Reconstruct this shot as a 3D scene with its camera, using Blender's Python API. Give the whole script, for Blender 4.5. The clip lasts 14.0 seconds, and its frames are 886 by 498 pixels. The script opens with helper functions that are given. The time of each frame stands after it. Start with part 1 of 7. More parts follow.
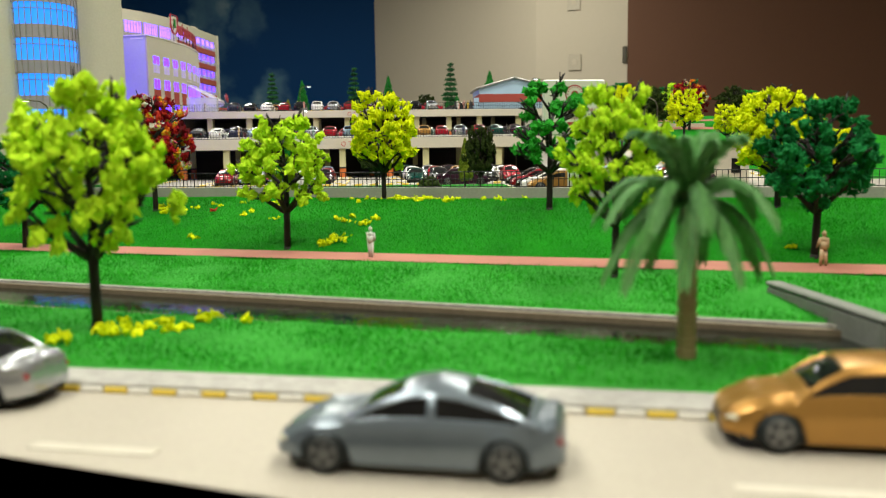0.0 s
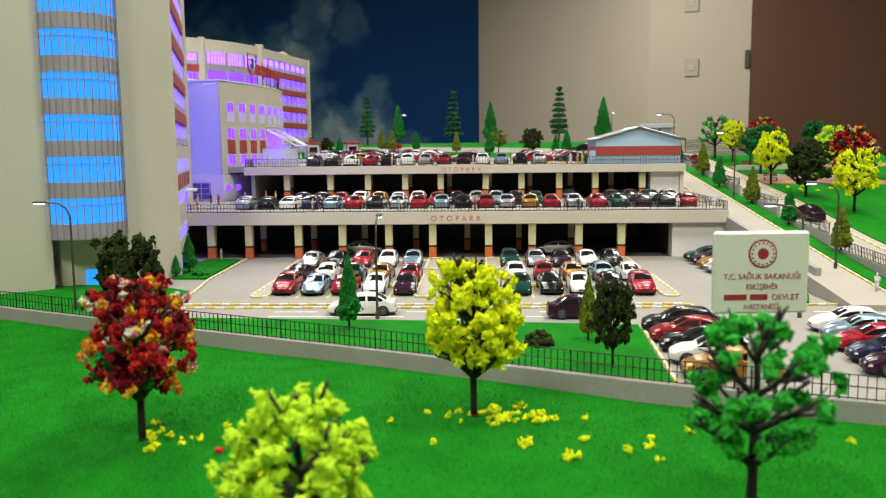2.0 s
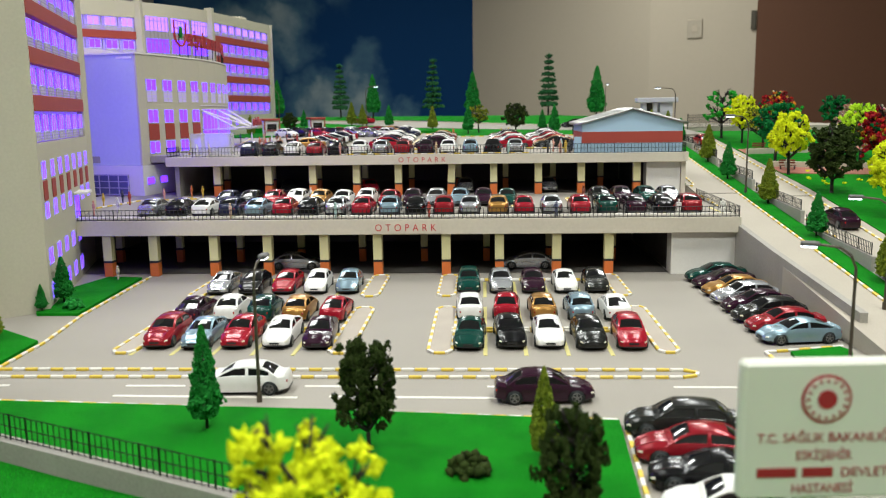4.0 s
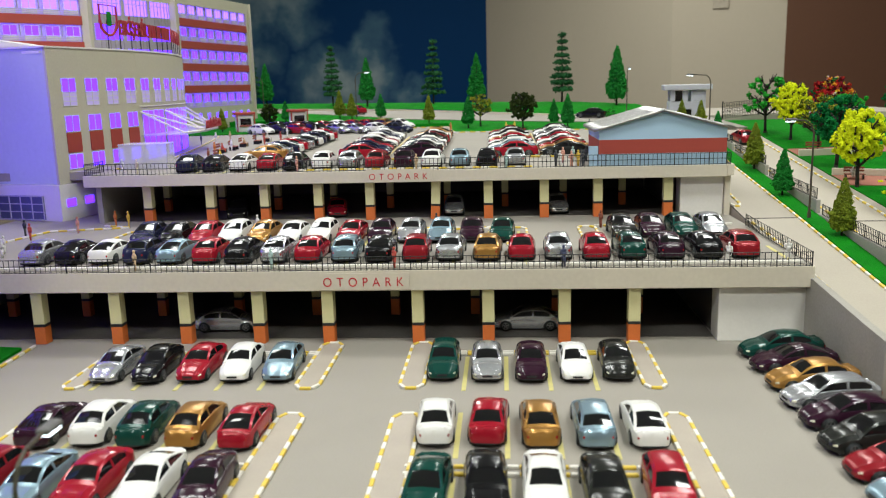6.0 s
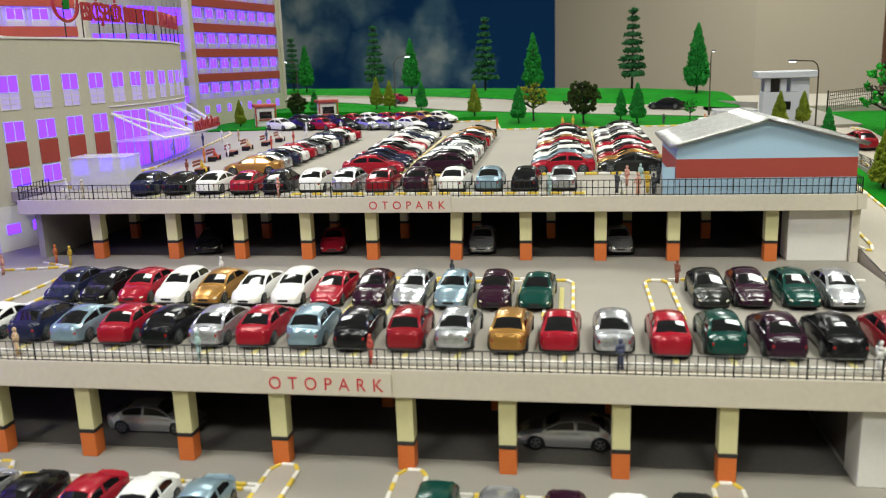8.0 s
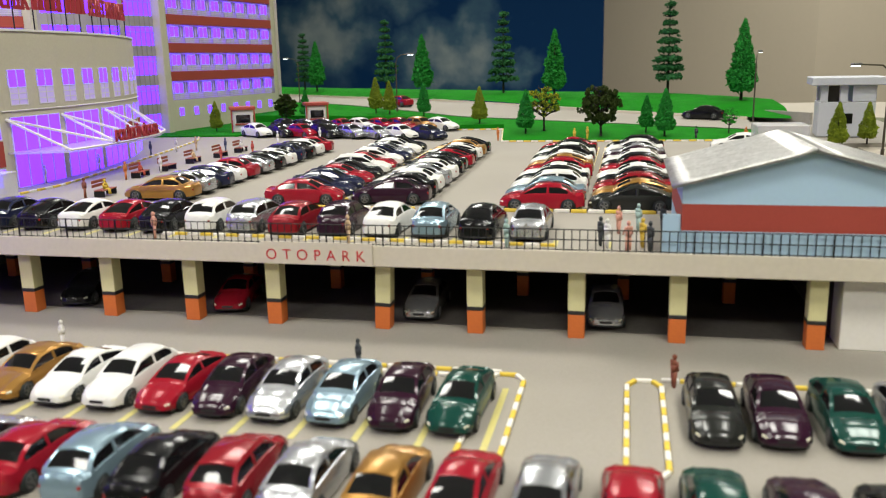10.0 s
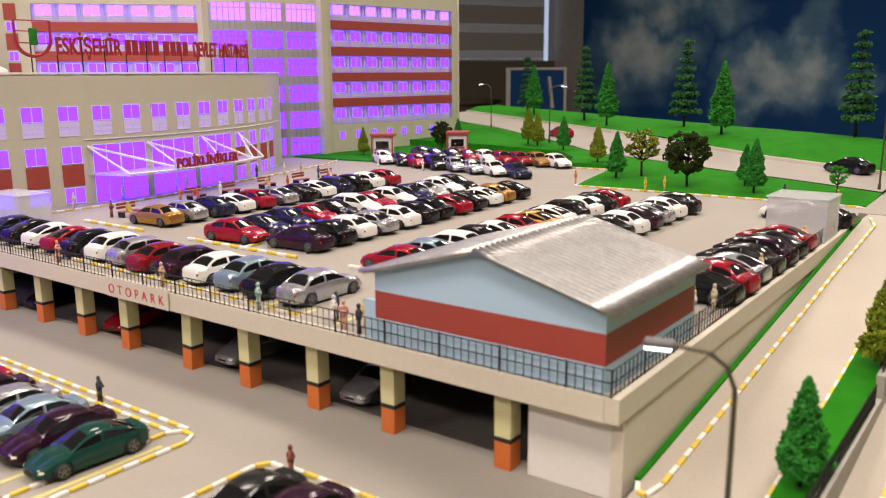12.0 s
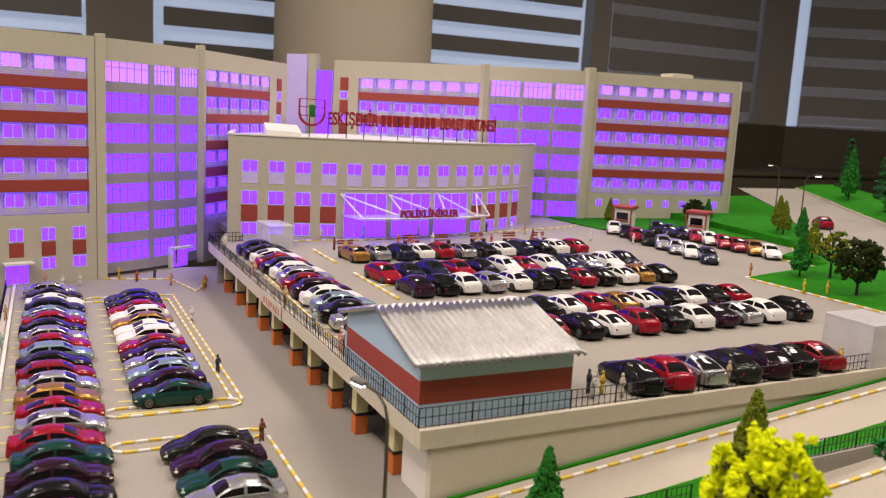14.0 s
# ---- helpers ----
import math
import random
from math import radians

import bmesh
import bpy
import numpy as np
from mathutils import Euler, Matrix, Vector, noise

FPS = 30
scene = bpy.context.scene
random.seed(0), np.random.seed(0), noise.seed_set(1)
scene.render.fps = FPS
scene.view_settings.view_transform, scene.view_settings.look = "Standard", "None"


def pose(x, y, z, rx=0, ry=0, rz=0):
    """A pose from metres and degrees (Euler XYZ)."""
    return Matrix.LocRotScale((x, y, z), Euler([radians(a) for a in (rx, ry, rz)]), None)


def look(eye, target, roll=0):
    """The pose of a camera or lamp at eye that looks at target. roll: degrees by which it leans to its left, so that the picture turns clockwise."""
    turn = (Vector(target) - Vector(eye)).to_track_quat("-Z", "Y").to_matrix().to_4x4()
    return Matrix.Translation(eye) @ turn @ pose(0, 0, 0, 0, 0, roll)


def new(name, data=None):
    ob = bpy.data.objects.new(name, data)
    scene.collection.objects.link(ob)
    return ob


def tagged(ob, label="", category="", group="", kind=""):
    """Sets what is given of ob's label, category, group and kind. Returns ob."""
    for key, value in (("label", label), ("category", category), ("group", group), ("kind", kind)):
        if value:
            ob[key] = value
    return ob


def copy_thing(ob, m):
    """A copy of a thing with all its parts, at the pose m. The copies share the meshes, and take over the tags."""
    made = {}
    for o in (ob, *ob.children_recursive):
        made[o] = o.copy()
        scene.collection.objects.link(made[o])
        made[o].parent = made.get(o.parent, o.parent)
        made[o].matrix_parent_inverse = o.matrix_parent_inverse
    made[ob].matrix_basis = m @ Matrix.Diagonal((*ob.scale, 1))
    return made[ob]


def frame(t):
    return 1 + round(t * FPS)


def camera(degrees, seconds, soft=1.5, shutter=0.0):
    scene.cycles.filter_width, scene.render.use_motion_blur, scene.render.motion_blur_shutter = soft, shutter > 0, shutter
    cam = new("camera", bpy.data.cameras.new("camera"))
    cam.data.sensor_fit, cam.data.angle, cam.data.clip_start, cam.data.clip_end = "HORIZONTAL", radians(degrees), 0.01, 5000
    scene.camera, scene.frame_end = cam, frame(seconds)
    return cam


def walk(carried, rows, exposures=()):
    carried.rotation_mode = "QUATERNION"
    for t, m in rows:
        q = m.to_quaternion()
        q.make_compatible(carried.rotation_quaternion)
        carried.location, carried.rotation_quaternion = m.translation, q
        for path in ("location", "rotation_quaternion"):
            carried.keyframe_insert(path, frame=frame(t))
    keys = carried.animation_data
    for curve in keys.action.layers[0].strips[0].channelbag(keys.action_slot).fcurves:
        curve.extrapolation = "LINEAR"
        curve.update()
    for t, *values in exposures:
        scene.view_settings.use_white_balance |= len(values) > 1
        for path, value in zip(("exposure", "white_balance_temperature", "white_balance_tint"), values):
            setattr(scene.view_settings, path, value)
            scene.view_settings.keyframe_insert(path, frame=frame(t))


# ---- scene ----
cam = camera(56.0, 14.0, soft=1.1)
cam.data.dof.use_dof, cam.data.dof.focus_distance, cam.data.dof.aperture_fstop = True, 0.85, 15.0
PATH = [
    (0, (0.022, 0.029, 0.035), (0.167, 2.011, -0.19), -0.8),
    (0.5, (0.039, 0.062, 0.044), (0.082, 2.052, -0.147), -1.1),
    (1, (0.029, 0.124, 0.089), (-0.003, 2.115, -0.094), -0.6),
    (1.5, (0.041, 0.201, 0.108), (-0.053, 2.189, -0.096), -0.6),
    (2, (0.03, 0.262, 0.145), (-0.067, 2.246, -0.092), -0.6),
    (2.5, (0.049, 0.321, 0.163), (0.002, 2.304, -0.098), -0.8),
    (4.8, (0.092, 0.562, 0.191), (-0.065, 2.527, -0.15), -1.1),
    (5, (0.099, 0.586, 0.197), (-0.069, 2.55, -0.144), -1.2),
    (5.5, (0.113, 0.655, 0.21), (-0.047, 2.617, -0.146), -1.2),
    (6, (0.108, 0.712, 0.21), (-0.037, 2.669, -0.178), -1.5),
    (6.5, (0.098, 0.768, 0.211), (-0.048, 2.72, -0.2), -1.5),
    (7, (0.096, 0.826, 0.222), (-0.091, 2.772, -0.199), -1.5),
    (7.5, (0.102, 0.888, 0.235), (-0.153, 2.825, -0.194), -1.6),
    (8, (0.131, 0.942, 0.228), (-0.178, 2.868, -0.211), -1.9),
    (8.2, (0.141, 0.967, 0.233), (-0.182, 2.89, -0.21), -2.0),
    (10.3, (0.193, 1.171, 0.227), (-0.27, 3.067, -0.209), -1.4),
    (10.5, (0.204, 1.193, 0.236), (-0.291, 3.083, -0.193), -1.5),
    (11, (0.236, 1.239, 0.244), (-0.403, 3.087, -0.177), -1.0),
    (11.5, (0.323, 1.255, 0.26), (-0.572, 2.995, -0.157), -1.1),
    (12, (0.494, 1.29, 0.259), (-0.672, 2.863, -0.151), -0.4),
    (12.5, (0.651, 1.338, 0.256), (-0.737, 2.722, -0.141), 1.1),
    (13, (0.761, 1.385, 0.247), (-0.786, 2.6, -0.118), 2.7),
    (13.5, (0.77, 1.42, 0.247), (-0.907, 2.46, -0.083), 3.5),
    (14, (0.777, 1.413, 0.304), (-1.002, 2.272, -0.012), 3.1),
]
EXPOSURE = [(0, 0.05, 6600, 2), (0.5, -0.2, 6500, -1), (1, 0.05, 6450, 6), (2.5, 0.0, 6200, 6), (5, -0.16, 6050, 4), (6, -0.20, 6100, 4), (8, -0.06, 6250, 3), (10.5, -0.10, 6450, 8), (11, -0.16, 6300, 11), (11.5, -0.36, 6250, 16), (12, 0.0, 7000, 20), (12.5, -0.12, 6800, 20), (13, -0.08, 6800, 20), (14, -0.27, 7050, 22)]
walk(cam, [(t, look(eye, target, roll)) for t, eye, target, roll in PATH], EXPOSURE)

# ---- light and air ----
world = bpy.data.worlds.new("room_air")
scene.world = world
world.use_nodes = True
world.node_tree.nodes["Background"].inputs[0].default_value = (0.9, 0.95, 1.0, 1)
world.node_tree.nodes["Background"].inputs[1].default_value = 0.06


def lamp(name, m, sx, sy, watts, color):
    data = bpy.data.lights.new(name, "AREA")
    data.shape, data.size, data.size_y, data.energy, data.color = "RECTANGLE", sx, sy, watts, color
    ob = new(name, data)
    ob.matrix_world = m
    return ob


CEIL = 1.75
PANELS = [(x, y) for y in (-0.5, 0.8, 2.1, 3.4, 4.9) for x in (-0.75, 0.75)]
PANEL_W = [30, 24, 14, 25, 13, 17, 14, 13, 29, 21]
for (px, py), w in zip(PANELS, PANEL_W):
    lamp("ceiling_panel_light", pose(px, py, CEIL - 0.03), 0.40, 0.40, w, (1.0, 0.955, 0.885))


# ---- materials ----
def mat(name, base, rough=0.6, metal=0.0, second=None, scale=60.0, fine=600.0, mix=0.5, bump=0.15, depth=0.0004,
        emit=None, power=0.0, coat=0.0, per_object=0.0, per_island=0.0, sheen=0.0):
    """A procedural surface: two colours mixed by noise at two sizes, with relief."""
    m = bpy.data.materials.new(name)
    m.use_nodes = True
    t, b = m.node_tree, m.node_tree.nodes["Principled BSDF"]
    n = t.nodes.new
    link = t.links.new
    second = second or tuple(0.8 * c for c in base)
    co = n("ShaderNodeTexCoord")
    big, small = n("ShaderNodeTexNoise"), n("ShaderNodeTexNoise")
    big.inputs["Scale"].default_value, small.inputs["Scale"].default_value = scale, fine
    big.inputs["Detail"].default_value, small.inputs["Detail"].default_value = 3, 4
    link(co.outputs["Object"], big.inputs["Vector"])
    link(co.outputs["Object"], small.inputs["Vector"])
    add = n("ShaderNodeMath")
    add.operation = "ADD"
    link(big.outputs["Fac"], add.inputs[0])
    link(small.outputs["Fac"], add.inputs[1])
    ramp = n("ShaderNodeMapRange")
    ramp.inputs["From Min"].default_value, ramp.inputs["From Max"].default_value = 0.7, 1.3
    ramp.inputs["To Min"].default_value, ramp.inputs["To Max"].default_value = 0.5 - mix / 2, 0.5 + mix / 2
    link(add.outputs[0], ramp.inputs["Value"])
    fac = ramp.outputs[0]
    if per_object or per_island:
        src = n("ShaderNodeObjectInfo").outputs["Random"] if per_object else n("ShaderNodeNewGeometry").outputs["Random Per Island"]
        mul = n("ShaderNodeMath")
        mul.operation, mul.use_clamp = "MULTIPLY_ADD", True
        link(src, mul.inputs[0])
        mul.inputs[1].default_value = per_object or per_island
        sub = n("ShaderNodeMath")
        sub.operation = "SUBTRACT"
        link(fac, sub.inputs[0])
        sub.inputs[1].default_value = (per_object or per_island) / 2
        link(sub.outputs[0], mul.inputs[2])
        fac = mul.outputs[0]
    col = n("ShaderNodeMix")
    col.data_type = "RGBA"
    col.inputs[6].default_value, col.inputs[7].default_value = (*base, 1), (*second, 1)
    link(fac, col.inputs[0])
    link(col.outputs[2], b.inputs["Base Color"])
    b.inputs["Roughness"].default_value, b.inputs["Metallic"].default_value = rough, metal
    b.inputs["Coat Weight"].default_value = coat
    b.inputs["Coat Roughness"].default_value = 0.08
    if sheen:
        b.inputs["Sheen Weight"].default_value = sheen
    if bump:
        bp = n("ShaderNodeBump")
        bp.inputs["Strength"].default_value, bp.inputs["Distance"].default_value = bump, depth
        link(small.outputs["Fac"], bp.inputs["Height"])
        link(bp.outputs[0], b.inputs["Normal"])
    if emit:
        b.inputs["Emission Color"].default_value = (*emit, 1)
        b.inputs["Emission Strength"].default_value = power
    return m


def spots(name, colours, rough=0.8, scale=300.0):
    """Tufts that take their colour one by one from a small set."""
    m = bpy.data.materials.new(name)
    m.use_nodes = True
    t, b = m.node_tree, m.node_tree.nodes["Principled BSDF"]
    geo, ramp = t.nodes.new("ShaderNodeNewGeometry"), t.nodes.new("ShaderNodeValToRGB")
    ramp.color_ramp.interpolation = "CONSTANT"
    els = ramp.color_ramp.elements
    while len(els) < len(colours):
        els.new(0.5)
    for i, c in enumerate(colours):
        els[i].position, els[i].color = i / len(colours), (*c, 1)
    t.links.new(geo.outputs["Random Per Island"], ramp.inputs[0])
    noi, mixn = t.nodes.new("ShaderNodeTexNoise"), t.nodes.new("ShaderNodeMix")
    noi.inputs["Scale"].default_value = scale
    mixn.data_type, mixn.blend_type = "RGBA", "MULTIPLY"
    mixn.inputs[0].default_value = 0.35
    t.links.new(ramp.outputs[0], mixn.inputs[6])
    t.links.new(noi.outputs["Color"], mixn.inputs[7])
    t.links.new(mixn.outputs[2], b.inputs["Base Color"])
    b.inputs["Roughness"].default_value = rough
    return m


PAVE = mat("grey_paving_board", (0.318, 0.291, 0.248), 0.75, second=(0.26, 0.237, 0.20), scale=9, fine=900, mix=0.7, bump=0.08)
ROAD = mat("beige_road_board", (0.42, 0.375, 0.305), 0.7, second=(0.35, 0.31, 0.25), scale=12, fine=700, mix=0.7, bump=0.08)
GRASS = mat("green_flock", (0.014, 0.235, 0.007), 0.95, second=(0.006, 0.135, 0.004), scale=38, fine=1500, mix=0.9, bump=0.9, depth=0.0012)
# lighter copy of GRASS: sheen of fibres at a grazing angle put into colour
GRASS2 = mat("green_flock_grazing_sheen", (0.06, 0.36, 0.045), 0.95, second=(0.025, 0.22, 0.018), scale=30, fine=1500, mix=0.9, bump=0.9, depth=0.0012)
TAUPE = mat("taupe_island_paving", (0.40, 0.35, 0.29), 0.8, second=(0.34, 0.30, 0.25), scale=40, fine=900, mix=0.8, bump=0.1)
BLADE = mat("green_flock_fibre", (0.05, 0.48, 0.025), 0.9, second=(0.010, 0.18, 0.006), scale=40, fine=500, mix=0.6, bump=0, per_island=0.8)
PATHM = mat("pink_path_paper", (0.41, 0.165, 0.115), 0.85, second=(0.33, 0.125, 0.085), scale=60, fine=1500, mix=0.8, bump=0.3)
CONC = mat("grey_concrete_card", (0.36, 0.34, 0.30), 0.8, second=(0.27, 0.255, 0.22), scale=25, fine=600, mix=0.8, bump=0.2)
STONE = mat("rough_grey_verge", (0.46, 0.44, 0.40), 0.9, second=(0.27, 0.255, 0.23), scale=300, fine=1400, mix=0.9, bump=0.6, depth=0.0006)
CREAM = mat("cream_board", (0.62, 0.565, 0.455), 0.6, second=(0.54, 0.49, 0.39), scale=8, fine=300, mix=0.7, bump=0.04)
KHAKI = mat("khaki_wall_board", (0.52, 0.49, 0.375), 0.65, second=(0.45, 0.42, 0.32), scale=10, fine=400, mix=0.7, bump=0.05)
WHITEB = mat("white_board", (0.74, 0.715, 0.66), 0.55, second=(0.66, 0.635, 0.58), scale=15, fine=400, mix=0.6, bump=0.04)
# shade inside the garages is put into this dark colour
DARKIN = mat("garage_shade_brown", (0.12, 0.108, 0.095), 0.9, second=(0.085, 0.076, 0.067), scale=20, fine=300, mix=0.7, bump=0.05)
COLTOP = mat("pale_yellow_paint", (0.66, 0.62, 0.33), 0.6, second=(0.58, 0.54, 0.28), scale=60, fine=900, bump=0.04)
COLMID = mat("black_paint", (0.02, 0.018, 0.016), 0.5, scale=60)
COLLOW = mat("orange_paint", (0.62, 0.16, 0.028), 0.6, second=(0.5, 0.115, 0.02), scale=60, fine=900, bump=0.04)
REDBAND = mat("brick_red_paint", (0.36, 0.055, 0.035), 0.6, second=(0.29, 0.04, 0.028), scale=40, fine=700, bump=0.04)
SKYBLUE = mat("pale_blue_board", (0.40, 0.56, 0.70), 0.6, second=(0.36, 0.51, 0.64), scale=20, fine=500, bump=0.04)
ROOFM = mat("corrugated_foil", (0.46, 0.455, 0.44), 0.36, 0.85, second=(0.28, 0.275, 0.26), scale=90, fine=700, mix=0.8, bump=0.3)
# paler copy of the roof foil, with lamp glare put into its colour
FOILW = mat("glare_pale_foil", (0.66, 0.655, 0.64), 0.40, 0.85, second=(0.42, 0.415, 0.40), scale=110, fine=500, mix=0.9, bump=0.5, depth=0.0008)
YEL = mat("yellow_paint", (0.72, 0.52, 0.06), 0.6, second=(0.6, 0.43, 0.045), scale=200, fine=1500, mix=0.8, bump=0.1)
WHT = mat("white_paint", (0.78, 0.75, 0.68), 0.6, second=(0.66, 0.63, 0.56), scale=200, fine=1500, mix=0.8, bump=0.1)
LINE = mat("yellow_line", (0.60, 0.53, 0.16), 0.7, second=(0.48, 0.43, 0.18), scale=200, fine=1500, mix=0.9, bump=0.05)
IRON = mat("black_metal", (0.012, 0.012, 0.012), 0.45, 0.4, scale=200, bump=0)
POLE = mat("bronze_grey_pole", (0.10, 0.085, 0.06), 0.45, 0.5, scale=200, bump=0.1)
LEDHEAD = mat("white_led", (0.9, 0.95, 1.0), 0.4, emit=(0.85, 0.93, 1.0), power=5.0, bump=0)
HEADGREY = mat("grey_lamp_housing", (0.13, 0.125, 0.12), 0.6, 0.0, scale=100, bump=0)
TYRE = mat("black_rubber", (0.008, 0.012, 0.012), 0.7, scale=500, bump=0.1)
RIM = mat("grey_rim", (0.22, 0.22, 0.22), 0.35, 0.7, scale=500, bump=0)
GLASSK = mat("black_car_glass", (0.008, 0.008, 0.009), 0.07, 0.0, bump=0)
UNDER = mat("black_plastic", (0.01, 0.01, 0.01), 0.6, bump=0)
HEADL = mat("pale_headlamp", (0.75, 0.72, 0.55), 0.2, bump=0)
TAILL = mat("red_tail_lamp", (0.32, 0.01, 0.01), 0.25, bump=0)
BARK = mat("dark_trunk", (0.010, 0.007, 0.006), 0.8, second=(0.02, 0.014, 0.010), scale=300, fine=1500, bump=0.5)
PALMBARK = mat("tan_palm_trunk", (0.34, 0.25, 0.12), 0.8, second=(0.25, 0.17, 0.08), scale=300, fine=900, bump=0.6)
LIME = mat("lime_foam", (0.56, 0.80, 0.03), 0.9, second=(0.36, 0.60, 0.018), scale=120, fine=900, mix=0.6, bump=0.5, depth=0.0006, per_island=0.7)
YELF = mat("yellow_foam", (0.74, 0.80, 0.008), 0.9, second=(0.58, 0.66, 0.008), scale=120, fine=900, mix=0.6, bump=0.5, depth=0.0006, per_island=0.7)
GREENF = mat("green_foam", (0.05, 0.42, 0.04), 0.9, second=(0.018, 0.20, 0.016), scale=120, fine=900, mix=0.6, bump=0.5, depth=0.0006, per_island=0.7)
TEALF = mat("deep_green_foam", (0.014, 0.20, 0.045), 0.9, second=(0.007, 0.085, 0.022), scale=120, fine=900, mix=0.6, bump=0.5, depth=0.0006, per_island=0.7)
DARKF = mat("blackish_green_foam", (0.036, 0.056, 0.011), 0.95, second=(0.016, 0.026, 0.005), scale=120, fine=900, mix=0.6, bump=0.5, depth=0.0006, per_island=0.6)
OLIVEF = mat("olive_foam", (0.19, 0.235, 0.018), 0.9, second=(0.10, 0.14, 0.012), scale=120, fine=900, mix=0.6, bump=0.5, per_island=0.7)
CONF = mat("conifer_green", (0.028, 0.24, 0.035), 0.9, second=(0.012, 0.12, 0.016), scale=120, fine=900, mix=0.6, bump=0.5, per_island=0.7)
PINEF = mat("pine_green", (0.035, 0.14, 0.045), 0.9, second=(0.014, 0.06, 0.02), scale=120, fine=900, mix=0.6, bump=0.5, per_island=0.7)
PALMF = mat("palm_green", (0.13, 0.34, 0.085), 0.6, second=(0.055, 0.18, 0.04), scale=120, fine=900, mix=0.6, bump=0.2, per_island=0.6)
REDF = spots("red_blossom", [(0.44, 0.011, 0.014), (0.28, 0.007, 0.012), (0.55, 0.04, 0.016), (0.36, 0.009, 0.026)])
CRIMF = spots("crimson_blossom", [(0.16, 0.005, 0.012), (0.24, 0.008, 0.02), (0.09, 0.008, 0.008)])
WFLECK = spots("yellow_white_blossom", [(0.7, 0.62, 0.05), (0.7, 0.68, 0.55), (0.6, 0.1, 0.16)])
ORANF = spots("orange_yellow_blossom", [(0.75, 0.16, 0.012), (0.75, 0.42, 0.02), (0.8, 0.25, 0.02), (0.62, 0.6, 0.04)])
YGF = spots("yellow_green_blossom", [(0.5, 0.45, 0.02), (0.1, 0.2, 0.02), (0.3, 0.32, 0.02), (0.06, 0.12, 0.02)])
PINKF = spots("pink_white_blossom", [(0.6, 0.4, 0.36), (0.5, 0.12, 0.16), (0.25, 0.3, 0.05), (0.5, 0.45, 0.3)])
GLOW = mat("backlit_window", (0.03, 0.02, 0.08), 0.35, second=(0.05, 0.02, 0.10), emit=(0.100, 0.018, 1.0), power=4.4, scale=40, fine=300, bump=0)
GLOWHI = mat("bright_backlit_window", (0.05, 0.03, 0.10), 0.35, emit=(0.19, 0.078, 1.0), power=4.6, scale=40, fine=300, bump=0)
GLOWDOOR = mat("lit_entrance_glass", (0.04, 0.02, 0.10), 0.3, emit=(0.100, 0.016, 1.0), power=4.4, scale=40, fine=300, bump=0)
# weak emission for backlit acrylic strips; on the stair tower the glow is added
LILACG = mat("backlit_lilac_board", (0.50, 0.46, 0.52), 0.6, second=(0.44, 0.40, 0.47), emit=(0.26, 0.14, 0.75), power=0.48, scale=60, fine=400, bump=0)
FAINT = mat("worn_pale_lane_paint", (0.54, 0.495, 0.41), 0.7, second=(0.46, 0.42, 0.34), scale=120, fine=900, mix=0.9, bump=0.05)
HUTG = mat("pale_grey_card", (0.50, 0.51, 0.54), 0.7, second=(0.43, 0.44, 0.47), scale=40, fine=500, bump=0.04)
LATT = mat("grey_brown_lattice", (0.15, 0.12, 0.10), 0.7, scale=200, bump=0.1)
BOARDRED = mat("bright_red_lettering", (0.55, 0.018, 0.03), 0.5, scale=100, bump=0)
PARA = mat("weathered_grey_parapet", (0.20, 0.205, 0.18), 0.85, second=(0.14, 0.145, 0.125), scale=120, fine=900, mix=0.9, bump=0.3)
SEAM = mat("dark_joint", (0.06, 0.052, 0.045), 0.9, scale=100, bump=0)
# grey board; the lilac tint is violet window spill put into the colour
SPAN = mat("grey_spandrel_violet_spill", (0.36, 0.33, 0.36), 0.6, second=(0.30, 0.275, 0.31), scale=40, fine=400, bump=0.03)
MULLP = mat("pale_grey_rail", (0.5, 0.49, 0.50), 0.5, scale=100, bump=0)
SHUT = mat("blue_grey_shutter_glass", (0.10, 0.11, 0.20), 0.3, second=(0.08, 0.09, 0.15), scale=60, bump=0)
GLOWBLUE = mat("blue_backlit_window", (0.05, 0.12, 0.3), 0.35, emit=(0.012, 0.22, 1.0), power=1.5, scale=40, fine=300, bump=0)
GLOWWALL = mat("translucent_lit_wall", (0.46, 0.46, 0.50), 0.6, emit=(0.12, 0.14, 0.36), power=0.40, scale=12, fine=200, bump=0)
CLEAR = mat("frosted_acrylic", (0.8, 0.8, 0.82), 0.25, bump=0)
CLEAR.node_tree.nodes["Principled BSDF"].inputs["Alpha"].default_value = 0.38
CLEARV = mat("frosted_canopy_acrylic", (0.78, 0.74, 0.84), 0.3, bump=0)
CLEARV.node_tree.nodes["Principled BSDF"].inputs["Alpha"].default_value = 0.45
MULL = mat("grey_mullion", (0.30, 0.28, 0.25), 0.5, scale=100, bump=0)
WFRAME = mat("white_window_frame", (0.7, 0.69, 0.72), 0.5, scale=100, bump=0)
SIGNRED = mat("red_lettering", (0.36, 0.02, 0.03), 0.5, scale=100, bump=0)
SIGNW = mat("ivory_sign_board", (0.70, 0.70, 0.60), 0.45, second=(0.66, 0.66, 0.57), scale=20, fine=200, bump=0)
WATER = mat("dark_resin_water", (0.007, 0.009, 0.006), 0.04, second=(0.012, 0.013, 0.009), scale=50, fine=130, bump=0.4, depth=0.0012)
BANK = mat("brown_canal_bank", (0.22, 0.17, 0.11), 0.8, second=(0.12, 0.09, 0.055), scale=90, fine=600, bump=0.5)
TABLE = mat("dark_table_edge", (0.11, 0.11, 0.13), 0.6, scale=20, bump=0.02)
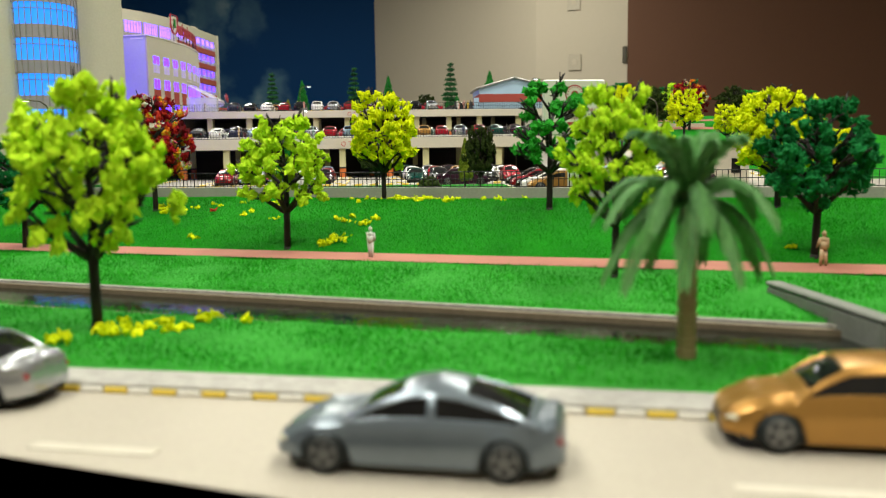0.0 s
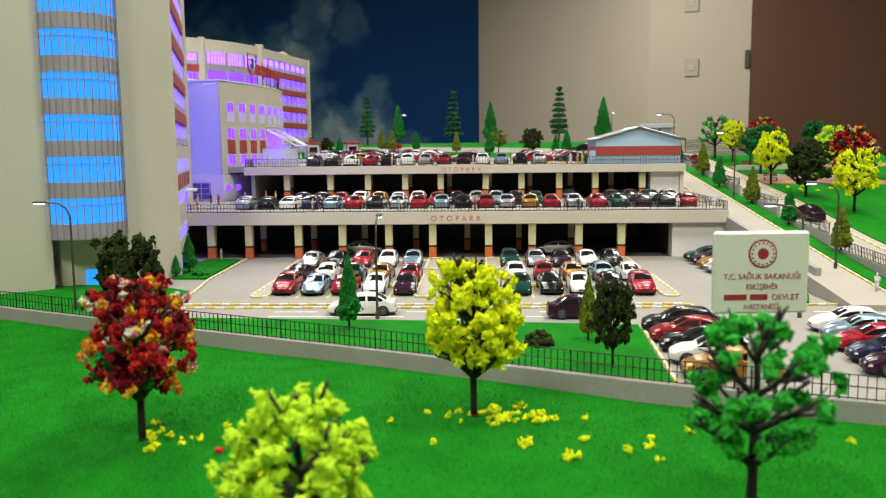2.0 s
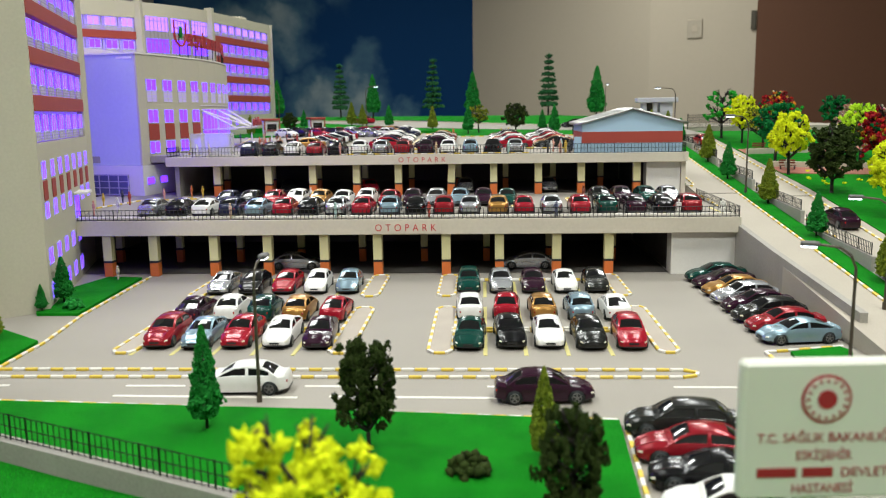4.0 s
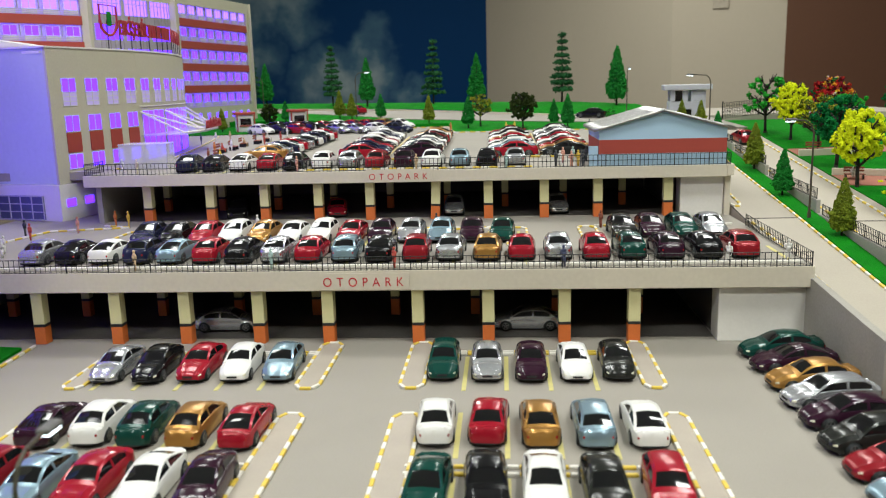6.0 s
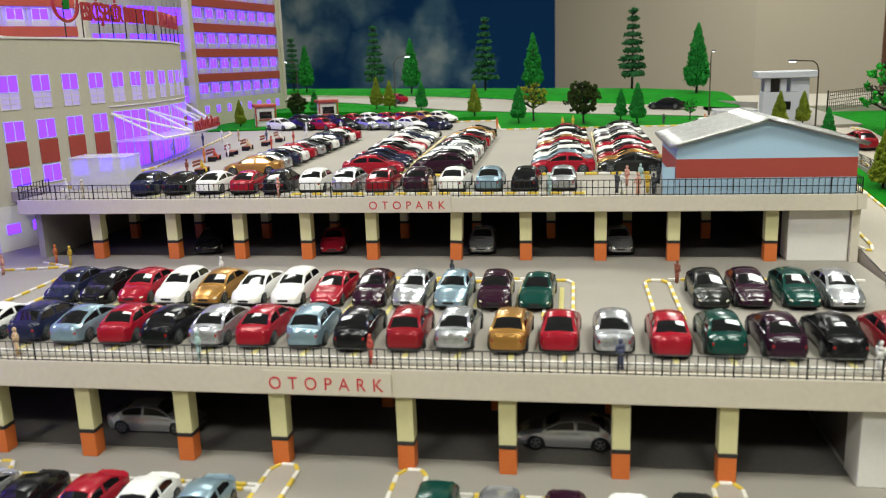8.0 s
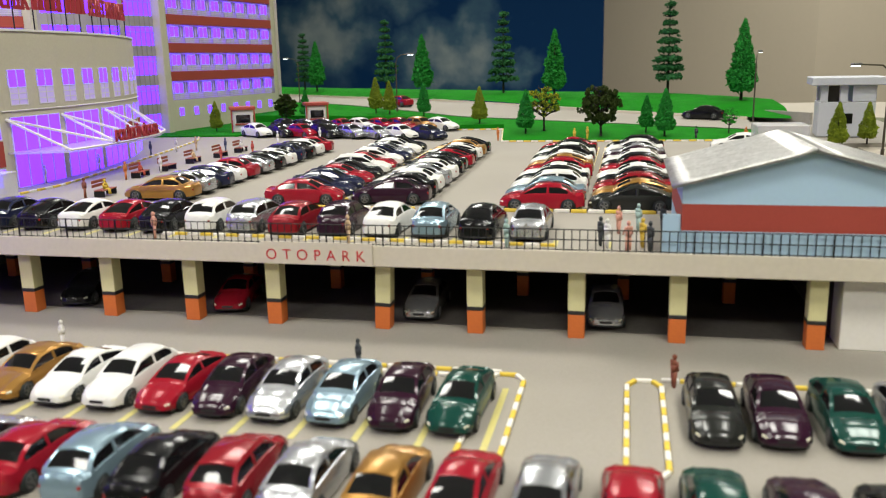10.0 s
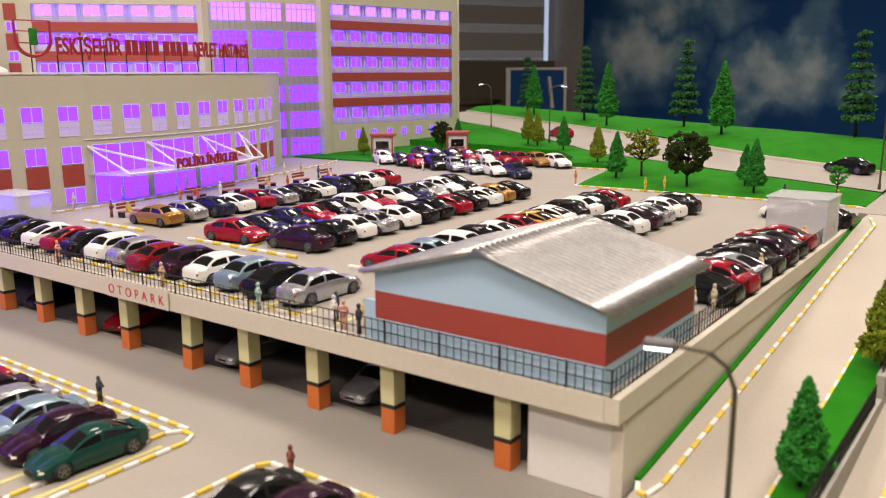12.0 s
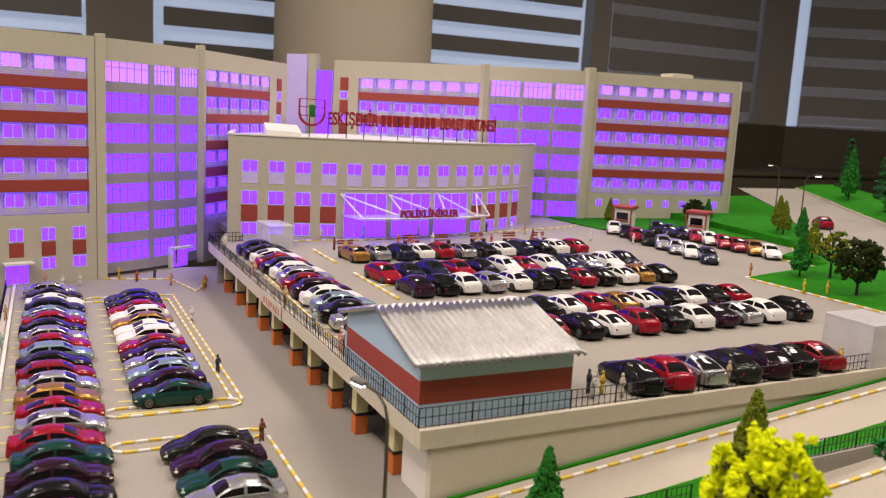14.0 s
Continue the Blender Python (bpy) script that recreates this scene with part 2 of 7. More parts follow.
WALLB = mat("beige_room_wall", (0.49, 0.425, 0.32), 0.8, second=(0.46, 0.40, 0.30), scale=2, fine=40, bump=0.02)
WOODB = mat("brown_wood_panel", (0.115, 0.044, 0.016), 0.7, second=(0.10, 0.038, 0.0135), scale=1.5, fine=60, bump=0.02)
FLOORM = mat("grey_floor", (0.2, 0.19, 0.18), 0.4, scale=3, bump=0.02)
CEILM = mat("white_ceiling", (0.75, 0.74, 0.72), 0.8, scale=3, bump=0.02)
BLIND = mat("brown_grey_blind_fabric", (0.20, 0.19, 0.175), 0.85, second=(0.165, 0.155, 0.14), scale=4, fine=90, bump=0.02)
SHEER = mat("sheer_blind_fabric", (0.33, 0.35, 0.375), 0.8, second=(0.29, 0.31, 0.33), scale=4, fine=90, bump=0.02)
PIER = mat("brown_grey_pier_paint", (0.23, 0.205, 0.18), 0.7, second=(0.20, 0.18, 0.155), scale=3, fine=60, bump=0.02)
PLATE = mat("beige_plastic", (0.46, 0.40, 0.30), 0.5, bump=0)
PALEBL = mat("pale_daylit_pane", (0.5, 0.6, 0.7), 0.6, emit=(0.5, 0.68, 0.95), power=0.6, bump=0)
DARKROOM = mat("dark_furniture", (0.06, 0.05, 0.028), 0.6, scale=5, bump=0)
BENCHW = mat("red_brown_bench", (0.26, 0.06, 0.03), 0.6, scale=200, bump=0.1)
SKIN = {k: mat("figurine_" + k, c, 0.6, scale=300, fine=1500, mix=0.8, bump=0.1) for k, c in dict(
    red=(0.45, 0.06, 0.035), yellow=(0.62, 0.42, 0.04), pink=(0.62, 0.30, 0.22), white=(0.7, 0.68, 0.64), dark=(0.03, 0.035, 0.04),
    orange=(0.55, 0.16, 0.03), brown=(0.22, 0.06, 0.03), teal=(0.36, 0.5, 0.46), tan=(0.55, 0.38, 0.22), navy=(0.05, 0.06, 0.12), beige=(0.6, 0.52, 0.38)).items()}
PAINTS = dict(A=("steel grey", (0.20, 0.235, 0.27), 0.3, 0.6), S=("silver", (0.50, 0.51, 0.53), 0.28, 0.75), K=("black", (0.006, 0.006, 0.007), 0.22, 0.0), W=("white", (0.74, 0.73, 0.69), 0.3, 0.0),
              N=("navy", (0.014, 0.017, 0.045), 0.22, 0.0), B=("pale blue", (0.27, 0.38, 0.45), 0.28, 0.55), R=("red", (0.31, 0.009, 0.022), 0.22, 0.1),
              C=("crimson", (0.26, 0.012, 0.02), 0.22, 0.2), G=("gold", (0.42, 0.22, 0.055), 0.3, 0.6), P=("dark purple", (0.026, 0.007, 0.018), 0.2, 0.0),
              E=("dark green", (0.007, 0.050, 0.038), 0.2, 0.1), D=("dark grey", (0.018, 0.019, 0.017), 0.22, 0.1))
PAINT = {k: mat(c.replace(" ", "_") + "_car_paint", rgb, max(0.15, r - 0.02), me, second=tuple(0.85 * v for v in rgb), scale=150, fine=2500, mix=0.6, bump=0.02, coat=0.1)
         for k, (c, rgb, r, me) in PAINTS.items()}
for _m in PAINT.values():
    _m.node_tree.nodes["Principled BSDF"].inputs["Specular IOR Level"].default_value = 0.28

for _m in (LIME, YELF, GREENF, TEALF, DARKF, OLIVEF, CONF, PINEF, REDF, CRIMF, ORANF, WFLECK, YGF, PINKF, GRASS, GRASS2, BLADE):
    _m.node_tree.nodes["Principled BSDF"].inputs["Specular IOR Level"].default_value = 0.12


def mural():
    """The printed night sky with banks of pale cloud on the far wall."""
    m = bpy.data.materials.new("night_sky_print")
    m.use_nodes = True
    t, b = m.node_tree, m.node_tree.nodes["Principled BSDF"]

    def node(kind, op=None, **values):
        n = t.nodes.new(kind)
        if op:
            n.operation = op
        for k, v in values.items():
            n.inputs[int(k[1:])].default_value = v
        return n

    co = node("ShaderNodeTexCoord")
    warp = node("ShaderNodeTexNoise")
    warp.inputs["Scale"].default_value, warp.inputs["Detail"].default_value = 3.4, 6
    t.links.new(co.outputs["Object"], warp.inputs["Vector"])
    shift = node("ShaderNodeVectorMath", "MULTIPLY_ADD", i1=(0.75, 0.0, 0.75), i2=(-0.375, 0.0, -0.375))
    t.links.new(warp.outputs["Color"], shift.inputs[0])
    moved = node("ShaderNodeVectorMath", "ADD")
    t.links.new(co.outputs["Object"], moved.inputs[0])
    t.links.new(shift.outputs[0], moved.inputs[1])
    total = None
    # cloud banks: centre x and z, half width, half height, strength
    for x, z, w, h, k in ((-2.02, 0.40, 0.46, 0.44, 1.0), (-1.9, 0.86, 0.50, 0.32, 0.9), (-1.5, 0.80, 0.30, 0.30, 0.75), (-1.12, 0.27, 0.48, 0.36, 1.0), (-0.86, 0.52, 0.22, 0.18, 0.6), (-0.62, 0.22, 0.20, 0.16, 0.6),
                          (-1.38, 1.2, 0.20, 0.40, 0.6), (-1.06, 1.23, 0.18, 0.34, 0.5), (-2.2, 1.1, 0.3, 0.25, 0.35)):
        d = node("ShaderNodeVectorMath", "SUBTRACT", i1=(x, 0.0, z))
        t.links.new(moved.outputs[0], d.inputs[0])
        q = node("ShaderNodeVectorMath", "MULTIPLY", i1=(1 / w, 0.0, 1 / h))
        t.links.new(d.outputs[0], q.inputs[0])
        l = node("ShaderNodeVectorMath", "LENGTH")
        t.links.new(q.outputs[0], l.inputs[0])
        r = t.nodes.new("ShaderNodeMapRange")
        r.interpolation_type = "SMOOTHSTEP"
        for i, v in enumerate((1.15, 0.25, 0.0, k)):
            r.inputs[i + 1].default_value = v
        t.links.new(l.outputs["Value"], r.inputs[0])
        if total is None:
            total = r.outputs[0]
        else:
            mx = node("ShaderNodeMath", "MAXIMUM")
            t.links.new(total, mx.inputs[0])
            t.links.new(r.outputs[0], mx.inputs[1])
            total = mx.outputs[0]
    curl = node("ShaderNodeTexNoise")
    curl.inputs["Scale"].default_value, curl.inputs["Detail"].default_value = 5.0, 8
    t.links.new(co.outputs["Object"], curl.inputs["Vector"])
    depth = node("ShaderNodeMath", "MULTIPLY_ADD", i1=1.5, i2=0.05)
    t.links.new(curl.outputs["Fac"], depth.inputs[0])
    amount = node("ShaderNodeMath", "MULTIPLY")
    t.links.new(total, amount.inputs[0])
    t.links.new(depth.outputs[0], amount.inputs[1])
    rp = t.nodes.new("ShaderNodeValToRGB")
    e = rp.color_ramp.elements
    e[0].position, e[0].color = 0.0, (0.0025, 0.032, 0.108, 1)
    e[1].position, e[1].color = 1.0, (0.27, 0.33, 0.335, 1)
    mid = e.new(0.45)
    mid.color = (0.055, 0.12, 0.18, 1)
    t.links.new(amount.outputs[0], rp.inputs[0])
    t.links.new(rp.outputs[0], b.inputs["Base Color"])
    b.inputs["Roughness"].default_value, b.inputs["Specular IOR Level"].default_value = 0.7, 0.1
    return m


MURAL = mural()


# ---- building blocks ----
def mesh_of(bm, material, smooth=False, name="part"):
    me = bpy.data.meshes.new(name)
    bm.to_mesh(me)
    bm.free()
    me.materials.append(material)
    if smooth:
        for p in me.polygons:
            p.use_smooth = True
    return me


def part(name, bm, material, parent, label="", smooth=False):
    me = bm if isinstance(bm, bpy.types.Mesh) else mesh_of(bm, material, smooth, name)
    ob = new(name, me)
    ob.parent = parent
    if label:
        ob["label"] = label
    return ob


def thing(name, label, category, m=None, group="", kind=""):
    ob = new(name)
    ob.empty_display_size = 0.01
    if m is not None:
        ob.matrix_world = m
    return tagged(ob, label, category, group, kind)


def solid(name, bm, material, label, category, kind="structure", smooth=False, group=""):
    return tagged(new(name, mesh_of(bm, material, smooth, name)), label, category, group, kind)


def box(bm, x0, x1, y0, y1, z0, z1, m=None):
    v = bmesh.ops.create_cube(bm, size=1.0)["verts"]
    t = Matrix.Translation(((x0 + x1) / 2, (y0 + y1) / 2, (z0 + z1) / 2)) @ Matrix.Diagonal((x1 - x0, y1 - y0, z1 - z0, 1))
    bmesh.ops.transform(bm, matrix=(m @ t) if m is not None else t, verts=v)
    return bm


def rbox(x0, x1, y0, y1, z0, z1, r=0.0006, seg=1):
    bm = bmesh.new()
    box(bm, x0, x1, y0, y1, z0, z1)
    bmesh.ops.bevel(bm, geom=bm.edges[:], offset=r, segments=seg, affect="EDGES", profile=0.5)
    return bm


def rod(bm, a, b, r, r2=None, n=8):
    a, b = Vector(a), Vector(b)
    d = b - a
    q = d.to_track_quat("Z", "Y").to_matrix().to_4x4()
    bmesh.ops.create_cone(bm, cap_ends=True, segments=n, radius1=r, radius2=r if r2 is None else r2, depth=d.length,
                          matrix=Matrix.Translation((a + b) / 2) @ q)
    return bm


def prism(bm, pts, z0, z1):
    """A plate over a plan outline; z0 and z1 are heights or functions of x and y."""
    f0 = z0 if callable(z0) else (lambda x, y: z0)
    f1 = z1 if callable(z1) else (lambda x, y: z1)
    lo = [bm.verts.new((x, y, f0(x, y))) for x, y in pts]
    hi = [bm.verts.new((x, y, f1(x, y))) for x, y in pts]
    n = len(pts)
    bm.faces.new(hi)
    bm.faces.new(lo[::-1])
    for i in range(n):
        bm.faces.new((lo[i], lo[(i + 1) % n], hi[(i + 1) % n], hi[i]))
    bmesh.ops.recalc_face_normals(bm, faces=bm.faces[:])
    return bm


def lerp(points, x):
    """The value at x on a line through points in rising x."""
    return float(np.interp(x, [p[0] for p in points], [p[1] for p in points]))


def sheet(x0, x1, nx, ylo, yhi, ny, height):
    """A fine sheet between two plan curves, with a height function."""
    bm = bmesh.new()
    grid = []
    for i in range(nx + 1):
        x = x0 + (x1 - x0) * i / nx
        a, b = ylo(x), yhi(x)
        grid.append([bm.verts.new((x, a + (b - a) * j / ny, height(x, a + (b - a) * j / ny, j / ny))) for j in range(ny + 1)])
    for i in range(nx):
        for j in range(ny):
            bm.faces.new((grid[i][j], grid[i + 1][j], grid[i + 1][j + 1], grid[i][j + 1]))
    return bm


def lettering(name, text, size, material, parent, m, depth=0.0006, width=None, align="LEFT", gap=1.0, bold=0.0):
    cu = bpy.data.curves.new(name, "FONT")
    cu.body, cu.size, cu.extrude, cu.align_x, cu.space_character = text, size, depth, align, gap
    cu.offset = bold
    ob = bpy.data.objects.new(name, cu)
    scene.collection.objects.link(ob)
    bpy.context.view_layer.update()
    me = bpy.data.meshes.new_from_object(ob.evaluated_get(bpy.context.evaluated_depsgraph_get()))
    bpy.data.objects.remove(ob)
    me.materials.clear()
    me.materials.append(material)
    xs = [v.co.x for v in me.vertices]
    if width and xs:
        s = width / (max(xs) - min(xs))
        for v in me.vertices:
            v.co.x *= s
    out = new(name, me)
    out.parent = parent
    out.matrix_basis = m
    return out


# ---- levels ----
LOW, D1, D2, FORE, PATHZ = 0.0, 0.064, 0.119, -0.028, -0.0225


def upper(x, y):
    """The upper deck climbs a little towards the back."""
    return D2 + 0.0105 * max(0.0, y - 1.61)


def back_z(y):
    """Height of the ground behind the upper deck."""
    return lerp([(2.19, 0.1266), (2.285, 0.1322), (2.405, 0.1362), (2.60, 0.147), (2.66, 0.150)], y)


def back_edge(x):
    """The slanting rear edge of the table."""
    return 2.845 - 0.72 * x


def slope(x, y):
    return min(max(0.108 * (y - 0.95), 0.0), 0.126)


def wall_line(x):
    return lerp([(-0.95, 1.25), (-0.417, 1.0), (-0.21, 0.906), (-0.014, 0.82), (0.133, 0.752), (0.255, 0.712), (0.5, 0.62), (0.95, 0.45)], x)


def kerb_line(x):
    return 0.2515 - 0.276 * x


def canal_near(x):
    return 0.346 - 0.45 * x


def canal_far(x):
    return 0.393 - 0.47 * x


def path_near(x):
    return 0.4935 - 0.412 * x + 0.04 * x * x


def path_far(x):
    return 0.5300 - 0.412 * x + 0.07 * x * x


def bank(x, y, s):
    """The lawn swells from the footpath and falls a little to the fence wall."""
    s = min(max(s, 0.0), 1.0)
    k = min(s / 0.6, 1.0)
    return PATHZ - 0.0006 + 0.0235 * (1 - (1 - k) ** 2.2) - 0.007 * max(0.0, (s - 0.6) / 0.4) ** 1.5 + 0.0015 * noise.noise((x * 9, y * 9, 0))


def fore_z(x, y):
    """The lawn between canal and footpath."""
    s = min(max((y - canal_far(x)) / (path_near(x) - canal_far(x)), 0.0), 1.0)
    return FORE + 0.001 + (PATHZ - FORE - 0.0016) * s


def bank_z(x, y):
    return bank(x, y, (y - path_far(x)) / (wall_line(x) - path_far(x)))


XL, XR = -0.95, 0.95

# ---- room ----
def blind_window(a, b, pitch, band, start, gap, lit):
    """A window from a to b with a blind of alternating dense and sheer bands; daylight shows at its edges."""
    d = Vector(b) - Vector(a)
    long = d.length
    w = thing("window", "window with a banded grey roller blind drawn, daylight at its edges", "window", pose(a[0], a[1], 0, 0, 0, math.degrees(math.atan2(d.y, d.x))), kind="structure")
    part("pane", box(bmesh.new(), 0.0, long, 0.10, 0.105, 0.361, 1.649), PALEBL, w, "pale daylight behind the blind")
    part("head_rail", rbox(gap - 0.01, long - gap + 0.01, 0.010, 0.050, 1.60, 1.645, 0.006), PIER, w)
    z = 0.375 + start
    while z < 1.60:
        part("blind_band", box(bmesh.new(), gap, long - gap, 0.028, 0.032, z + band, min(z + pitch, 1.60)), BLIND, w, "dense brown-grey blind band")
        if not lit:
            part("sheer_band", box(bmesh.new(), gap, long - gap, 0.028, 0.032, z + 0.001, min(z + band - 0.001, 1.60)), SHEER, w, "sheer pale blind band")
        z += pitch
    part("bottom_bar", rbox(gap, long - gap, 0.022, 0.038, 0.361, 0.374, 0.004), PIER, w)


def room():
    def wall(name, pts, material, label, z0=-0.9, z1=CEIL):
        return solid(name, prism(bmesh.new(), pts, z0, z1), material, label, "wall")
    solid("floor", prism(bmesh.new(), [(-4, -2.5), (4.6, -2.5), (4.6, 7.6), (-4, 7.6)], -0.95, -0.9), FLOORM, "grey room floor under the display table", "floor")
    bm = prism(bmesh.new(), [(-4, -2.5), (4.6, -2.5), (4.6, 7.6), (-4, 7.6)], CEIL, CEIL + 0.05)
    solid("ceiling", bm, CEILM, "plain white room ceiling with square lights", "ceiling")
    wall("wall_north", [(-2.5, 7.15), (0.0, 7.15), (0.0, 7.35), (-2.5, 7.35)], WALLB, "wall behind the printed night sky")
    wall("wall_northeast", [(0.0, 7.12), (1.11, 5.84), (1.665, 5.54), (1.8, 5.7), (1.3, 6.0), (0.0, 7.35)], WALLB, "smooth beige painted room wall with a blunt corner")
    wall("wall_east_panel", [(1.665, 5.54), (4.4, 4.7), (4.4, 4.9), (1.8, 5.7)], WOODB, "dark brown wooden wall panelling")
    wall("wall_east", [(4.4, -2.5), (4.6, -2.5), (4.6, 4.9), (4.4, 4.9)], WALLB, "beige painted room wall")
    wall("wall_south", [(-4, -2.5), (4.6, -2.5), (4.6, -2.3), (-4, -2.3)], WALLB, "beige painted room wall")
    # plates on the beige wall and a latch beside the panelling
    for x, y, z in ((1.345, 5.7085, 1.045), (1.352, 5.7045, 0.645)):
        p = thing("wall_plate", "small pale beige cover plate on the room wall", "wall plate", pose(x, y, z, 0, 0, -28.4))
        part("cover", rbox(-0.045, 0.045, -0.006, 0.0, -0.055, 0.055, 0.003), PLATE, p)
        part("button", rbox(-0.016, 0.016, -0.009, -0.0062, -0.020, 0.020, 0.002), WALLB, p, "flat push button")
    p = thing("latch", "dark metal latch plate beside the wood panelling", "latch", pose(1.650, 5.546, 0.675, 0, 0, -28.4))
    part("plate", rbox(-0.014, 0.014, -0.012, 0.0, -0.055, 0.055, 0.003), DARKROOM, p)
    # window wall: low dark wall, piers, head, and windows with banded blinds
    wall("wall_west_sill", [(-3.7, -2.5), (-3.5, -2.5), (-3.5, 6.07), (-2.84, 7.30), (-3.02, 7.40), (-3.7, 6.12)], DARKROOM, "dark brown low wall under the windows", -0.9, 0.36)
    wall("wall_west_head", [(-3.7, -2.5), (-3.5, -2.5), (-3.5, 6.07), (-2.84, 7.30), (-3.02, 7.40), (-3.7, 6.12)], BLIND, "grey wall over the windows", 1.65, CEIL)
    for y0, y1 in ((-2.5, 0.36), (1.60, 1.89), (3.03, 3.15), (4.40, 4.53), (5.77, 6.07)):
        wall("wall_west_pier", [(-3.7, y0), (-3.5, y0), (-3.5, y1), (-3.7, y1)], PIER, "brown-grey pier between the windows", 0.361, 1.649)
    wall("wall_west_return", [(-2.84, 7.30), (-2.5, 7.12), (-2.5, 7.4), (-2.84, 7.5)], CONC, "grey wall pier beside the windows")
    blind_window((-3.5, 0.36), (-3.5, 1.60), 0.16, 0.072, 0.055, 0.02, True)
    blind_window((-3.5, 1.89), (-3.5, 3.03), 0.16, 0.072, 0.055, 0.05, True)
    blind_window((-3.5, 3.15), (-3.5, 4.40), 0.16, 0.072, 0.055, 0.07, True)
    blind_window((-3.5, 4.53), (-3.5, 5.77), 0.20, 0.060, 0.0, 0.025, False)
    blind_window((-3.5, 6.07), (-2.84, 7.30), 0.20, 0.060, 0.0, 0.085, False)
    tagged(new("night_sky_mural", mesh_of(box(bmesh.new(), -2.5, 0.0, 7.12, 7.148, -0.9, 1.7), MURAL)), "dark blue printed sky with pale clouds on the wall", "mural")
    bm = bmesh.new()
    bmesh.ops.create_cone(bm, cap_ends=True, segments=64, radius1=0.33, radius2=0.33, depth=CEIL + 0.9, matrix=pose(-2.66, 2.60, (CEIL - 0.9) / 2))
    solid("round_column", bm, WALLB, "thick round cream-painted room column", "column", smooth=True)
    for px, py in PANELS:
        p = thing("ceiling_light", "square white recessed ceiling light panel", "ceiling light", pose(px, py, CEIL), "ceiling lights")
        for a, b, c, d in ((-0.32, 0.32, -0.32, -0.30), (-0.32, 0.32, 0.30, 0.32), (-0.32, -0.30, -0.30, 0.30), (0.30, 0.32, -0.30, 0.30)):
            part("frame", box(bmesh.new(), a, b, c, d, -0.03, -0.001), WHITEB, p)
    # leaning printed panel on a low cabinet
    k = thing("cabinet", "low dark brown cabinet at the back of the room", "cabinet", pose(-2.46, 6.36, -0.9, 0, 0, 33))
    part("body", rbox(-0.26, 0.26, -0.15, 0.15, 0, 0.865, 0.01), DARKROOM, k)
    part("top", rbox(-0.27, 0.27, -0.16, 0.16, 0.866, 0.89, 0.005), DARKROOM, k)
    d = thing("display_panel", "dark blue panel with grey frame and pale strokes on a cabinet", "panel", pose(-2.44, 6.33, -0.009, -6, 0, 33) @ Matrix.Scale(1.25, 4))
    part("board", rbox(-0.15, 0.15, 0.0, 0.010, 0.0, 0.235, 0.002), MURAL, d)
    for a, b, e, f in ((-0.165, -0.140, 0.0, 0.25), (0.150, 0.165, 0.0, 0.25), (-0.139, 0.149, 0.236, 0.25)):
        part("frame", rbox(a, b, -0.006, -0.001, e, f, 0.002), CONC, d, "grey frame")
    for a, b in ((0.0, -0.05), (0.07, 0.09)):
        part("stroke", rod(bmesh.new(), (a, -0.004, 0.20), (b, -0.004, 0.03), 0.010, n=6), CONC, d, "pale painted stroke")
    c = thing("cupboard", "low dark cupboard standing by the windows", "cupboard", pose(-3.1, 5.6, -0.9))
    part("body", rbox(-0.25, 0.25, -0.9, 0.9, 0, 0.95, 0.01), DARKROOM, c)
    part("top", rbox(-0.27, 0.27, -0.92, 0.92, 0.952, 0.98, 0.005), DARKROOM, c)


room()


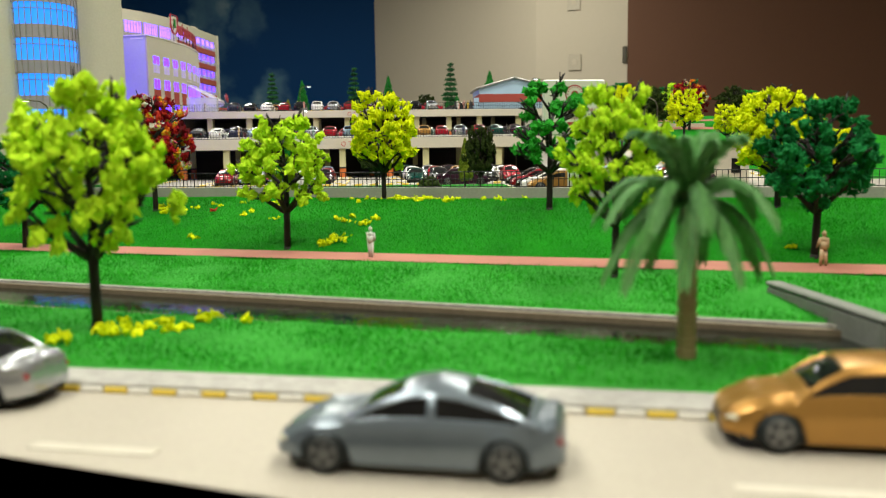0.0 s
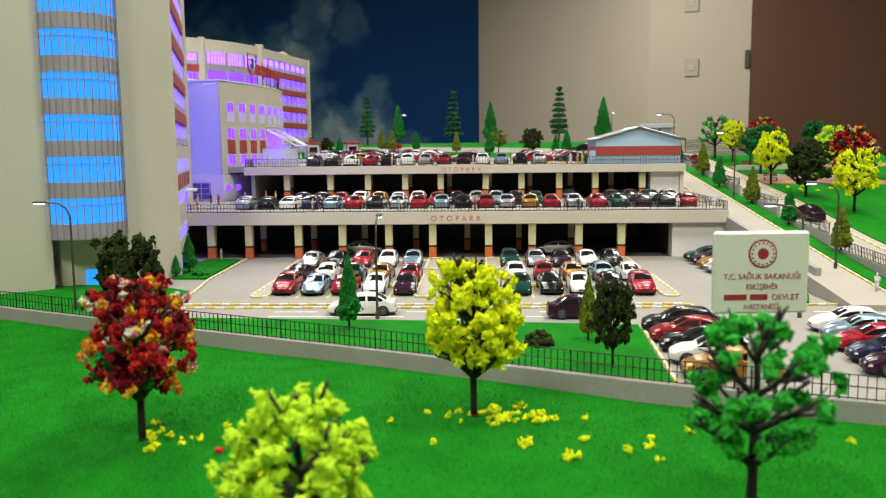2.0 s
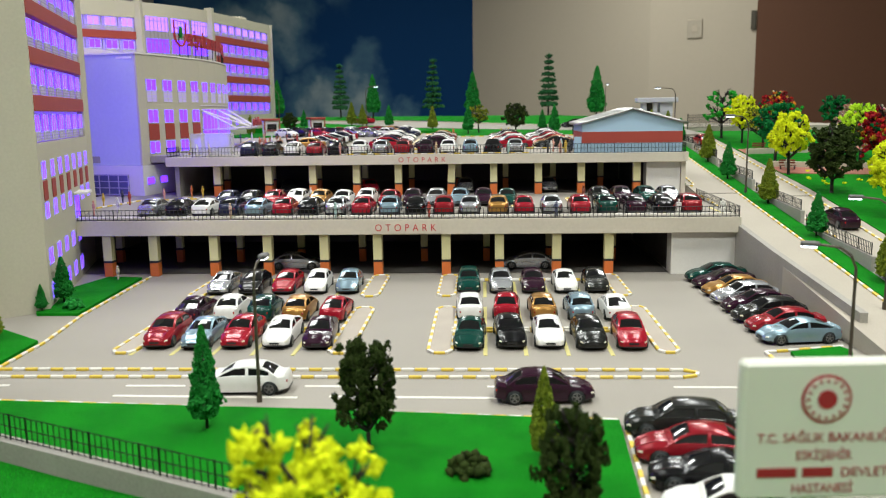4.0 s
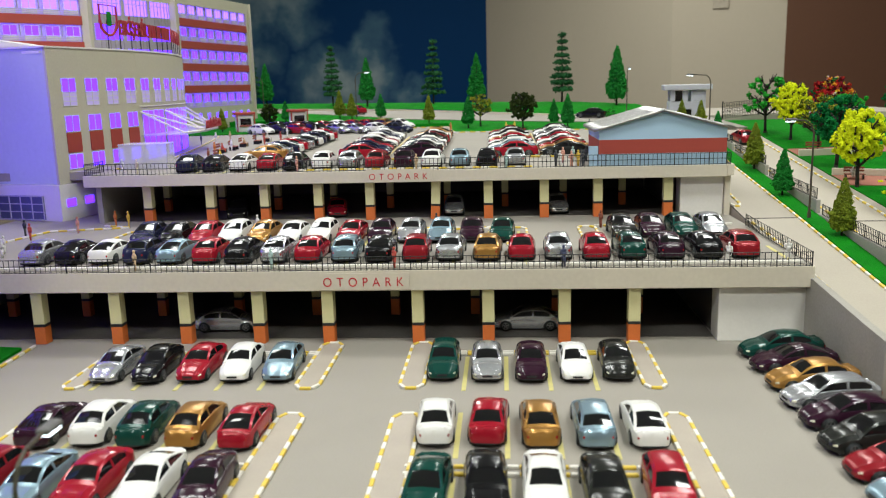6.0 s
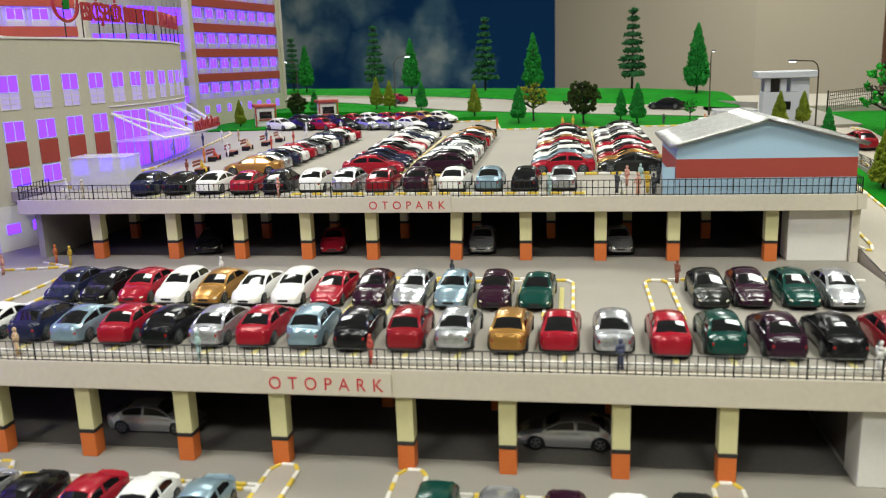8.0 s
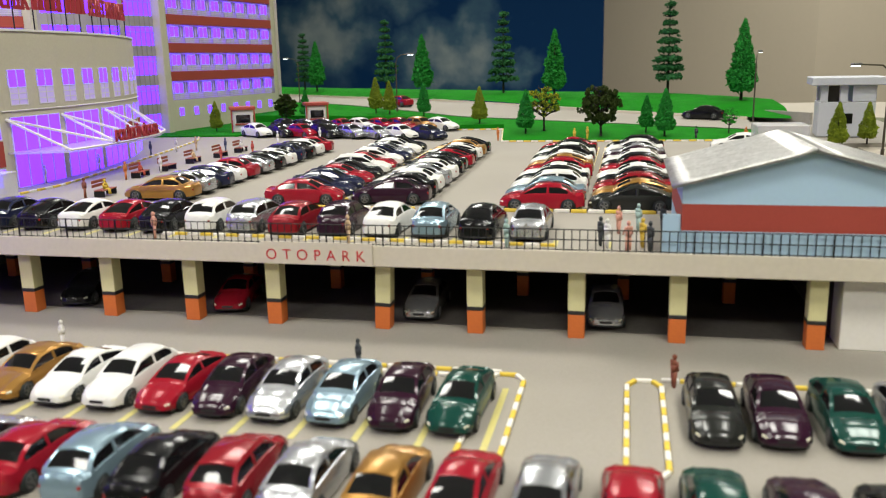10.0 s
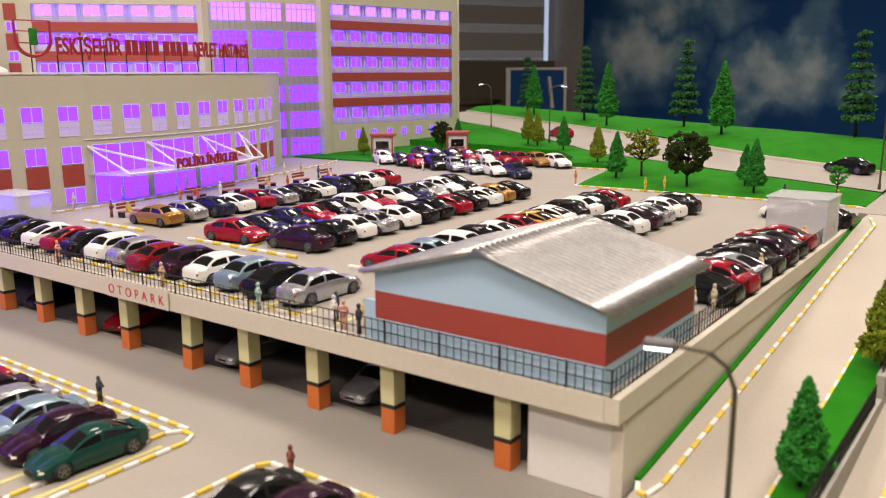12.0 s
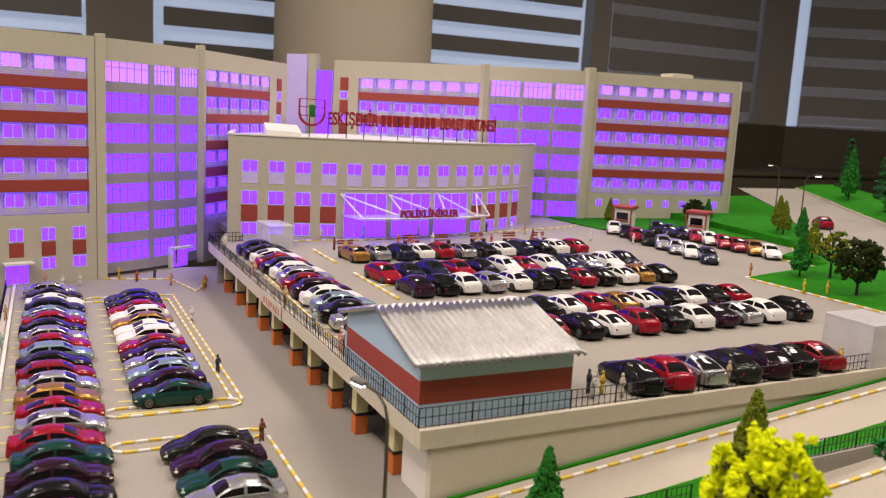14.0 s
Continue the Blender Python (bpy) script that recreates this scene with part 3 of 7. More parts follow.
# ---- the display table and its ground ----
def ground():
    edge = lambda x: 0.187 - 0.47 * x
    outline = [(XL, edge(XL)), (XR, edge(XR)), (XR, 2.872), (0.42, 2.872), (0.42, back_edge(0.42)), (XL, back_edge(XL))]
    solid("table", prism(bmesh.new(), outline, -0.9, -0.045), TABLE, "dark boxed display table under the model", "table")
    solid("road", prism(bmesh.new(), [(XL, edge(XL)), (XR, edge(XR)), (XR, kerb_line(XR)), (XL, kerb_line(XL))], -0.0448, -0.031), ROAD, "beige model road with pale lane marks", "road")
    # verge between road and lawn
    solid("verge", prism(bmesh.new(), [(XL, kerb_line(XL)), (XR, kerb_line(XR)), (XR, kerb_line(XR) + 0.016), (XL, kerb_line(XL) + 0.016)], -0.0448, -0.0285), STONE, "rough pale grey roadside verge", "pavement")
    fuzz = lambda x, y, s: FORE + 0.0006 + 0.0012 * noise.noise((x * 30, y * 30, 1)) - 0.004 * (max(0, s - 0.9) * 10) ** 2 - 0.0022 * max(0.0, 0.09 - s) / 0.09
    solid("lawn_front", sheet(XL, XR, 160, lambda x: kerb_line(x) + 0.0155, canal_near, 12, fuzz), GRASS2, "bright green flocked lawn before the canal", "lawn", smooth=True)
    fuzz2 = lambda x, y, s: fore_z(x, y) + 0.0014 * noise.noise((x * 30, y * 30, 2)) - 0.003 * (max(0, 0.08 - s) * 12) ** 2
    solid("lawn_middle", sheet(XL, XR, 160, lambda x: canal_far(x) + 0.004, path_near, 14, fuzz2), GRASS2, "bright green flocked lawn beyond the canal", "lawn", smooth=True)
    solid("footpath", sheet(XL, XR, 60, path_near, path_far, 2, lambda x, y, s: PATHZ), PATHM, "pinkish red paper footpath across the lawn", "path")
    solid("lawn_bank", sheet(XL, XR, 160, path_far, wall_line, 24, lambda x, y, s: bank(x, y, s)), GRASS, "sloping green flocked lawn below the fence wall", "lawn", smooth=True)
    under = prism(bmesh.new(), [(XL, kerb_line(XL) + 0.0155), (XR, kerb_line(XR) + 0.0155), (XR, 2.87), (0.42, 2.87), (0.42, back_edge(0.42)), (XL, back_edge(XL))], -0.0449, -0.0405)
    solid("ground", under, BANK, "brown base board under the lawns", "ground")
    # canal
    can = thing("canal", "narrow canal with dark glossy water and stone lips", "canal", kind="structure")
    part("water", sheet(XL, XR, 80, lambda x: canal_near(x) - 0.004, lambda x: canal_far(x) + 0.004, 2, lambda x, y, s: FORE - 0.0030), WATER, can, "dark glossy resin water")
    bm = bmesh.new()
    for f, w in ((canal_far, 0.0045), (lambda x: canal_near(x) - 0.0035, 0.0035)):
        prism(bm, [(XL, f(XL)), (XR, f(XR)), (XR, f(XR) + w), (XL, f(XL) + w)], -0.0402, FORE - 0.0008)
    part("bank", bm, BANK, can, "brown stony canal lip")
    bm = prism(bmesh.new(), [(XL, canal_far(XL) + 0.003), (XR, canal_far(XR) + 0.003), (XR, canal_far(XR) + 0.0055), (XL, canal_far(XL) + 0.0055)], FORE - 0.003, FORE + 0.0006)
    part("lip", bm, STONE, can, "pale stony lip")
    # canal bridge parapet
    pa = thing("bridge_parapet", "grey concrete parapet of the canal bridge", "parapet", pose(0.186, 0.329, FORE, 0, 0, -90))
    part("wall", rbox(-0.036, 0.046, -0.003, 0.003, -0.012, 0.0065, 0.0008), PARA, pa)
    part("coping", rbox(-0.0365, 0.0465, -0.0034, 0.0034, 0.0066, 0.0082, 0.0005), PARA, pa)
    # lower car park plate
    pts = [(x, wall_line(x) + 0.001) for x in np.linspace(XL, XR, 24)]
    low = solid("car_park_low", prism(bmesh.new(), pts + [(XR, 1.0), (0.36, 1.0), (0.36, 1.70), (-0.5, 1.70), (-0.5, 1.5), (XL, 1.5)], -0.0401, LOW), PAVE, "grey paved lower car park of the model", "car park")
    return low


LOWLOT = ground()


def deck(z, thick, pts, name, label):
    return solid(name, prism(bmesh.new(), pts, z - thick, z), PAVE, label, "car park deck")


def plates():
    g = {}
    g["one"] = deck(D1, 0.012, [(-0.47, 1.372), (0.351, 1.372), (0.351, 1.90), (-0.47, 1.90)], "car_park_middle", "grey paved middle deck of the car park")
    two = [(-0.36, 1.612), (0.345, 1.612), (0.345, 2.235), (0.04, 2.24), (0.0, 2.40), (-0.06, 2.47), (-0.36, 2.52), (-0.75, 2.52), (-0.75, 1.66), (-0.36, 1.66)]
    g["two"] = solid("car_park_upper", prism(bmesh.new(), two, D2 - 0.009, upper), PAVE, "grey paved upper deck of the car park", "car park deck")
    # hillside east: ramp, strip, road, park
    def strip(name, xa, xb, y0, y1, lift, material, label, category, low=-0.0402):
        ys = np.linspace(y0, y1, 30)
        fa = xa if callable(xa) else (lambda y: xa)
        fb = xb if callable(xb) else (lambda y: xb)
        bm = bmesh.new()
        rows = []
        for y in ys:
            za, zb = slope(0, y) + lift, slope(0, y) + lift
            rows.append([bm.verts.new(p) for p in ((fa(y), y, low), (fa(y), y, za), (fb(y), y, zb), (fb(y), y, low))])
        for a, b in zip(rows, rows[1:]):
            for i in range(4):
                bm.faces.new((a[i], b[i], b[(i + 1) % 4], a[(i + 1) % 4]))
        bm.faces.new(rows[0])
        bm.faces.new(rows[-1][::-1])
        bmesh.ops.recalc_face_normals(bm, faces=bm.faces[:])
        return solid(name, bm, material, label, category)
    s_in = lambda y: lerp([(1.0, 0.402), (1.15, 0.401), (1.43, 0.406), (1.6, 0.409), (2.1, 0.412)], y)
    s_out = lambda y: lerp([(1.0, 0.42), (1.15, 0.421), (1.44, 0.4265), (1.7, 0.430), (2.1, 0.434)], y)
    r_out = lambda y: lerp([(0.9, 0.485), (1.3, 0.487), (1.6, 0.502), (2.2, 0.503)], y)
    strip("ramp", lambda y: 0.3535, s_in, 1.0, 2.16, 0.0, ROAD, "pale grey sloping access ramp", "road")
    strip("planting_strip", lambda y: s_in(y), s_out, 1.0, 2.05, 0.003, GRASS, "green planted strip beside the ramp", "lawn")
    strip("side_road", s_out, r_out, 0.95, 2.16, -0.004, ROAD, "beige road climbing beside the park", "road")
    strip("park_pavement", r_out, lambda y: r_out(y) + 0.012, 0.95, 2.16, -0.0032, ROAD, "pale pavement edging the park", "pavement")
    strip("park_lawn", lambda y: r_out(y) + 0.012, lambda y: XR, 0.90, 2.45, -0.002, GRASS, "green flocked park lawn on the slope", "lawn")
    # rear: roads and lawns
    back = [(0.345, 2.16), (0.52, 2.16), (0.52, 2.46), (0.345, 2.46)]
    solid("junction", prism(bmesh.new(), back, -0.0401, lambda x, y: 0.1265 + 0.026 * (y - 2.16)), PAVE, "pale grey road junction", "road")
    road_near = [(-0.95, 3.14), (-0.46, 2.77), (-0.34, 2.66), (-0.18, 2.545), (-0.084, 2.466), (0.047, 2.418), (0.10, 2.393), (0.26, 2.322), (0.345, 2.283)]
    road_far = [(-0.95, 3.36), (-0.61, 3.09), (-0.45, 2.955), (-0.17, 2.737), (0.09, 2.54), (0.17, 2.488), (0.31, 2.42), (0.345, 2.40)]
    lawn2 = [(0.024, 2.197), (0.3449, 2.206), (0.3449, 2.282)] + [(x, y - 0.001) for x, y in road_near[7:0:-1]] + [(-0.75, 2.985), (-0.75, 2.52), (-0.36, 2.5002), (-0.15, 2.470), (-0.095, 2.415), (-0.070, 2.358), (0.002, 2.366)]
    ln = thing("lawn_rear", "green lawn between car park and back road", "lawn", kind="structure")
    part("turf", prism(bmesh.new(), lawn2, 0.08, lambda x, y: back_z(y) - 0.0004), GRASS, ln)
    solid("lawn_kiosks", prism(bmesh.new(), [(-0.75, 2.255), (-0.44, 2.262), (-0.375, 2.268), (-0.345, 2.40), (-0.24, 2.415), (-0.24, 2.50), (-0.75, 2.50)], D2 - 0.005, lambda x, y: upper(x, y) + 0.0022), GRASS, "green lawn around the kiosks", "lawn")
    rd = sheet(-0.95, 0.345, 50, lambda x: lerp(road_near, x), lambda x: lerp(road_far, x), 6, lambda x, y, s: back_z(y) + 0.0004)
    solid("back_road", rd, PAVE, "grey road along the back of the model", "road")
    solid("yard_right", prism(bmesh.new(), [(0.345, 2.46), (0.42, 2.46), (0.42, 2.86), (0.95, 2.86), (0.95, 2.452), (0.52, 2.452), (0.52, 2.46)], -0.04, 0.1345), ROAD, "pale beige yard behind the guard hut", "road")
    bm = sheet(XL, 0.40, 60, lambda x: lerp(road_far + [(0.40, 2.372)], x) + 0.003, lambda x: back_edge(x) - 0.25 * max(0.0, x - 0.34), 10, lambda x, y, s: back_z(y) + 0.004 + 0.010 * min(1, s * 3) + 0.001 * noise.noise((x * 20, y * 20, 3)))
    solid("lawn_back", bm, GRASS, "green flocked lawn at the back edge", "lawn", smooth=True)
    bm = bmesh.new()
    for (xa, ya), (xb, yb) in zip(road_far, road_far[1:]):
        prism(bm, [(xa, ya), (xb, yb), (xb, yb + 0.003), (xa, ya + 0.003)], 0.10, lambda x, y: back_z(y) + 0.0045)
    solid("kerb_back", bm, CREAM, "pale kerb wall below the back lawn", "kerb")
    # lower lawns
    pts = [(-0.235, 0.963), (-0.02, 0.95), (0.155, 0.934), (0.146, 0.775), (0.146, wall_line(0.146) + 0.005)]
    pts += [(x, wall_line(x) + 0.005) for x in np.linspace(0.10, -0.30, 8)]
    solid("lawn_fence", prism(bmesh.new(), pts, -0.01, LOW + 0.0025), GRASS, "green lawn strip behind the fence", "lawn")
    solid("lawn_tower", prism(bmesh.new(), [(-0.272, 1.02), (-0.275, 1.10), (-0.33, 1.14), (-0.60, 1.14), (-0.60, 1.105)] + [(x, wall_line(x) + 0.005) for x in (-0.45, -0.36, -0.30)], -0.01, LOW + 0.0025), GRASS, "green lawn at the foot of the tower", "lawn")
    solid("lawn_corner", prism(bmesh.new(), [(-0.287, 1.19), (-0.296, 1.355), (-0.335, 1.36), (-0.36, 1.25), (-0.325, 1.19)], -0.01, LOW + 0.0025), GRASS, "small green lawn beside the garage", "lawn")
    solid("lawn_right_low", prism(bmesh.new(), [(0.296, 1.035), (0.33, 1.035), (0.345, 1.075), (0.34, 1.085), (0.30, 1.072)], -0.01, LOW + 0.0025), GRASS, "small green lawn island by the ramp", "lawn")
    # fence wall
    fw = thing("fence_wall", "low grey concrete wall along the bank", "wall", kind="structure")
    xs = np.linspace(XL, XR, 60)
    bm = bmesh.new()
    prism(bm, [(x, wall_line(x) - 0.0035) for x in xs] + [(x, wall_line(x) + 0.0045) for x in xs[::-1]], -0.03, 0.0055)
    part("wall", bm, CONC, fw)
    return g


DECKS = plates()


def line_mark(parent, x0, y0, x1, y1, z, w=0.0031, material=None, name="parking_line"):
    d = Vector((x1 - x0, y1 - y0, 0))
    a = math.degrees(math.atan2(d.y, d.x))
    ob = part(name, box(bmesh.new(), 0, d.length, -w / 2, w / 2, -0.0002, 0.0003), material or LINE, parent)
    ob.matrix_basis = pose(x0, y0, z, 0, 0, a)
    return ob


KW = mesh_of(rbox(-0.0056, 0.0056, -0.0012, 0.0012, 0, 0.0019, 0.0003), WHT, name="kerb_white")
KY = mesh_of(rbox(-0.0056, 0.0056, -0.0012, 0.0012, 0, 0.0019, 0.0003), YEL, name="kerb_yellow")


def kerb(points, z, label="kerb of white and yellow painted stones", closed=False, big=1.0, white=False):
    """A run of painted kerb stones along a plan line."""
    k = thing("kerb", label, "kerb", kind="structure")
    pts = [Vector(p) for p in points] + ([Vector(points[0])] if closed else [])
    n = 0
    for a, b in zip(pts, pts[1:]):
        d = b - a
        cnt = max(1, round(d.length / (0.0092 * big)))
        for i in range(cnt):
            c = a + d * ((i + 0.5) / cnt)
            ob = part("stone", KY if n % 2 and not white else KW, None, k)
            zz = z(c.x, c.y) if callable(z) else z
            pitch = 0.0
            if callable(z):
                e = d.normalized() * 0.004
                pitch = -math.degrees(math.atan2(z(c.x + e.x, c.y + e.y) - z(c.x - e.x, c.y - e.y), 0.008))
            ob.matrix_basis = pose(c.x, c.y, zz, 0, 0, math.degrees(math.atan2(d.y, d.x))) @ pose(0, 0, 0, 0, pitch, 0) @ Matrix.Diagonal((d.length / cnt / 0.0121, big, big, 1))
            n += 1
    return k


def capsule(x0, x1, y0, y1, n=3):
    """An island outline with rounded short ends, long in y."""
    r, c = (x1 - x0) / 2, (x0 + x1) / 2
    lo = [(c - r * math.cos(a), y0 + r - r * math.sin(a)) for a in np.linspace(0, math.pi, n + 1)]
    hi = [(c + r * math.cos(a), y1 - r + r * math.sin(a)) for a in np.linspace(0, math.pi, n + 1)]
    return lo + hi


FPOST = mesh_of(box(bmesh.new(), -0.0004, 0.0004, -0.0004, 0.0004, 0, 0.0125), IRON, name="post")


def fence(points, label, h=0.0115, z=None, step=0.0045, rails=3):
    """A black mesh fence on posts along a line of 3D points."""
    f = thing("fence", label, "fence")
    bm = bmesh.new()
    for a, b in zip(points, points[1:]):
        a, b = Vector(a), Vector(b)
        cnt = max(2, round((b - a).length / step))
        for r in range(rails):
            up = Vector((0, 0, h * (0.06 + 0.94 * r / (rails - 1))))
            rod(bm, a + up, b + up, 0.00034, n=4)
        for i in range(cnt + 1):
            c = a.lerp(b, i / cnt)
            if i % 8 == 0 or i == cnt:
                ob = part("post", FPOST, None, f)
                ob.matrix_basis = Matrix.Translation(c) @ Matrix.Diagonal((1, 1, h / 0.012, 1))
            else:
                rod(bm, c, c + Vector((0, 0, h)), 0.0003, n=4)
    part("mesh_panel", bm, IRON, f)
    return f


# ---- garages ----
COL_X1 = [-0.340, -0.288, -0.220, -0.160, -0.097, -0.038, 0.037, 0.095, 0.157, 0.213]
COL_X2 = [-0.292, -0.220, -0.158, -0.097, -0.039, 0.033, 0.092, 0.153, 0.211, 0.286]


def pillar(name, x, y, z0, z1, lean=0.0, w=0.0098):
    p = thing(name, "square pillar painted pale yellow, black and orange", "pillar", pose(x, y, z0, 0, lean, 0), "garage pillars")
    h = z1 - z0
    part("base", rbox(-w / 2, w / 2, -w / 2, w / 2, 0, 0.33 * h, 0.0003), COLLOW, p, "orange painted foot")
    part("band", rbox(-w / 2 - 0.0002, w / 2 + 0.0002, -w / 2 - 0.0002, w / 2 + 0.0002, 0.33 * h, 0.38 * h, 0.0002), COLMID, p, "black band")
    part("shaft", rbox(-w / 2, w / 2, -w / 2, w / 2, 0.38 * h, h, 0.0003), COLTOP, p, "pale yellow shaft")
    return p


def garage(tag, xs, y, z0, z1, face, x0, x1, wall0, depth, left_wall, front):
    """An open parking storey: face beam, pillars, end walls, dark back wall."""
    g = thing("garage", f"{tag} open parking storey under a cream concrete deck", "garage", kind="structure")
    lo, hi = face
    part("face_beam", rbox(x0, x1, front, front + 0.006, lo, hi, 0.0005), CREAM, g, "cream deck edge beam")
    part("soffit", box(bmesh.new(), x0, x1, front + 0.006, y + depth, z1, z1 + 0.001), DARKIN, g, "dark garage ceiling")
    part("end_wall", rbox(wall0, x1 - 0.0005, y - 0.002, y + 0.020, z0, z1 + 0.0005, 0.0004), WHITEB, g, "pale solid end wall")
    # inner face of the wall, its shade painted in as dark colour
    part("inner_wall", box(bmesh.new(), wall0 + 0.002, x1 - 0.0005, y + 0.0202, y + depth, z0, z1), DARKIN, g, "inner end wall coloured dark for its shade")
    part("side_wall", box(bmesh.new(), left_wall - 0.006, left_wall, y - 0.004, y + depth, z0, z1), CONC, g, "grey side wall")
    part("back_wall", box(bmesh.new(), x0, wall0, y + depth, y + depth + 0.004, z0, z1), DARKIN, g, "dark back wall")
    # dark plate standing in for shade on the paving
    part("garage_floor", box(bmesh.new(), left_wall, wall0, y + 0.010, y + depth, z0, z0 + 0.0004), DARKIN, g, "garage floor coloured dark for the shade")
    for i, x in enumerate(xs):
        pillar("pillar", x, y, z0, z1, 2.5 if (tag == "upper" and i == 5) else 0.0)
    for x in np.linspace(left_wall + 0.04, wall0 - 0.05, 9):
        pillar("pillar", x, y + 0.085, z0 + 0.0004, z1, 0, 0.008)
    return g


garage("lower", COL_X1, 1.376, LOW, 0.0465, (0.0462, 0.0632), -0.43, 0.351, 0.280, 0.24, -0.405, 1.366)
garage("upper", COL_X2, 1.624, D1, 0.1085, (0.1065, 0.1195), -0.36, 0.345, 0.299, 0.236, -0.345, 1.610)
for x0, y, z, wd, size in ((-0.0405, 1.3655, 0.0503, 0.070, 0.0108), (-0.0385, 1.6095, 0.1098, 0.068, 0.0095)):
    s = thing("name_board", "flat cream board with red car park lettering", "sign", pose(x0, y, z))
    part("board", box(bmesh.new(), -0.002, wd + 0.002, -0.0008, 0.0, -0.0028, 0.0110), CREAM, s)
    lettering("letters", "OTOPARK", size, BOARDRED, s, pose(0.001, -0.0009, 0, 90, 0, 0), 0.0002, wd - 0.004, gap=1.75, bold=-0.00004)
    s["label"] = "flat cream board with red lettering OTOPARK"

# retaining walls
bm = bmesh.new()
for (x0, y0, h0), (x1, y1, h1) in zip([(0.3535, 1.376, 0.055), (0.358, 1.28, 0.043)], [(0.358, 1.28, 0.043), (0.366, 1.10, 0.024)]):
    prism(bm, [(x0 - 0.006, y0), (x0, y0), (x1, y1), (x1 - 0.006, y1)], -0.01, lambda x, y, a=y0, b=y1, p=h0, q=h1: p + (q - p) * (y - a) / (b - a))
solid("retaining_wall", bm, CONC, "grey sloping retaining wall beside the ramp", "wall")
bm = prism(bmesh.new(), [(0.345, 1.6185), (0.351, 1.6185), (0.351, 2.10), (0.345, 2.10)], 0.0, lambda x, y: upper(x, y) - 0.002)
solid("deck_side_wall", bm, CREAM, "cream side wall of the upper deck", "wall")
bm = prism(bmesh.new(), [(0.3451, 1.610), (0.352, 1.610), (0.352, 2.10), (0.3451, 2.10)], lambda x, y: upper(x, y) - 0.0115, lambda x, y: upper(x, y) + 0.0005)
solid("deck_side_beam", bm, CREAM, "cream edge beam of the upper deck", "beam")
bm = prism(bmesh.new(), [(0.352, 1.63), (0.3548, 1.63), (0.3548, 2.12), (0.352, 2.12)], -0.01, lambda x, y: slope(x, y) + 0.0016)
solid("grass_seam", bm, GRASS, "thin green grass seam along the wall foot", "lawn")
for i, (ya, yb) in enumerate(((1.02, 1.22), (1.22, 1.40), (1.40, 1.58), (1.58, 1.76), (1.76, 1.92), (1.92, 2.05))):
    w = thing("strip_wall", "stepped grey retaining wall beside the road", "wall", kind="structure")
    wx = lambda y: lerp([(1.02, 0.4185), (1.15, 0.4195), (1.44, 0.4255), (1.7, 0.429), (2.1, 0.433)], y)
    part("wall", prism(bmesh.new(), [(wx(ya), ya), (wx(ya) + 0.004, ya), (wx(yb) + 0.004, yb - 0.002), (wx(yb), yb - 0.002)], -0.01, lambda x, y, e=slope(0, yb), b=yb: e + 0.003 - 0.034 * (b - y)), CONC, w)
    fence([(wx(ya + 0.01) + 0.002, ya + 0.006, slope(0, yb) + 0.003 - 0.034 * (yb - ya - 0.006)), (wx(yb) + 0.002, yb - 0.012, slope(0, yb) + 0.0024)], "short black mesh fence on the planting strip", 0.011, step=0.0036)

fence([(-0.40, 1.3665, D1 - 0.001), (0.3485, 1.3665, D1 - 0.001), (0.3485, 1.548, D1 + 0.0005)], "black mesh fence along the middle deck edge", 0.0115)
fence([(-0.357, 1.6103, D2 + 0.0005), (0.348, 1.6103, D2 + 0.0005), (0.348, 2.095, upper(0, 2.095) + 0.0005)], "black mesh fence along the upper deck edge", 0.0125)
fence([(-0.357, 1.6103, D2 + 0.0005), (-0.357, 1.655, D2 + 0.0005)], "short black mesh fence at the deck corner", 0.0125)
xs = np.linspace(XL, 0.75, 40)
fence([(x, wall_line(x) + 0.0005, 0.0056) for x in xs], "black mesh fence on the low wall", 0.014)
# painted kerbs
for x0, x1, y0, y1 in ((-0.042, -0.025, 1.263, 1.371), (0.033, 0.050, 1.264, 1.371), (-0.039, -0.022, 1.070, 1.219), (0.036, 0.054, 1.071, 1.220),
                       (0.207, 0.222, 1.073, 1.221), (0.205, 0.220, 1.265, 1.371), (-0.214, -0.199, 1.262, 1.36), (-0.204, -0.187, 1.070, 1.218)):
    kerb(capsule(x0, x1, y0, y1), LOW, closed=True)
    solid("traffic_island", prism(bmesh.new(), capsule(x0 + 0.001, x1 - 0.001, y0 + 0.001, y1 - 0.001), LOW - 0.002, LOW + 0.0010), TAUPE, "taupe paved traffic island", "traffic island")
kerb([(-0.33, 1.014), (0.210, 1.016), (0.220, 1.020), (0.222, 1.026), (0.214, 1.032), (-0.33, 1.031)], LOW)
for xa, xb in ((-0.196, -0.040), (0.051, 0.207)):
    kerb([(xa, 1.345), (xb, 1.345)], LOW)
    kerb([(xa, 1.350 - 0.010), (xb, 1.350 - 0.010)], LOW)
    kerb([(xa, 1.143), (xb, 1.143)], LOW)
    kerb([(xa, 1.134), (xb, 1.134)], LOW)
kerb([(-0.29, 1.365), (-0.283, 1.19), (-0.27, 1.10), (-0.268, 1.02), (-0.24, 0.965)], LOW)
kerb([(0.158, 0.932), (0.149, 0.77)], LOW)
kerb([(-0.235, 0.966), (0.155, 0.937)], LOW, "long white painted kerb")
kerb([(0.283, 1.075), (0.284, 1.04), (0.30, 1.025), (0.36, 1.03), (0.371, 1.06), (0.366, 1.10)], LOW)
kerb([(0.283, 1.075), (0.345, 1.09)], LOW)
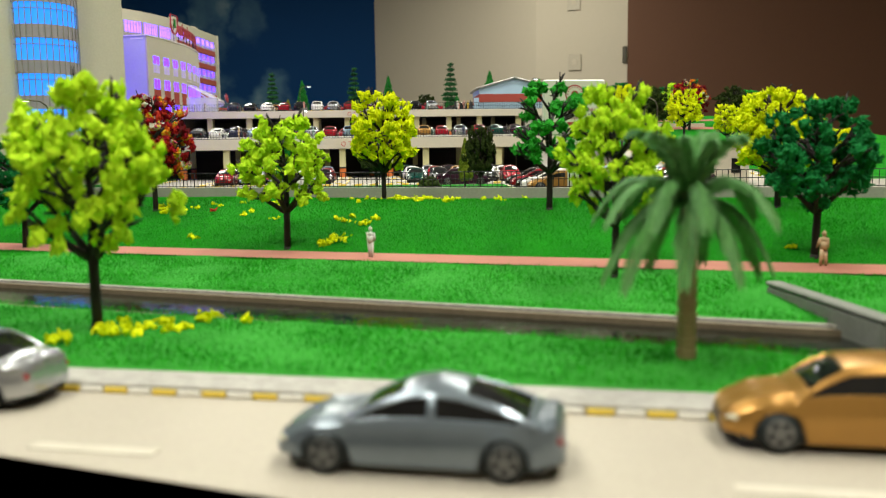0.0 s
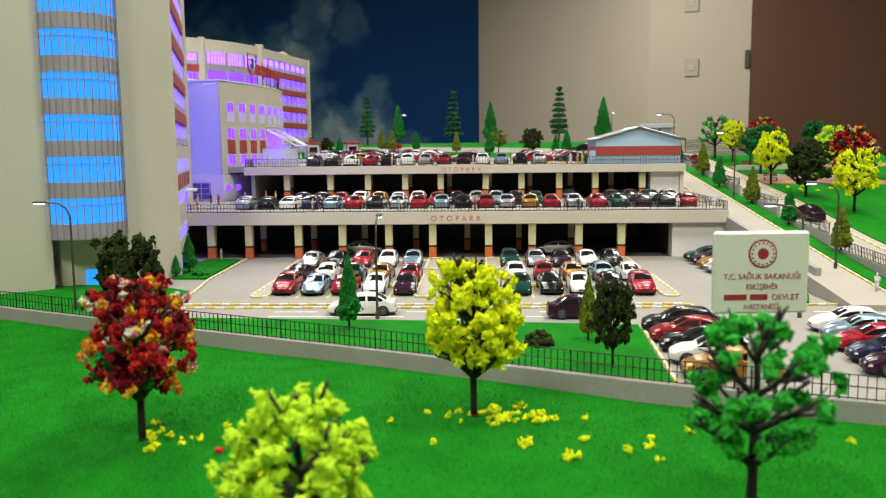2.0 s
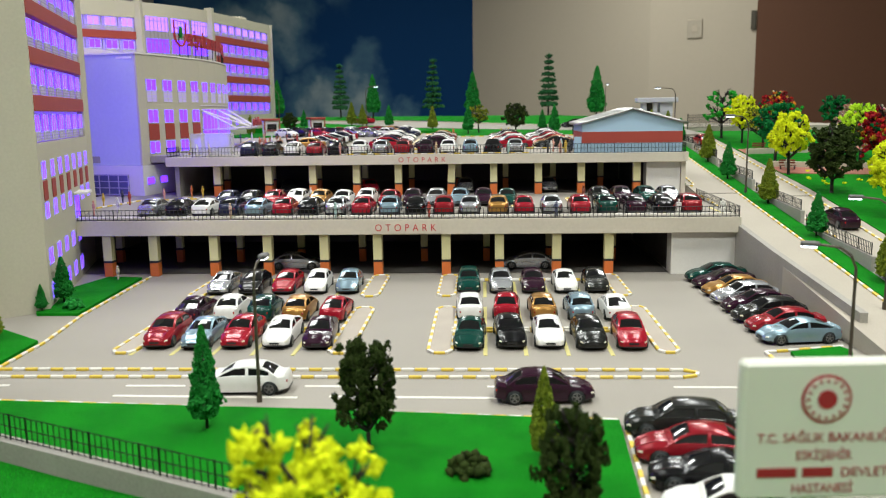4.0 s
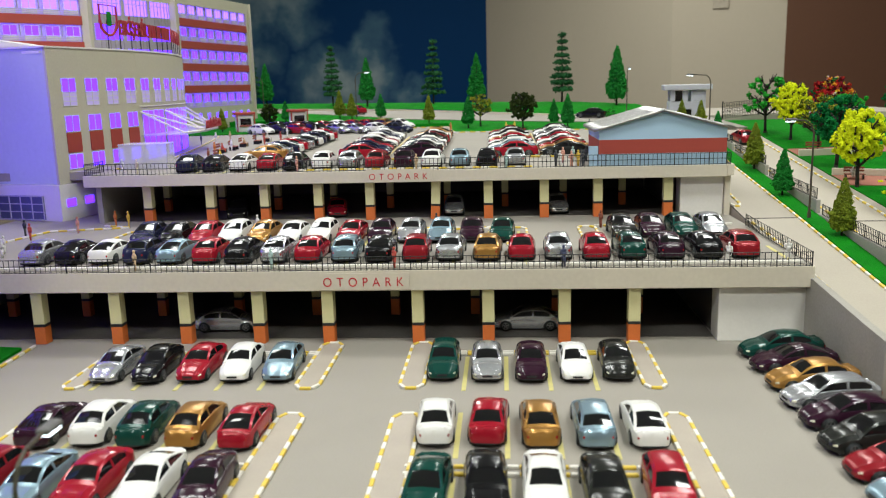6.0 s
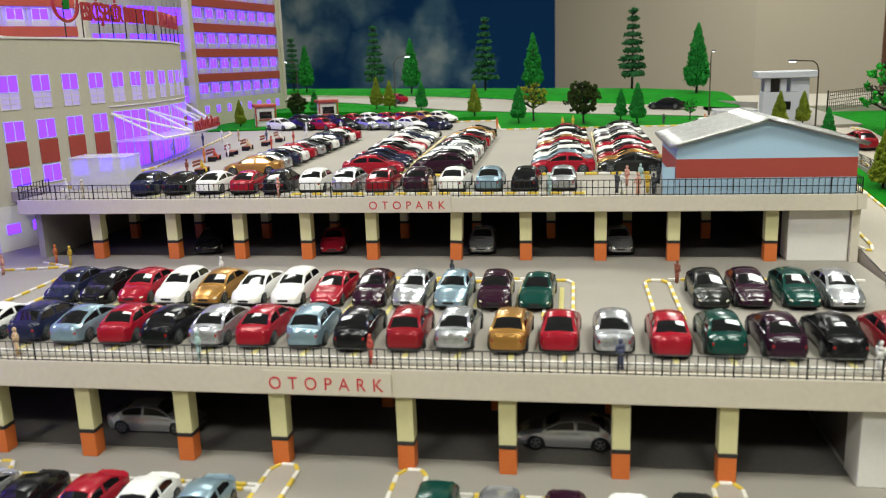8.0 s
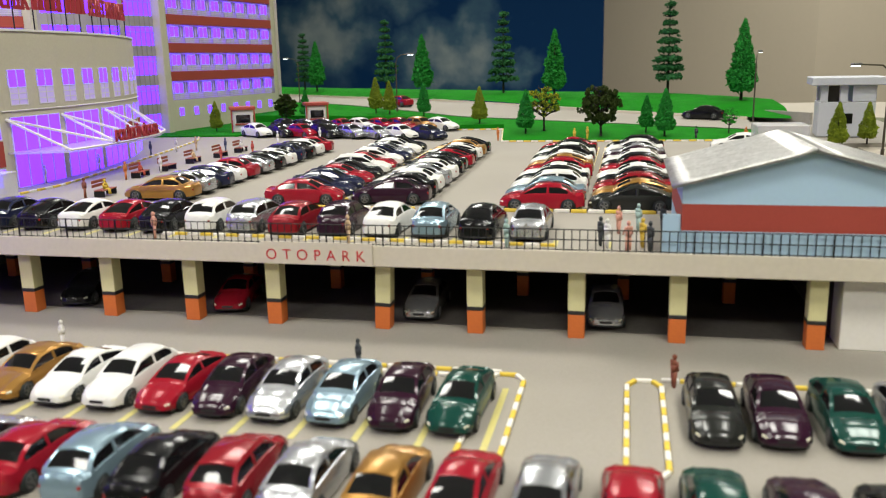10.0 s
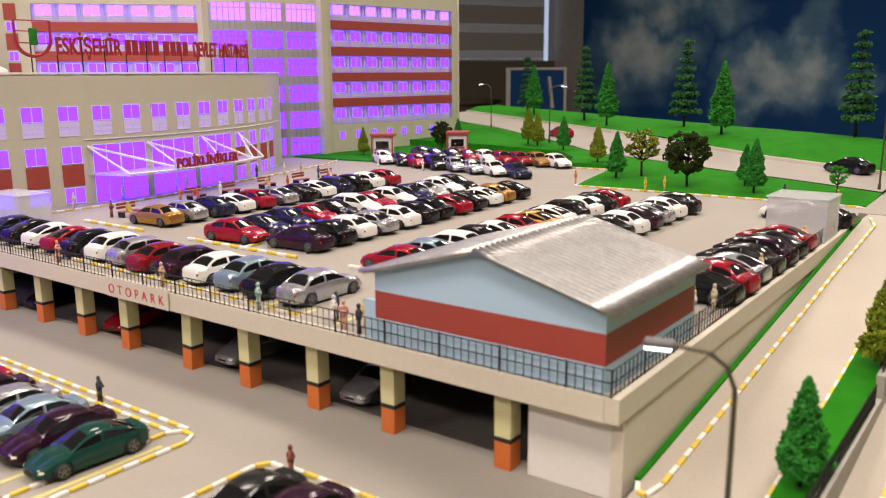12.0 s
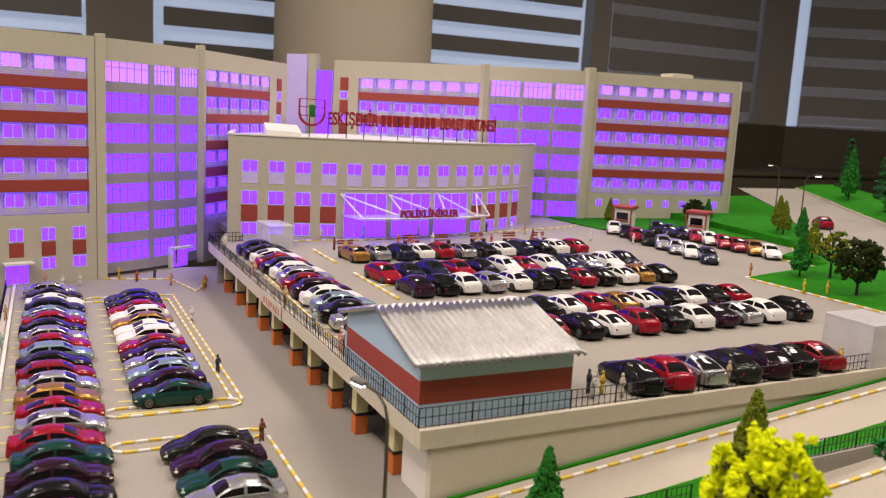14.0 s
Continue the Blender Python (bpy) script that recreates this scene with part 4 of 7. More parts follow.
kerb([(-0.38, 1.3755), (0.345, 1.3755)], D1, "kerb of white painted stones", big=1.25, white=True)
kerb(capsule(0.112, 0.131, 1.449, 1.554), D1, closed=True)
kerb(capsule(0.183, 0.200, 1.449, 1.556), D1, closed=True)
kerb([(-0.262, 1.452), (-0.262, 1.546), (0.112, 1.548)], D1)
kerb([(-0.262, 1.452), (-0.275, 1.448), (-0.285, 1.46), (-0.285, 1.554), (-0.20, 1.554), (0.118, 1.556)], D1)
kerb([(0.200, 1.557), (0.338, 1.558)], D1)
kerb([(-0.335, 1.60), (-0.30, 1.585), (-0.38, 1.565), (-0.40, 1.48)], D1)
for xa, xb in ((-0.269, -0.172), (-0.107, 0.028), (0.082, 0.225)):
    kerb([(xa, 1.729), (xb, 1.729)], upper, big=1.25)
kerb([(0.1475, 1.731), (0.1475, 2.12)], upper)
kerb([(0.1555, 1.731), (0.1555, 2.12)], upper)
kerb([(-0.037, 1.731), (-0.046, 2.10)], upper)
kerb([(0.024, 2.194), (0.335, 2.203), (0.352, 2.19)], upper)
kerb([(0.024, 2.194), (0.001, 2.362), (-0.068, 2.355), (-0.093, 2.412), (-0.15, 2.466)], upper)
kerb([(-0.352, 1.665), (-0.340, 1.779), (-0.335, 1.816), (-0.353, 1.933), (-0.387, 2.112), (-0.408, 2.211), (-0.43, 2.255)], upper)
kerb([(-0.12, 1.63), (0.14, 1.6225)], D2)
ramp_z = lambda x, y: slope(x, y)
kerb([(0.368, 1.205), (0.362, 1.28), (0.361, 1.40), (0.3605, 1.50), (0.359, 1.535), (0.3565, 1.556), (0.354, 1.563)], ramp_z)
kerb([(0.3545, 1.628), (0.3575, 1.621), (0.362, 1.620), (0.365, 1.632), (0.366, 1.72), (0.367, 1.95), (0.369, 2.10), (0.36, 2.13)], ramp_z)
kerb([(0.401, 1.0), (0.400, 1.15), (0.405, 1.43), (0.408, 1.60), (0.411, 2.05)], ramp_z)
kerb([(0.4475, 1.35), (0.4485, 1.62), (0.452, 2.05)], lambda x, y: slope(x, y) - 0.004)
kerb([(0.484, 0.97), (0.486, 1.30), (0.501, 1.60), (0.502, 2.15)], lambda x, y: slope(x, y) - 0.004)
kerb([(x, kerb_line(x)) for x in (-0.5, 0.5)], -0.031, big=0.82)

for x in (-0.189, -0.158, -0.127, -0.097, -0.066):
    line_mark(LOWLOT, x - 0.001, 1.262, x - 0.001, 1.335, LOW)
    line_mark(LOWLOT, x - 0.001, 1.155, x - 0.001, 1.222, LOW)
    line_mark(LOWLOT, x + 0.002, 1.068, x + 0.002, 1.130, LOW)
for x in (0.079, 0.109, 0.140, 0.172):
    line_mark(LOWLOT, x, 1.262, x, 1.335, LOW)
    line_mark(LOWLOT, x, 1.155, x, 1.222, LOW)
    line_mark(LOWLOT, x, 1.068, x, 1.130, LOW)
for i in range(20):
    x = -0.222 + 0.0302 * i
    line_mark(DECKS["one"], x - 0.014, 1.380, x - 0.014, 1.445, D1)
for i in range(13):
    line_mark(DECKS["one"], -0.225 + 0.029 * i, 1.462, -0.225 + 0.029 * i, 1.535, D1)
for i in range(14):
    line_mark(DECKS["two"], -0.235 + 0.0312 * i, 1.622, -0.235 + 0.0312 * i, 1.69, D2)
for x in (-0.10, 0.04):
    line_mark(LOWLOT, x - 0.06, 0.978, x + 0.06, 0.976, LOW, 0.003, WHT, "lane_mark")
for k in range(7):
    line_mark(LOWLOT, -0.4 + 0.12 * k, 0.998, -0.36 + 0.12 * k, 0.998, LOW, 0.0028, WHT, "lane_mark")
ROADOB = bpy.data.objects["road"]
for k in range(9):
    x = -0.36 + 0.075 * k
    line_mark(ROADOB, x, kerb_line(x) - 0.045, x + 0.03, kerb_line(x + 0.03) - 0.045, -0.031, 0.004, FAINT, "lane_mark")


# dark joints between the boards of the ramp and the road
def joints():
    for host, pts, lift in (("ramp", [(0.354, 1.5722), (0.408, 1.5722), (0.408, 1.5738), (0.354, 1.5738)], 0.0004), ("side_road", [(0.4405, 1.5722), (0.50, 1.5702), (0.50, 1.5718), (0.4405, 1.5738)], -0.0036),
                            ("ramp", [(0.3536, 1.40), (0.3548, 1.40), (0.3548, 1.625), (0.3536, 1.625)], 0.0004)):
        part("joint", prism(bmesh.new(), pts, lambda x, y: slope(x, y) + lift - 0.0006, lambda x, y: slope(x, y) + lift), SEAM, bpy.data.objects[host], "dark open joint")


joints()


# ---- shed on the upper deck ----
def shed():
    x0, x1, y0, y1 = 0.2105, 0.3438, 1.6118, 1.7205
    z, eave, apex = D2, 0.158, 0.176
    xm = (x0 + x1) / 2
    s = thing("shed", "pale blue shed with red band and corrugated metal roof", "shed", pose(0, 0, 0))
    bands = [(z, 0.1325, SKYBLUE, "wall_foot"), (0.1325, 0.1475, REDBAND, "red_band"), (0.1475, eave, SKYBLUE, "wall_head")]
    for a, b, m, nm in bands:
        part(nm, box(bmesh.new(), x0, x1, y0, y1, a, b), m, s)
    bm = bmesh.new()
    f = [[bm.verts.new(p) for p in ((x0, y, eave), (x1, y, eave), (xm, y, apex))] for y in (y0, y1)]
    bm.faces.new(f[0])
    bm.faces.new(f[1][::-1])
    bm.faces.new((f[0][0], f[1][0], f[1][2], f[0][2]))
    bm.faces.new((f[0][1], f[0][2], f[1][2], f[1][1]))
    part("gable", bm, SKYBLUE, s)
    for side in (-1, 1):
        bm = bmesh.new()
        n, ny = 6, 144
        a = Vector((xm, 0, apex + 0.0012))
        b = Vector((xm + side * ((x1 - x0) / 2 + 0.006), 0, eave - 0.0006))
        rows = []
        up = Vector((-(b - a).z * side, 0, abs((b - a).x))).normalized()
        for j in range(ny + 1):
            y = y0 - 0.006 + (y1 - y0 + 0.012) * j / ny
            w = 0.0016 * math.sin(j * 2 * math.pi / 6)
            rows.append([bm.verts.new(a.lerp(b, i / n) + up * w + Vector((0, y, 0))) for i in range(n + 1)])
        for p, q in zip(rows, rows[1:]):
            for i in range(n):
                bm.faces.new((p[i], p[i + 1], q[i + 1], q[i]))
        ext = bmesh.ops.extrude_face_region(bm, geom=bm.faces[:])
        bmesh.ops.translate(bm, vec=up * 0.0006, verts=[e for e in ext["geom"] if isinstance(e, bmesh.types.BMVert)])
        bmesh.ops.recalc_face_normals(bm, faces=bm.faces[:])
        # left slope takes the foil that has the glare in its colour
        part("roof_sheet", bm, ROOFM if side > 0 else FOILW, s, "shiny corrugated metal sheet" if side > 0 else "corrugated metal sheet coloured paler for lamp glare", True)
    part("inner_skirt", box(bmesh.new(), x0 - 0.010, x0 - 0.0005, y0 + 0.002, y0 + 0.005, z, z + 0.022), SKYBLUE, s)


shed()


# ---- hospital ----
def frame_on(a, b):
    """A pose whose x runs along the wall line a to b, y into the wall."""
    d = Vector((b[0] - a[0], b[1] - a[1]))
    return pose(a[0], a[1], 0, 0, 0, math.degrees(math.atan2(d.y, d.x))), d.length


def wall_holes(parent, a, b, z0, z1, holes, material=None, thick=0.005, label=""):
    """A wall along the plan line a to b with rectangular openings (u0, u1, z0, z1)."""
    m, length = frame_on(a, b)
    us = sorted({0.0, length} | {min(max(v, 0.0), length) for h in holes for v in h[:2]})
    zs = sorted({z0, z1} | {v for h in holes for v in h[2:4]})
    zs = [z for z in zs if z0 <= z <= z1]

    def solid_cell(i, j):
        uc, zc = (us[i] + us[i + 1]) / 2, (zs[j] + zs[j + 1]) / 2
        return not any(h[0] < uc < h[1] and h[2] < zc < h[3] for h in holes)

    bm = plate(us, zs, solid_cell, 0, thick)
    g = part("facade", bm, material or KHAKI, parent, label)
    g.matrix_basis = m
    return g


def plate(us, zs, keep, y0, y1):
    """One flat frame cut from a grid; keep(i, j) says which cells stay."""
    bm = bmesh.new()
    vs = {}
    for i in range(len(us) - 1):
        for j in range(len(zs) - 1):
            if keep(i, j):
                q = []
                for a, b in ((i, j), (i + 1, j), (i + 1, j + 1), (i, j + 1)):
                    if (a, b) not in vs:
                        vs[a, b] = bm.verts.new((us[a], y0, zs[b]))
                    q.append(vs[a, b])
                bm.faces.new(q)
    ext = bmesh.ops.extrude_face_region(bm, geom=bm.faces[:])
    bmesh.ops.translate(bm, vec=(0, y1 - y0, 0), verts=[e for e in ext["geom"] if isinstance(e, bmesh.types.BMVert)])
    bmesh.ops.recalc_face_normals(bm, faces=bm.faces[:])
    return bm


def window(g, u0, u1, z0, z1, glow=None, mull=1, split=0.0, deep=0.0):
    """A framed pane; below the split height it has a pale louvred balcony panel."""
    t = 0.0008
    us = [u0, u0 + t]
    for k in range(mull):
        u = u0 + (u1 - u0) * (k + 1) / (mull + 1)
        us += [u - t / 2, u + t / 2]
    bars = {0} | {2 + 2 * k for k in range(mull)} | {2 * mull + 2}
    us += [u1 - t, u1]
    zs = [z0, z0 + t]
    sills = {0}
    cut = z0 + (z1 - z0) * split
    if split:
        for k in range(3):
            zz = z0 + (cut - z0) * (k + 1) / 3
            sills.add(len(zs))
            zs += [zz - 0.0004, zz + 0.0004]
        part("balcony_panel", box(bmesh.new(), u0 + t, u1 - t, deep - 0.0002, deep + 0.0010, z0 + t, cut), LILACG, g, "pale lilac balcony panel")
    sills.add(len(zs))
    zs += [z1 - t, z1]
    part("window", plate(us, zs, lambda i, j: i in bars or j in sills, deep - 0.0007, deep + 0.0004), WFRAME, g, "white window frame")
    part("pane", box(bmesh.new(), u0, u1, deep - 0.0002, deep + 0.0010, max(z0, cut), z1), glow or GLOW, g, "glowing violet pane")


def banded(parent, a, b, z0, z1, strip_u, top, pitch, rows, centres, width, extra=()):
    """A wing front: rows of lit windows in a recessed lilac strip, split by red bands."""
    u0, u1 = strip_u
    low = top - pitch * (rows - 1) - 0.64 * pitch
    g = wall_holes(parent, a, b, z0, z1, [(u0, u1, low, top)] + [e[:4] for e in extra if e[4] != "red"], thick=0.006)
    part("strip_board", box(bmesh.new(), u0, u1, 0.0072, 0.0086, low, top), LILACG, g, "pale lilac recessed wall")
    for r in range(rows):
        zt = top - pitch * r
        if r < rows - 1:
            part("red_band", rbox(u0 + 0.0003, u1 - 0.0003, -0.0006, 0.007, zt - pitch * 0.96, zt - pitch * 0.62, 0.0004), REDBAND, g, "brick red band")
        for c in centres:
            window(g, c - width / 2, c + width / 2, zt - 0.60 * pitch, zt - 0.02 * pitch, GLOWHI if r == 0 else GLOW, 1, 0.34, 0.0022)
        fb = bmesh.new()
        for c, d in zip(centres, centres[1:]):
            for k in (0.3, 0.5, 0.7):
                u = c + (d - c) * k
                box(fb, u - 0.0004, u + 0.0004, 0.004, 0.0071, zt - 0.40 * pitch, zt - 0.02 * pitch)
        for k in range(3):
            zz = zt - pitch * (0.44 + 0.065 * k)
            box(fb, u0 + 0.0005, u1 - 0.0005, 0.0014, 0.0020, zz - 0.0003, zz + 0.0003)
        part("railing", fb, MULLP, g, "thin pale balcony rails")
    for e in extra:
        if e[4] == "red":
            part("red_panel", rbox(e[0], e[1], -0.0008, -0.0001, e[2], e[3], 0.0002), REDBAND, g, "brick red panel")
        else:
            window(g, e[0], e[1], e[2], e[3], GLOW, 1)
    return g


def curtain(parent, centre, radius, a0, a1, z0, z1, rows, bays, glow, head=0.02, name="glass_front", hi=None, frac=0.64, pane_n=5, rods=False):
    """A bowed curtain wall: bays of lit panes between grey piers and spandrels. bays lists angle fractions."""
    ang = lambda f: a0 + (a1 - a0) * f
    arc = lambda a, r: (centre[0] + r * math.cos(math.radians(a)), centre[1] + r * math.sin(math.radians(a)))

    def shell(fa, fb, za, zb, r0, r1, n=8):
        an = [ang(fa + (fb - fa) * i / n) for i in range(n + 1)]
        return prism(bmesh.new(), [arc(a, r0) for a in an] + [arc(a, r1) for a in an[::-1]], za, zb)
    g = part(name, shell(0, 1, z0 - 0.001, z1 - head, radius - 0.008, radius - 0.006, 16), SPAN, parent, "bowed glass front with grey piers")
    rh = (z1 - head - z0) / rows
    last = 0.0
    for fa, fb in list(bays) + [(1.0, 1.0)]:
        if fa - last > 0.004:
            part("pier", shell(last, fa, z0, z1 - head, radius - 0.0055, radius + 0.0006, 3), SPAN, g, "grey vertical pier")
        last = fb
    for fa, fb in bays:
        for r in range(rows):
            za = z0 + r * rh
            part("spandrel", shell(fa, fb, za, za + rh * (1 - frac), radius - 0.0055, radius - 0.0004), SPAN, g, "grey spandrel")
            part("pane", shell(fa, fb, za + rh * (1 - frac), za + rh, radius - 0.0045, radius - 0.0022), (hi or glow) if r == rows - 1 else glow, g)
        for k in range(1, pane_n):
            p = arc(ang(fa + (fb - fa) * k / pane_n), radius - (0.0012 if not rods else -0.0006))
            part("mullion", rod(bmesh.new(), (*p, z0), (*p, z1 - head), 0.00045 if not rods else 0.0006, n=4), MULL, g)
        for r in range(rows):
            zz = z0 + r * rh + rh * (1 - frac * 0.30)
            part("transom", shell(fa, fb, zz, zz + 0.0007, radius - 0.0018, radius - 0.0006), MULL, g)
    part("head", shell(0, 1, z1 - head, z1, radius - 0.008, radius + 0.0008, 16), KHAKI, g, "khaki parapet")
    return g


THREE = ((0.02, 0.43), (0.48, 0.71), (0.76, 0.98))


def chord(a, b, radius):
    """Centre and end angles of a shallow bow from a to b that bulges to the right of the way from b to a."""
    p, q = Vector(a), Vector(b)
    d = q - p
    n = Vector((d.y, -d.x)).normalized()
    c = (p + q) / 2 - n * math.sqrt(radius ** 2 - (d.length / 2) ** 2)
    g = [math.degrees(math.atan2(v.y - c.y, v.x - c.x)) for v in (p, q)]
    return (c.x, c.y), radius, g[0], g[1]


def hospital():
    h = thing("hospital", "model hospital in khaki board with red bands and glowing windows", "building", pose(0, 0, 0))
    TOP, SOUTH = 0.398, 0.380
    run = lambda first, pitch, n: [first + pitch * i for i in range(n)]
    # north wing
    a, b = (-0.5142, 2.3232), (-0.4623, 2.6288)
    cs = run(0.0308, 0.0355, 8)
    small = [(c - 0.006, c + 0.006, 0.151, 0.165, "pane") for c in cs]
    banded(h, a, b, D2, TOP, (0.013, 0.297), 0.376, 0.0430, 5, cs, 0.0215, small)
    part("end_wall", prism(bmesh.new(), [(-0.4623, 2.629), (-0.456, 2.628), (-0.60, 2.70), (-0.606, 2.697)], D2, TOP), KHAKI, h, "plain end wall")
    part("corner_pier", rbox(-0.523, -0.506, 2.308, 2.3235, D2, TOP + 0.006, 0.0006), KHAKI, h)
    part("roof", prism(bmesh.new(), [(-0.5162, 2.325), (-0.4685, 2.625), (-0.606, 2.690), (-0.80, 2.5), (-0.64, 2.2)], TOP - 0.006, TOP - 0.002), CREAM, h)
    part("roof_box", rbox(-0.53, -0.495, 2.49, 2.54, TOP - 0.002, TOP + 0.008, 0.0006), CREAM, h)
    # bowed glass of the north wing
    curtain(h, *chord((-0.595, 2.150), (-0.5165, 2.312), 0.42), D2 - 0.004, TOP, 6, ((0.03, 0.32), (0.36, 0.64), (0.68, 0.98)), GLOW, hi=GLOWHI, head=0.026, pane_n=6, rods=True)
    part("glass_pier", rbox(-0.607, -0.594, 2.138, 2.152, D2, TOP + 0.003, 0.0006), KHAKI, h)
    # back wing facing the forecourt, with a narrow red column beside the recess
    d = Vector((0.152, 0.182)).normalized()
    a, b = (-0.757 - 0.050 * d.x, 1.956 - 0.050 * d.y), (-0.605 + 0.008 * d.x, 2.138 + 0.008 * d.y)
    cs = run(0.0670, 0.0339, 7)
    col = []
    for r in range(5):
        zt = 0.366 - 0.043 * r
        col += [(0.013, 0.030, zt - 0.024, zt, "red"), (0.0145, 0.0285, zt - 0.040, zt - 0.026, "pane")]
    banded(h, a, b, D2, TOP, (0.050, 0.287), 0.3665, 0.043, 5, cs, 0.0235, col)
    # plain wall given the emissive lilac; its glow is added
    part("stair_tower", prism(bmesh.new(), [(-0.874, 1.847), (-0.846, 1.880), (-0.87, 1.90), (-0.90, 1.87)], D2, TOP + 0.010), LILACG, h, "pale lilac stair tower with added glow")
    part("recess_pier", prism(bmesh.new(), [(-0.8445, 1.882), (-0.834, 1.895), (-0.85, 1.908), (-0.86, 1.895)], D2, TOP + 0.012), KHAKI, h)
    part("recess_glass", prism(bmesh.new(), [(-0.833, 1.897), (-0.812, 1.921), (-0.813, 1.922), (-0.834, 1.898)], D2, TOP - 0.02), GLOW, h, "glowing recess glass")
    part("roof", prism(bmesh.new(), [(-0.786, 1.925), (-0.606, 2.142), (-0.66, 2.22), (-0.90, 1.99)], TOP - 0.008, TOP - 0.003), CREAM, h)
    # south wing returning toward the forecourt
    a, b = (-0.505, 1.628), (-0.716, 1.807)
    cs = run(0.0235, 0.0345, 6)
    col = []
    for r in range(5):
        zt = 0.352 - 0.0403 * r
        col += [(0.236, 0.254, zt - 0.021, zt, "red"), (0.2375, 0.2525, zt - 0.037, zt - 0.0225, "pane")]
    banded(h, a, b, D1, SOUTH, (0.005, 0.210), 0.353, 0.0403, 6, cs, 0.0235, col)
    part("south_pier", rbox(-0.514, -0.502, 1.616, 1.628, D1, SOUTH + 0.006, 0.0006), KHAKI, h)
    curtain(h, *chord((-0.411, 1.482), (-0.504, 1.620), 0.70), D1 + 0.005, SOUTH, 7, THREE, GLOW, hi=GLOWHI, head=0.029, pane_n=6)
    part("glass_pier", rbox(-0.416, -0.4025, 1.4735, 1.486, D1, SOUTH + 0.004, 0.0006), KHAKI, h)
    # south wing front, facing the car park
    a, b = (-0.322, 1.208), (-0.402, 1.473)
    cs = run(0.0265, 0.0380, 7)
    low = []
    for i, c in enumerate(cs):
        low += [(c - 0.0085, c + 0.0085, 0.120, 0.137, "pane"), (c - 0.0085, c + 0.0085, 0.1005, 0.1185, "red")]
        if i != 4:
            low.append((c - 0.0085, c + 0.0085, 0.083, 0.099, "pane"))
        if i < 5:
            low += [(c - 0.0085, c + 0.0085, 0.040, 0.056, "pane"), (c - 0.0085, c + 0.0085, 0.008, 0.024, "pane")]
    low.append((cs[4] - 0.014, cs[4] + 0.014, 0.066, 0.092, "pane"))
    lw = banded(h, a, b, 0.0, SOUTH, (0.010, 0.268), 0.352, 0.0428, 5, cs, 0.0225, low)
    part("porch", rbox(cs[4] - 0.017, cs[4] + 0.017, -0.014, -0.0003, 0.0925, 0.0955, 0.0003), WHITEB, lw, "small white porch slab")
    # round glass tower between two plain slabs
    part("tower_slab", prism(bmesh.new(), [(-0.366, 1.1675), (-0.321, 1.2085), (-0.328, 1.2155), (-0.373, 1.1745)], 0, SOUTH + 0.03), KHAKI, h, "plain khaki slab wall")
    part("tower_slab", prism(bmesh.new(), [(-0.485, 1.066), (-0.424, 1.1145), (-0.431, 1.1215), (-0.492, 1.073)], 0, SOUTH + 0.03), KHAKI, h, "plain khaki slab wall")
    part("entrance_wall", prism(bmesh.new(), [(-0.424, 1.130), (-0.366, 1.182), (-0.371, 1.187), (-0.429, 1.135)], 0, 0.06), KHAKI, h)
    part("entrance_door", prism(bmesh.new(), [(-0.405, 1.146), (-0.396, 1.154), (-0.3966, 1.1546), (-0.4056, 1.1466)], 0, 0.018), GLOWBLUE, h, "small lit blue door")
    curtain(h, (-0.405, 1.150), 0.043, -122, 34, 0.055, SOUTH + 0.026, 8, ((0.0, 1.0),), GLOWBLUE, head=0.004, pane_n=16, rods=True, frac=0.62)
    part("tower_core", prism(bmesh.new(), [(-0.50, 1.10), (-0.44, 1.15), (-0.375, 1.195), (-0.335, 1.225), (-0.41, 1.465), (-0.60, 1.40)], 0.0, 0.05), KHAKI, h)
    part("roof", prism(bmesh.new(), [(-0.52, 1.07), (-0.43, 1.125), (-0.332, 1.216), (-0.412, 1.478), (-0.466, 1.551), (-0.508, 1.622), (-0.716, 1.80), (-0.80, 1.6), (-0.66, 1.3)], SOUTH - 0.008, SOUTH - 0.003), CREAM, h)
    cs = run(0.03, 0.036, 8)
    banded(h, (-0.80, 1.14), (-0.490, 1.075), 0.0, SOUTH, (0.01, 0.30), 0.352, 0.0428, 5, cs, 0.0225)
    # lit door beside the deck corner
    m = pose(-0.4680, 1.5735, D1, 0, 0, 124)
    dr = part("side_door", rbox(0.002, 0.034, -0.0006, 0.0, 0, 0.027, 0.0002), GLOW, h, "lit violet door")
    dr.matrix_basis = m
    po = part("door_porch", rbox(-0.001, 0.037, -0.010, -0.0007, 0.0272, 0.0305, 0.0003), WHITEB, h, "white door porch")
    po.matrix_basis = m
    pp = part("porch_wall", rbox(-0.003, -0.0012, -0.010, -0.0007, 0, 0.0305, 0.0003), WHITEB, h)
    pp.matrix_basis = m
    return h


hospital()


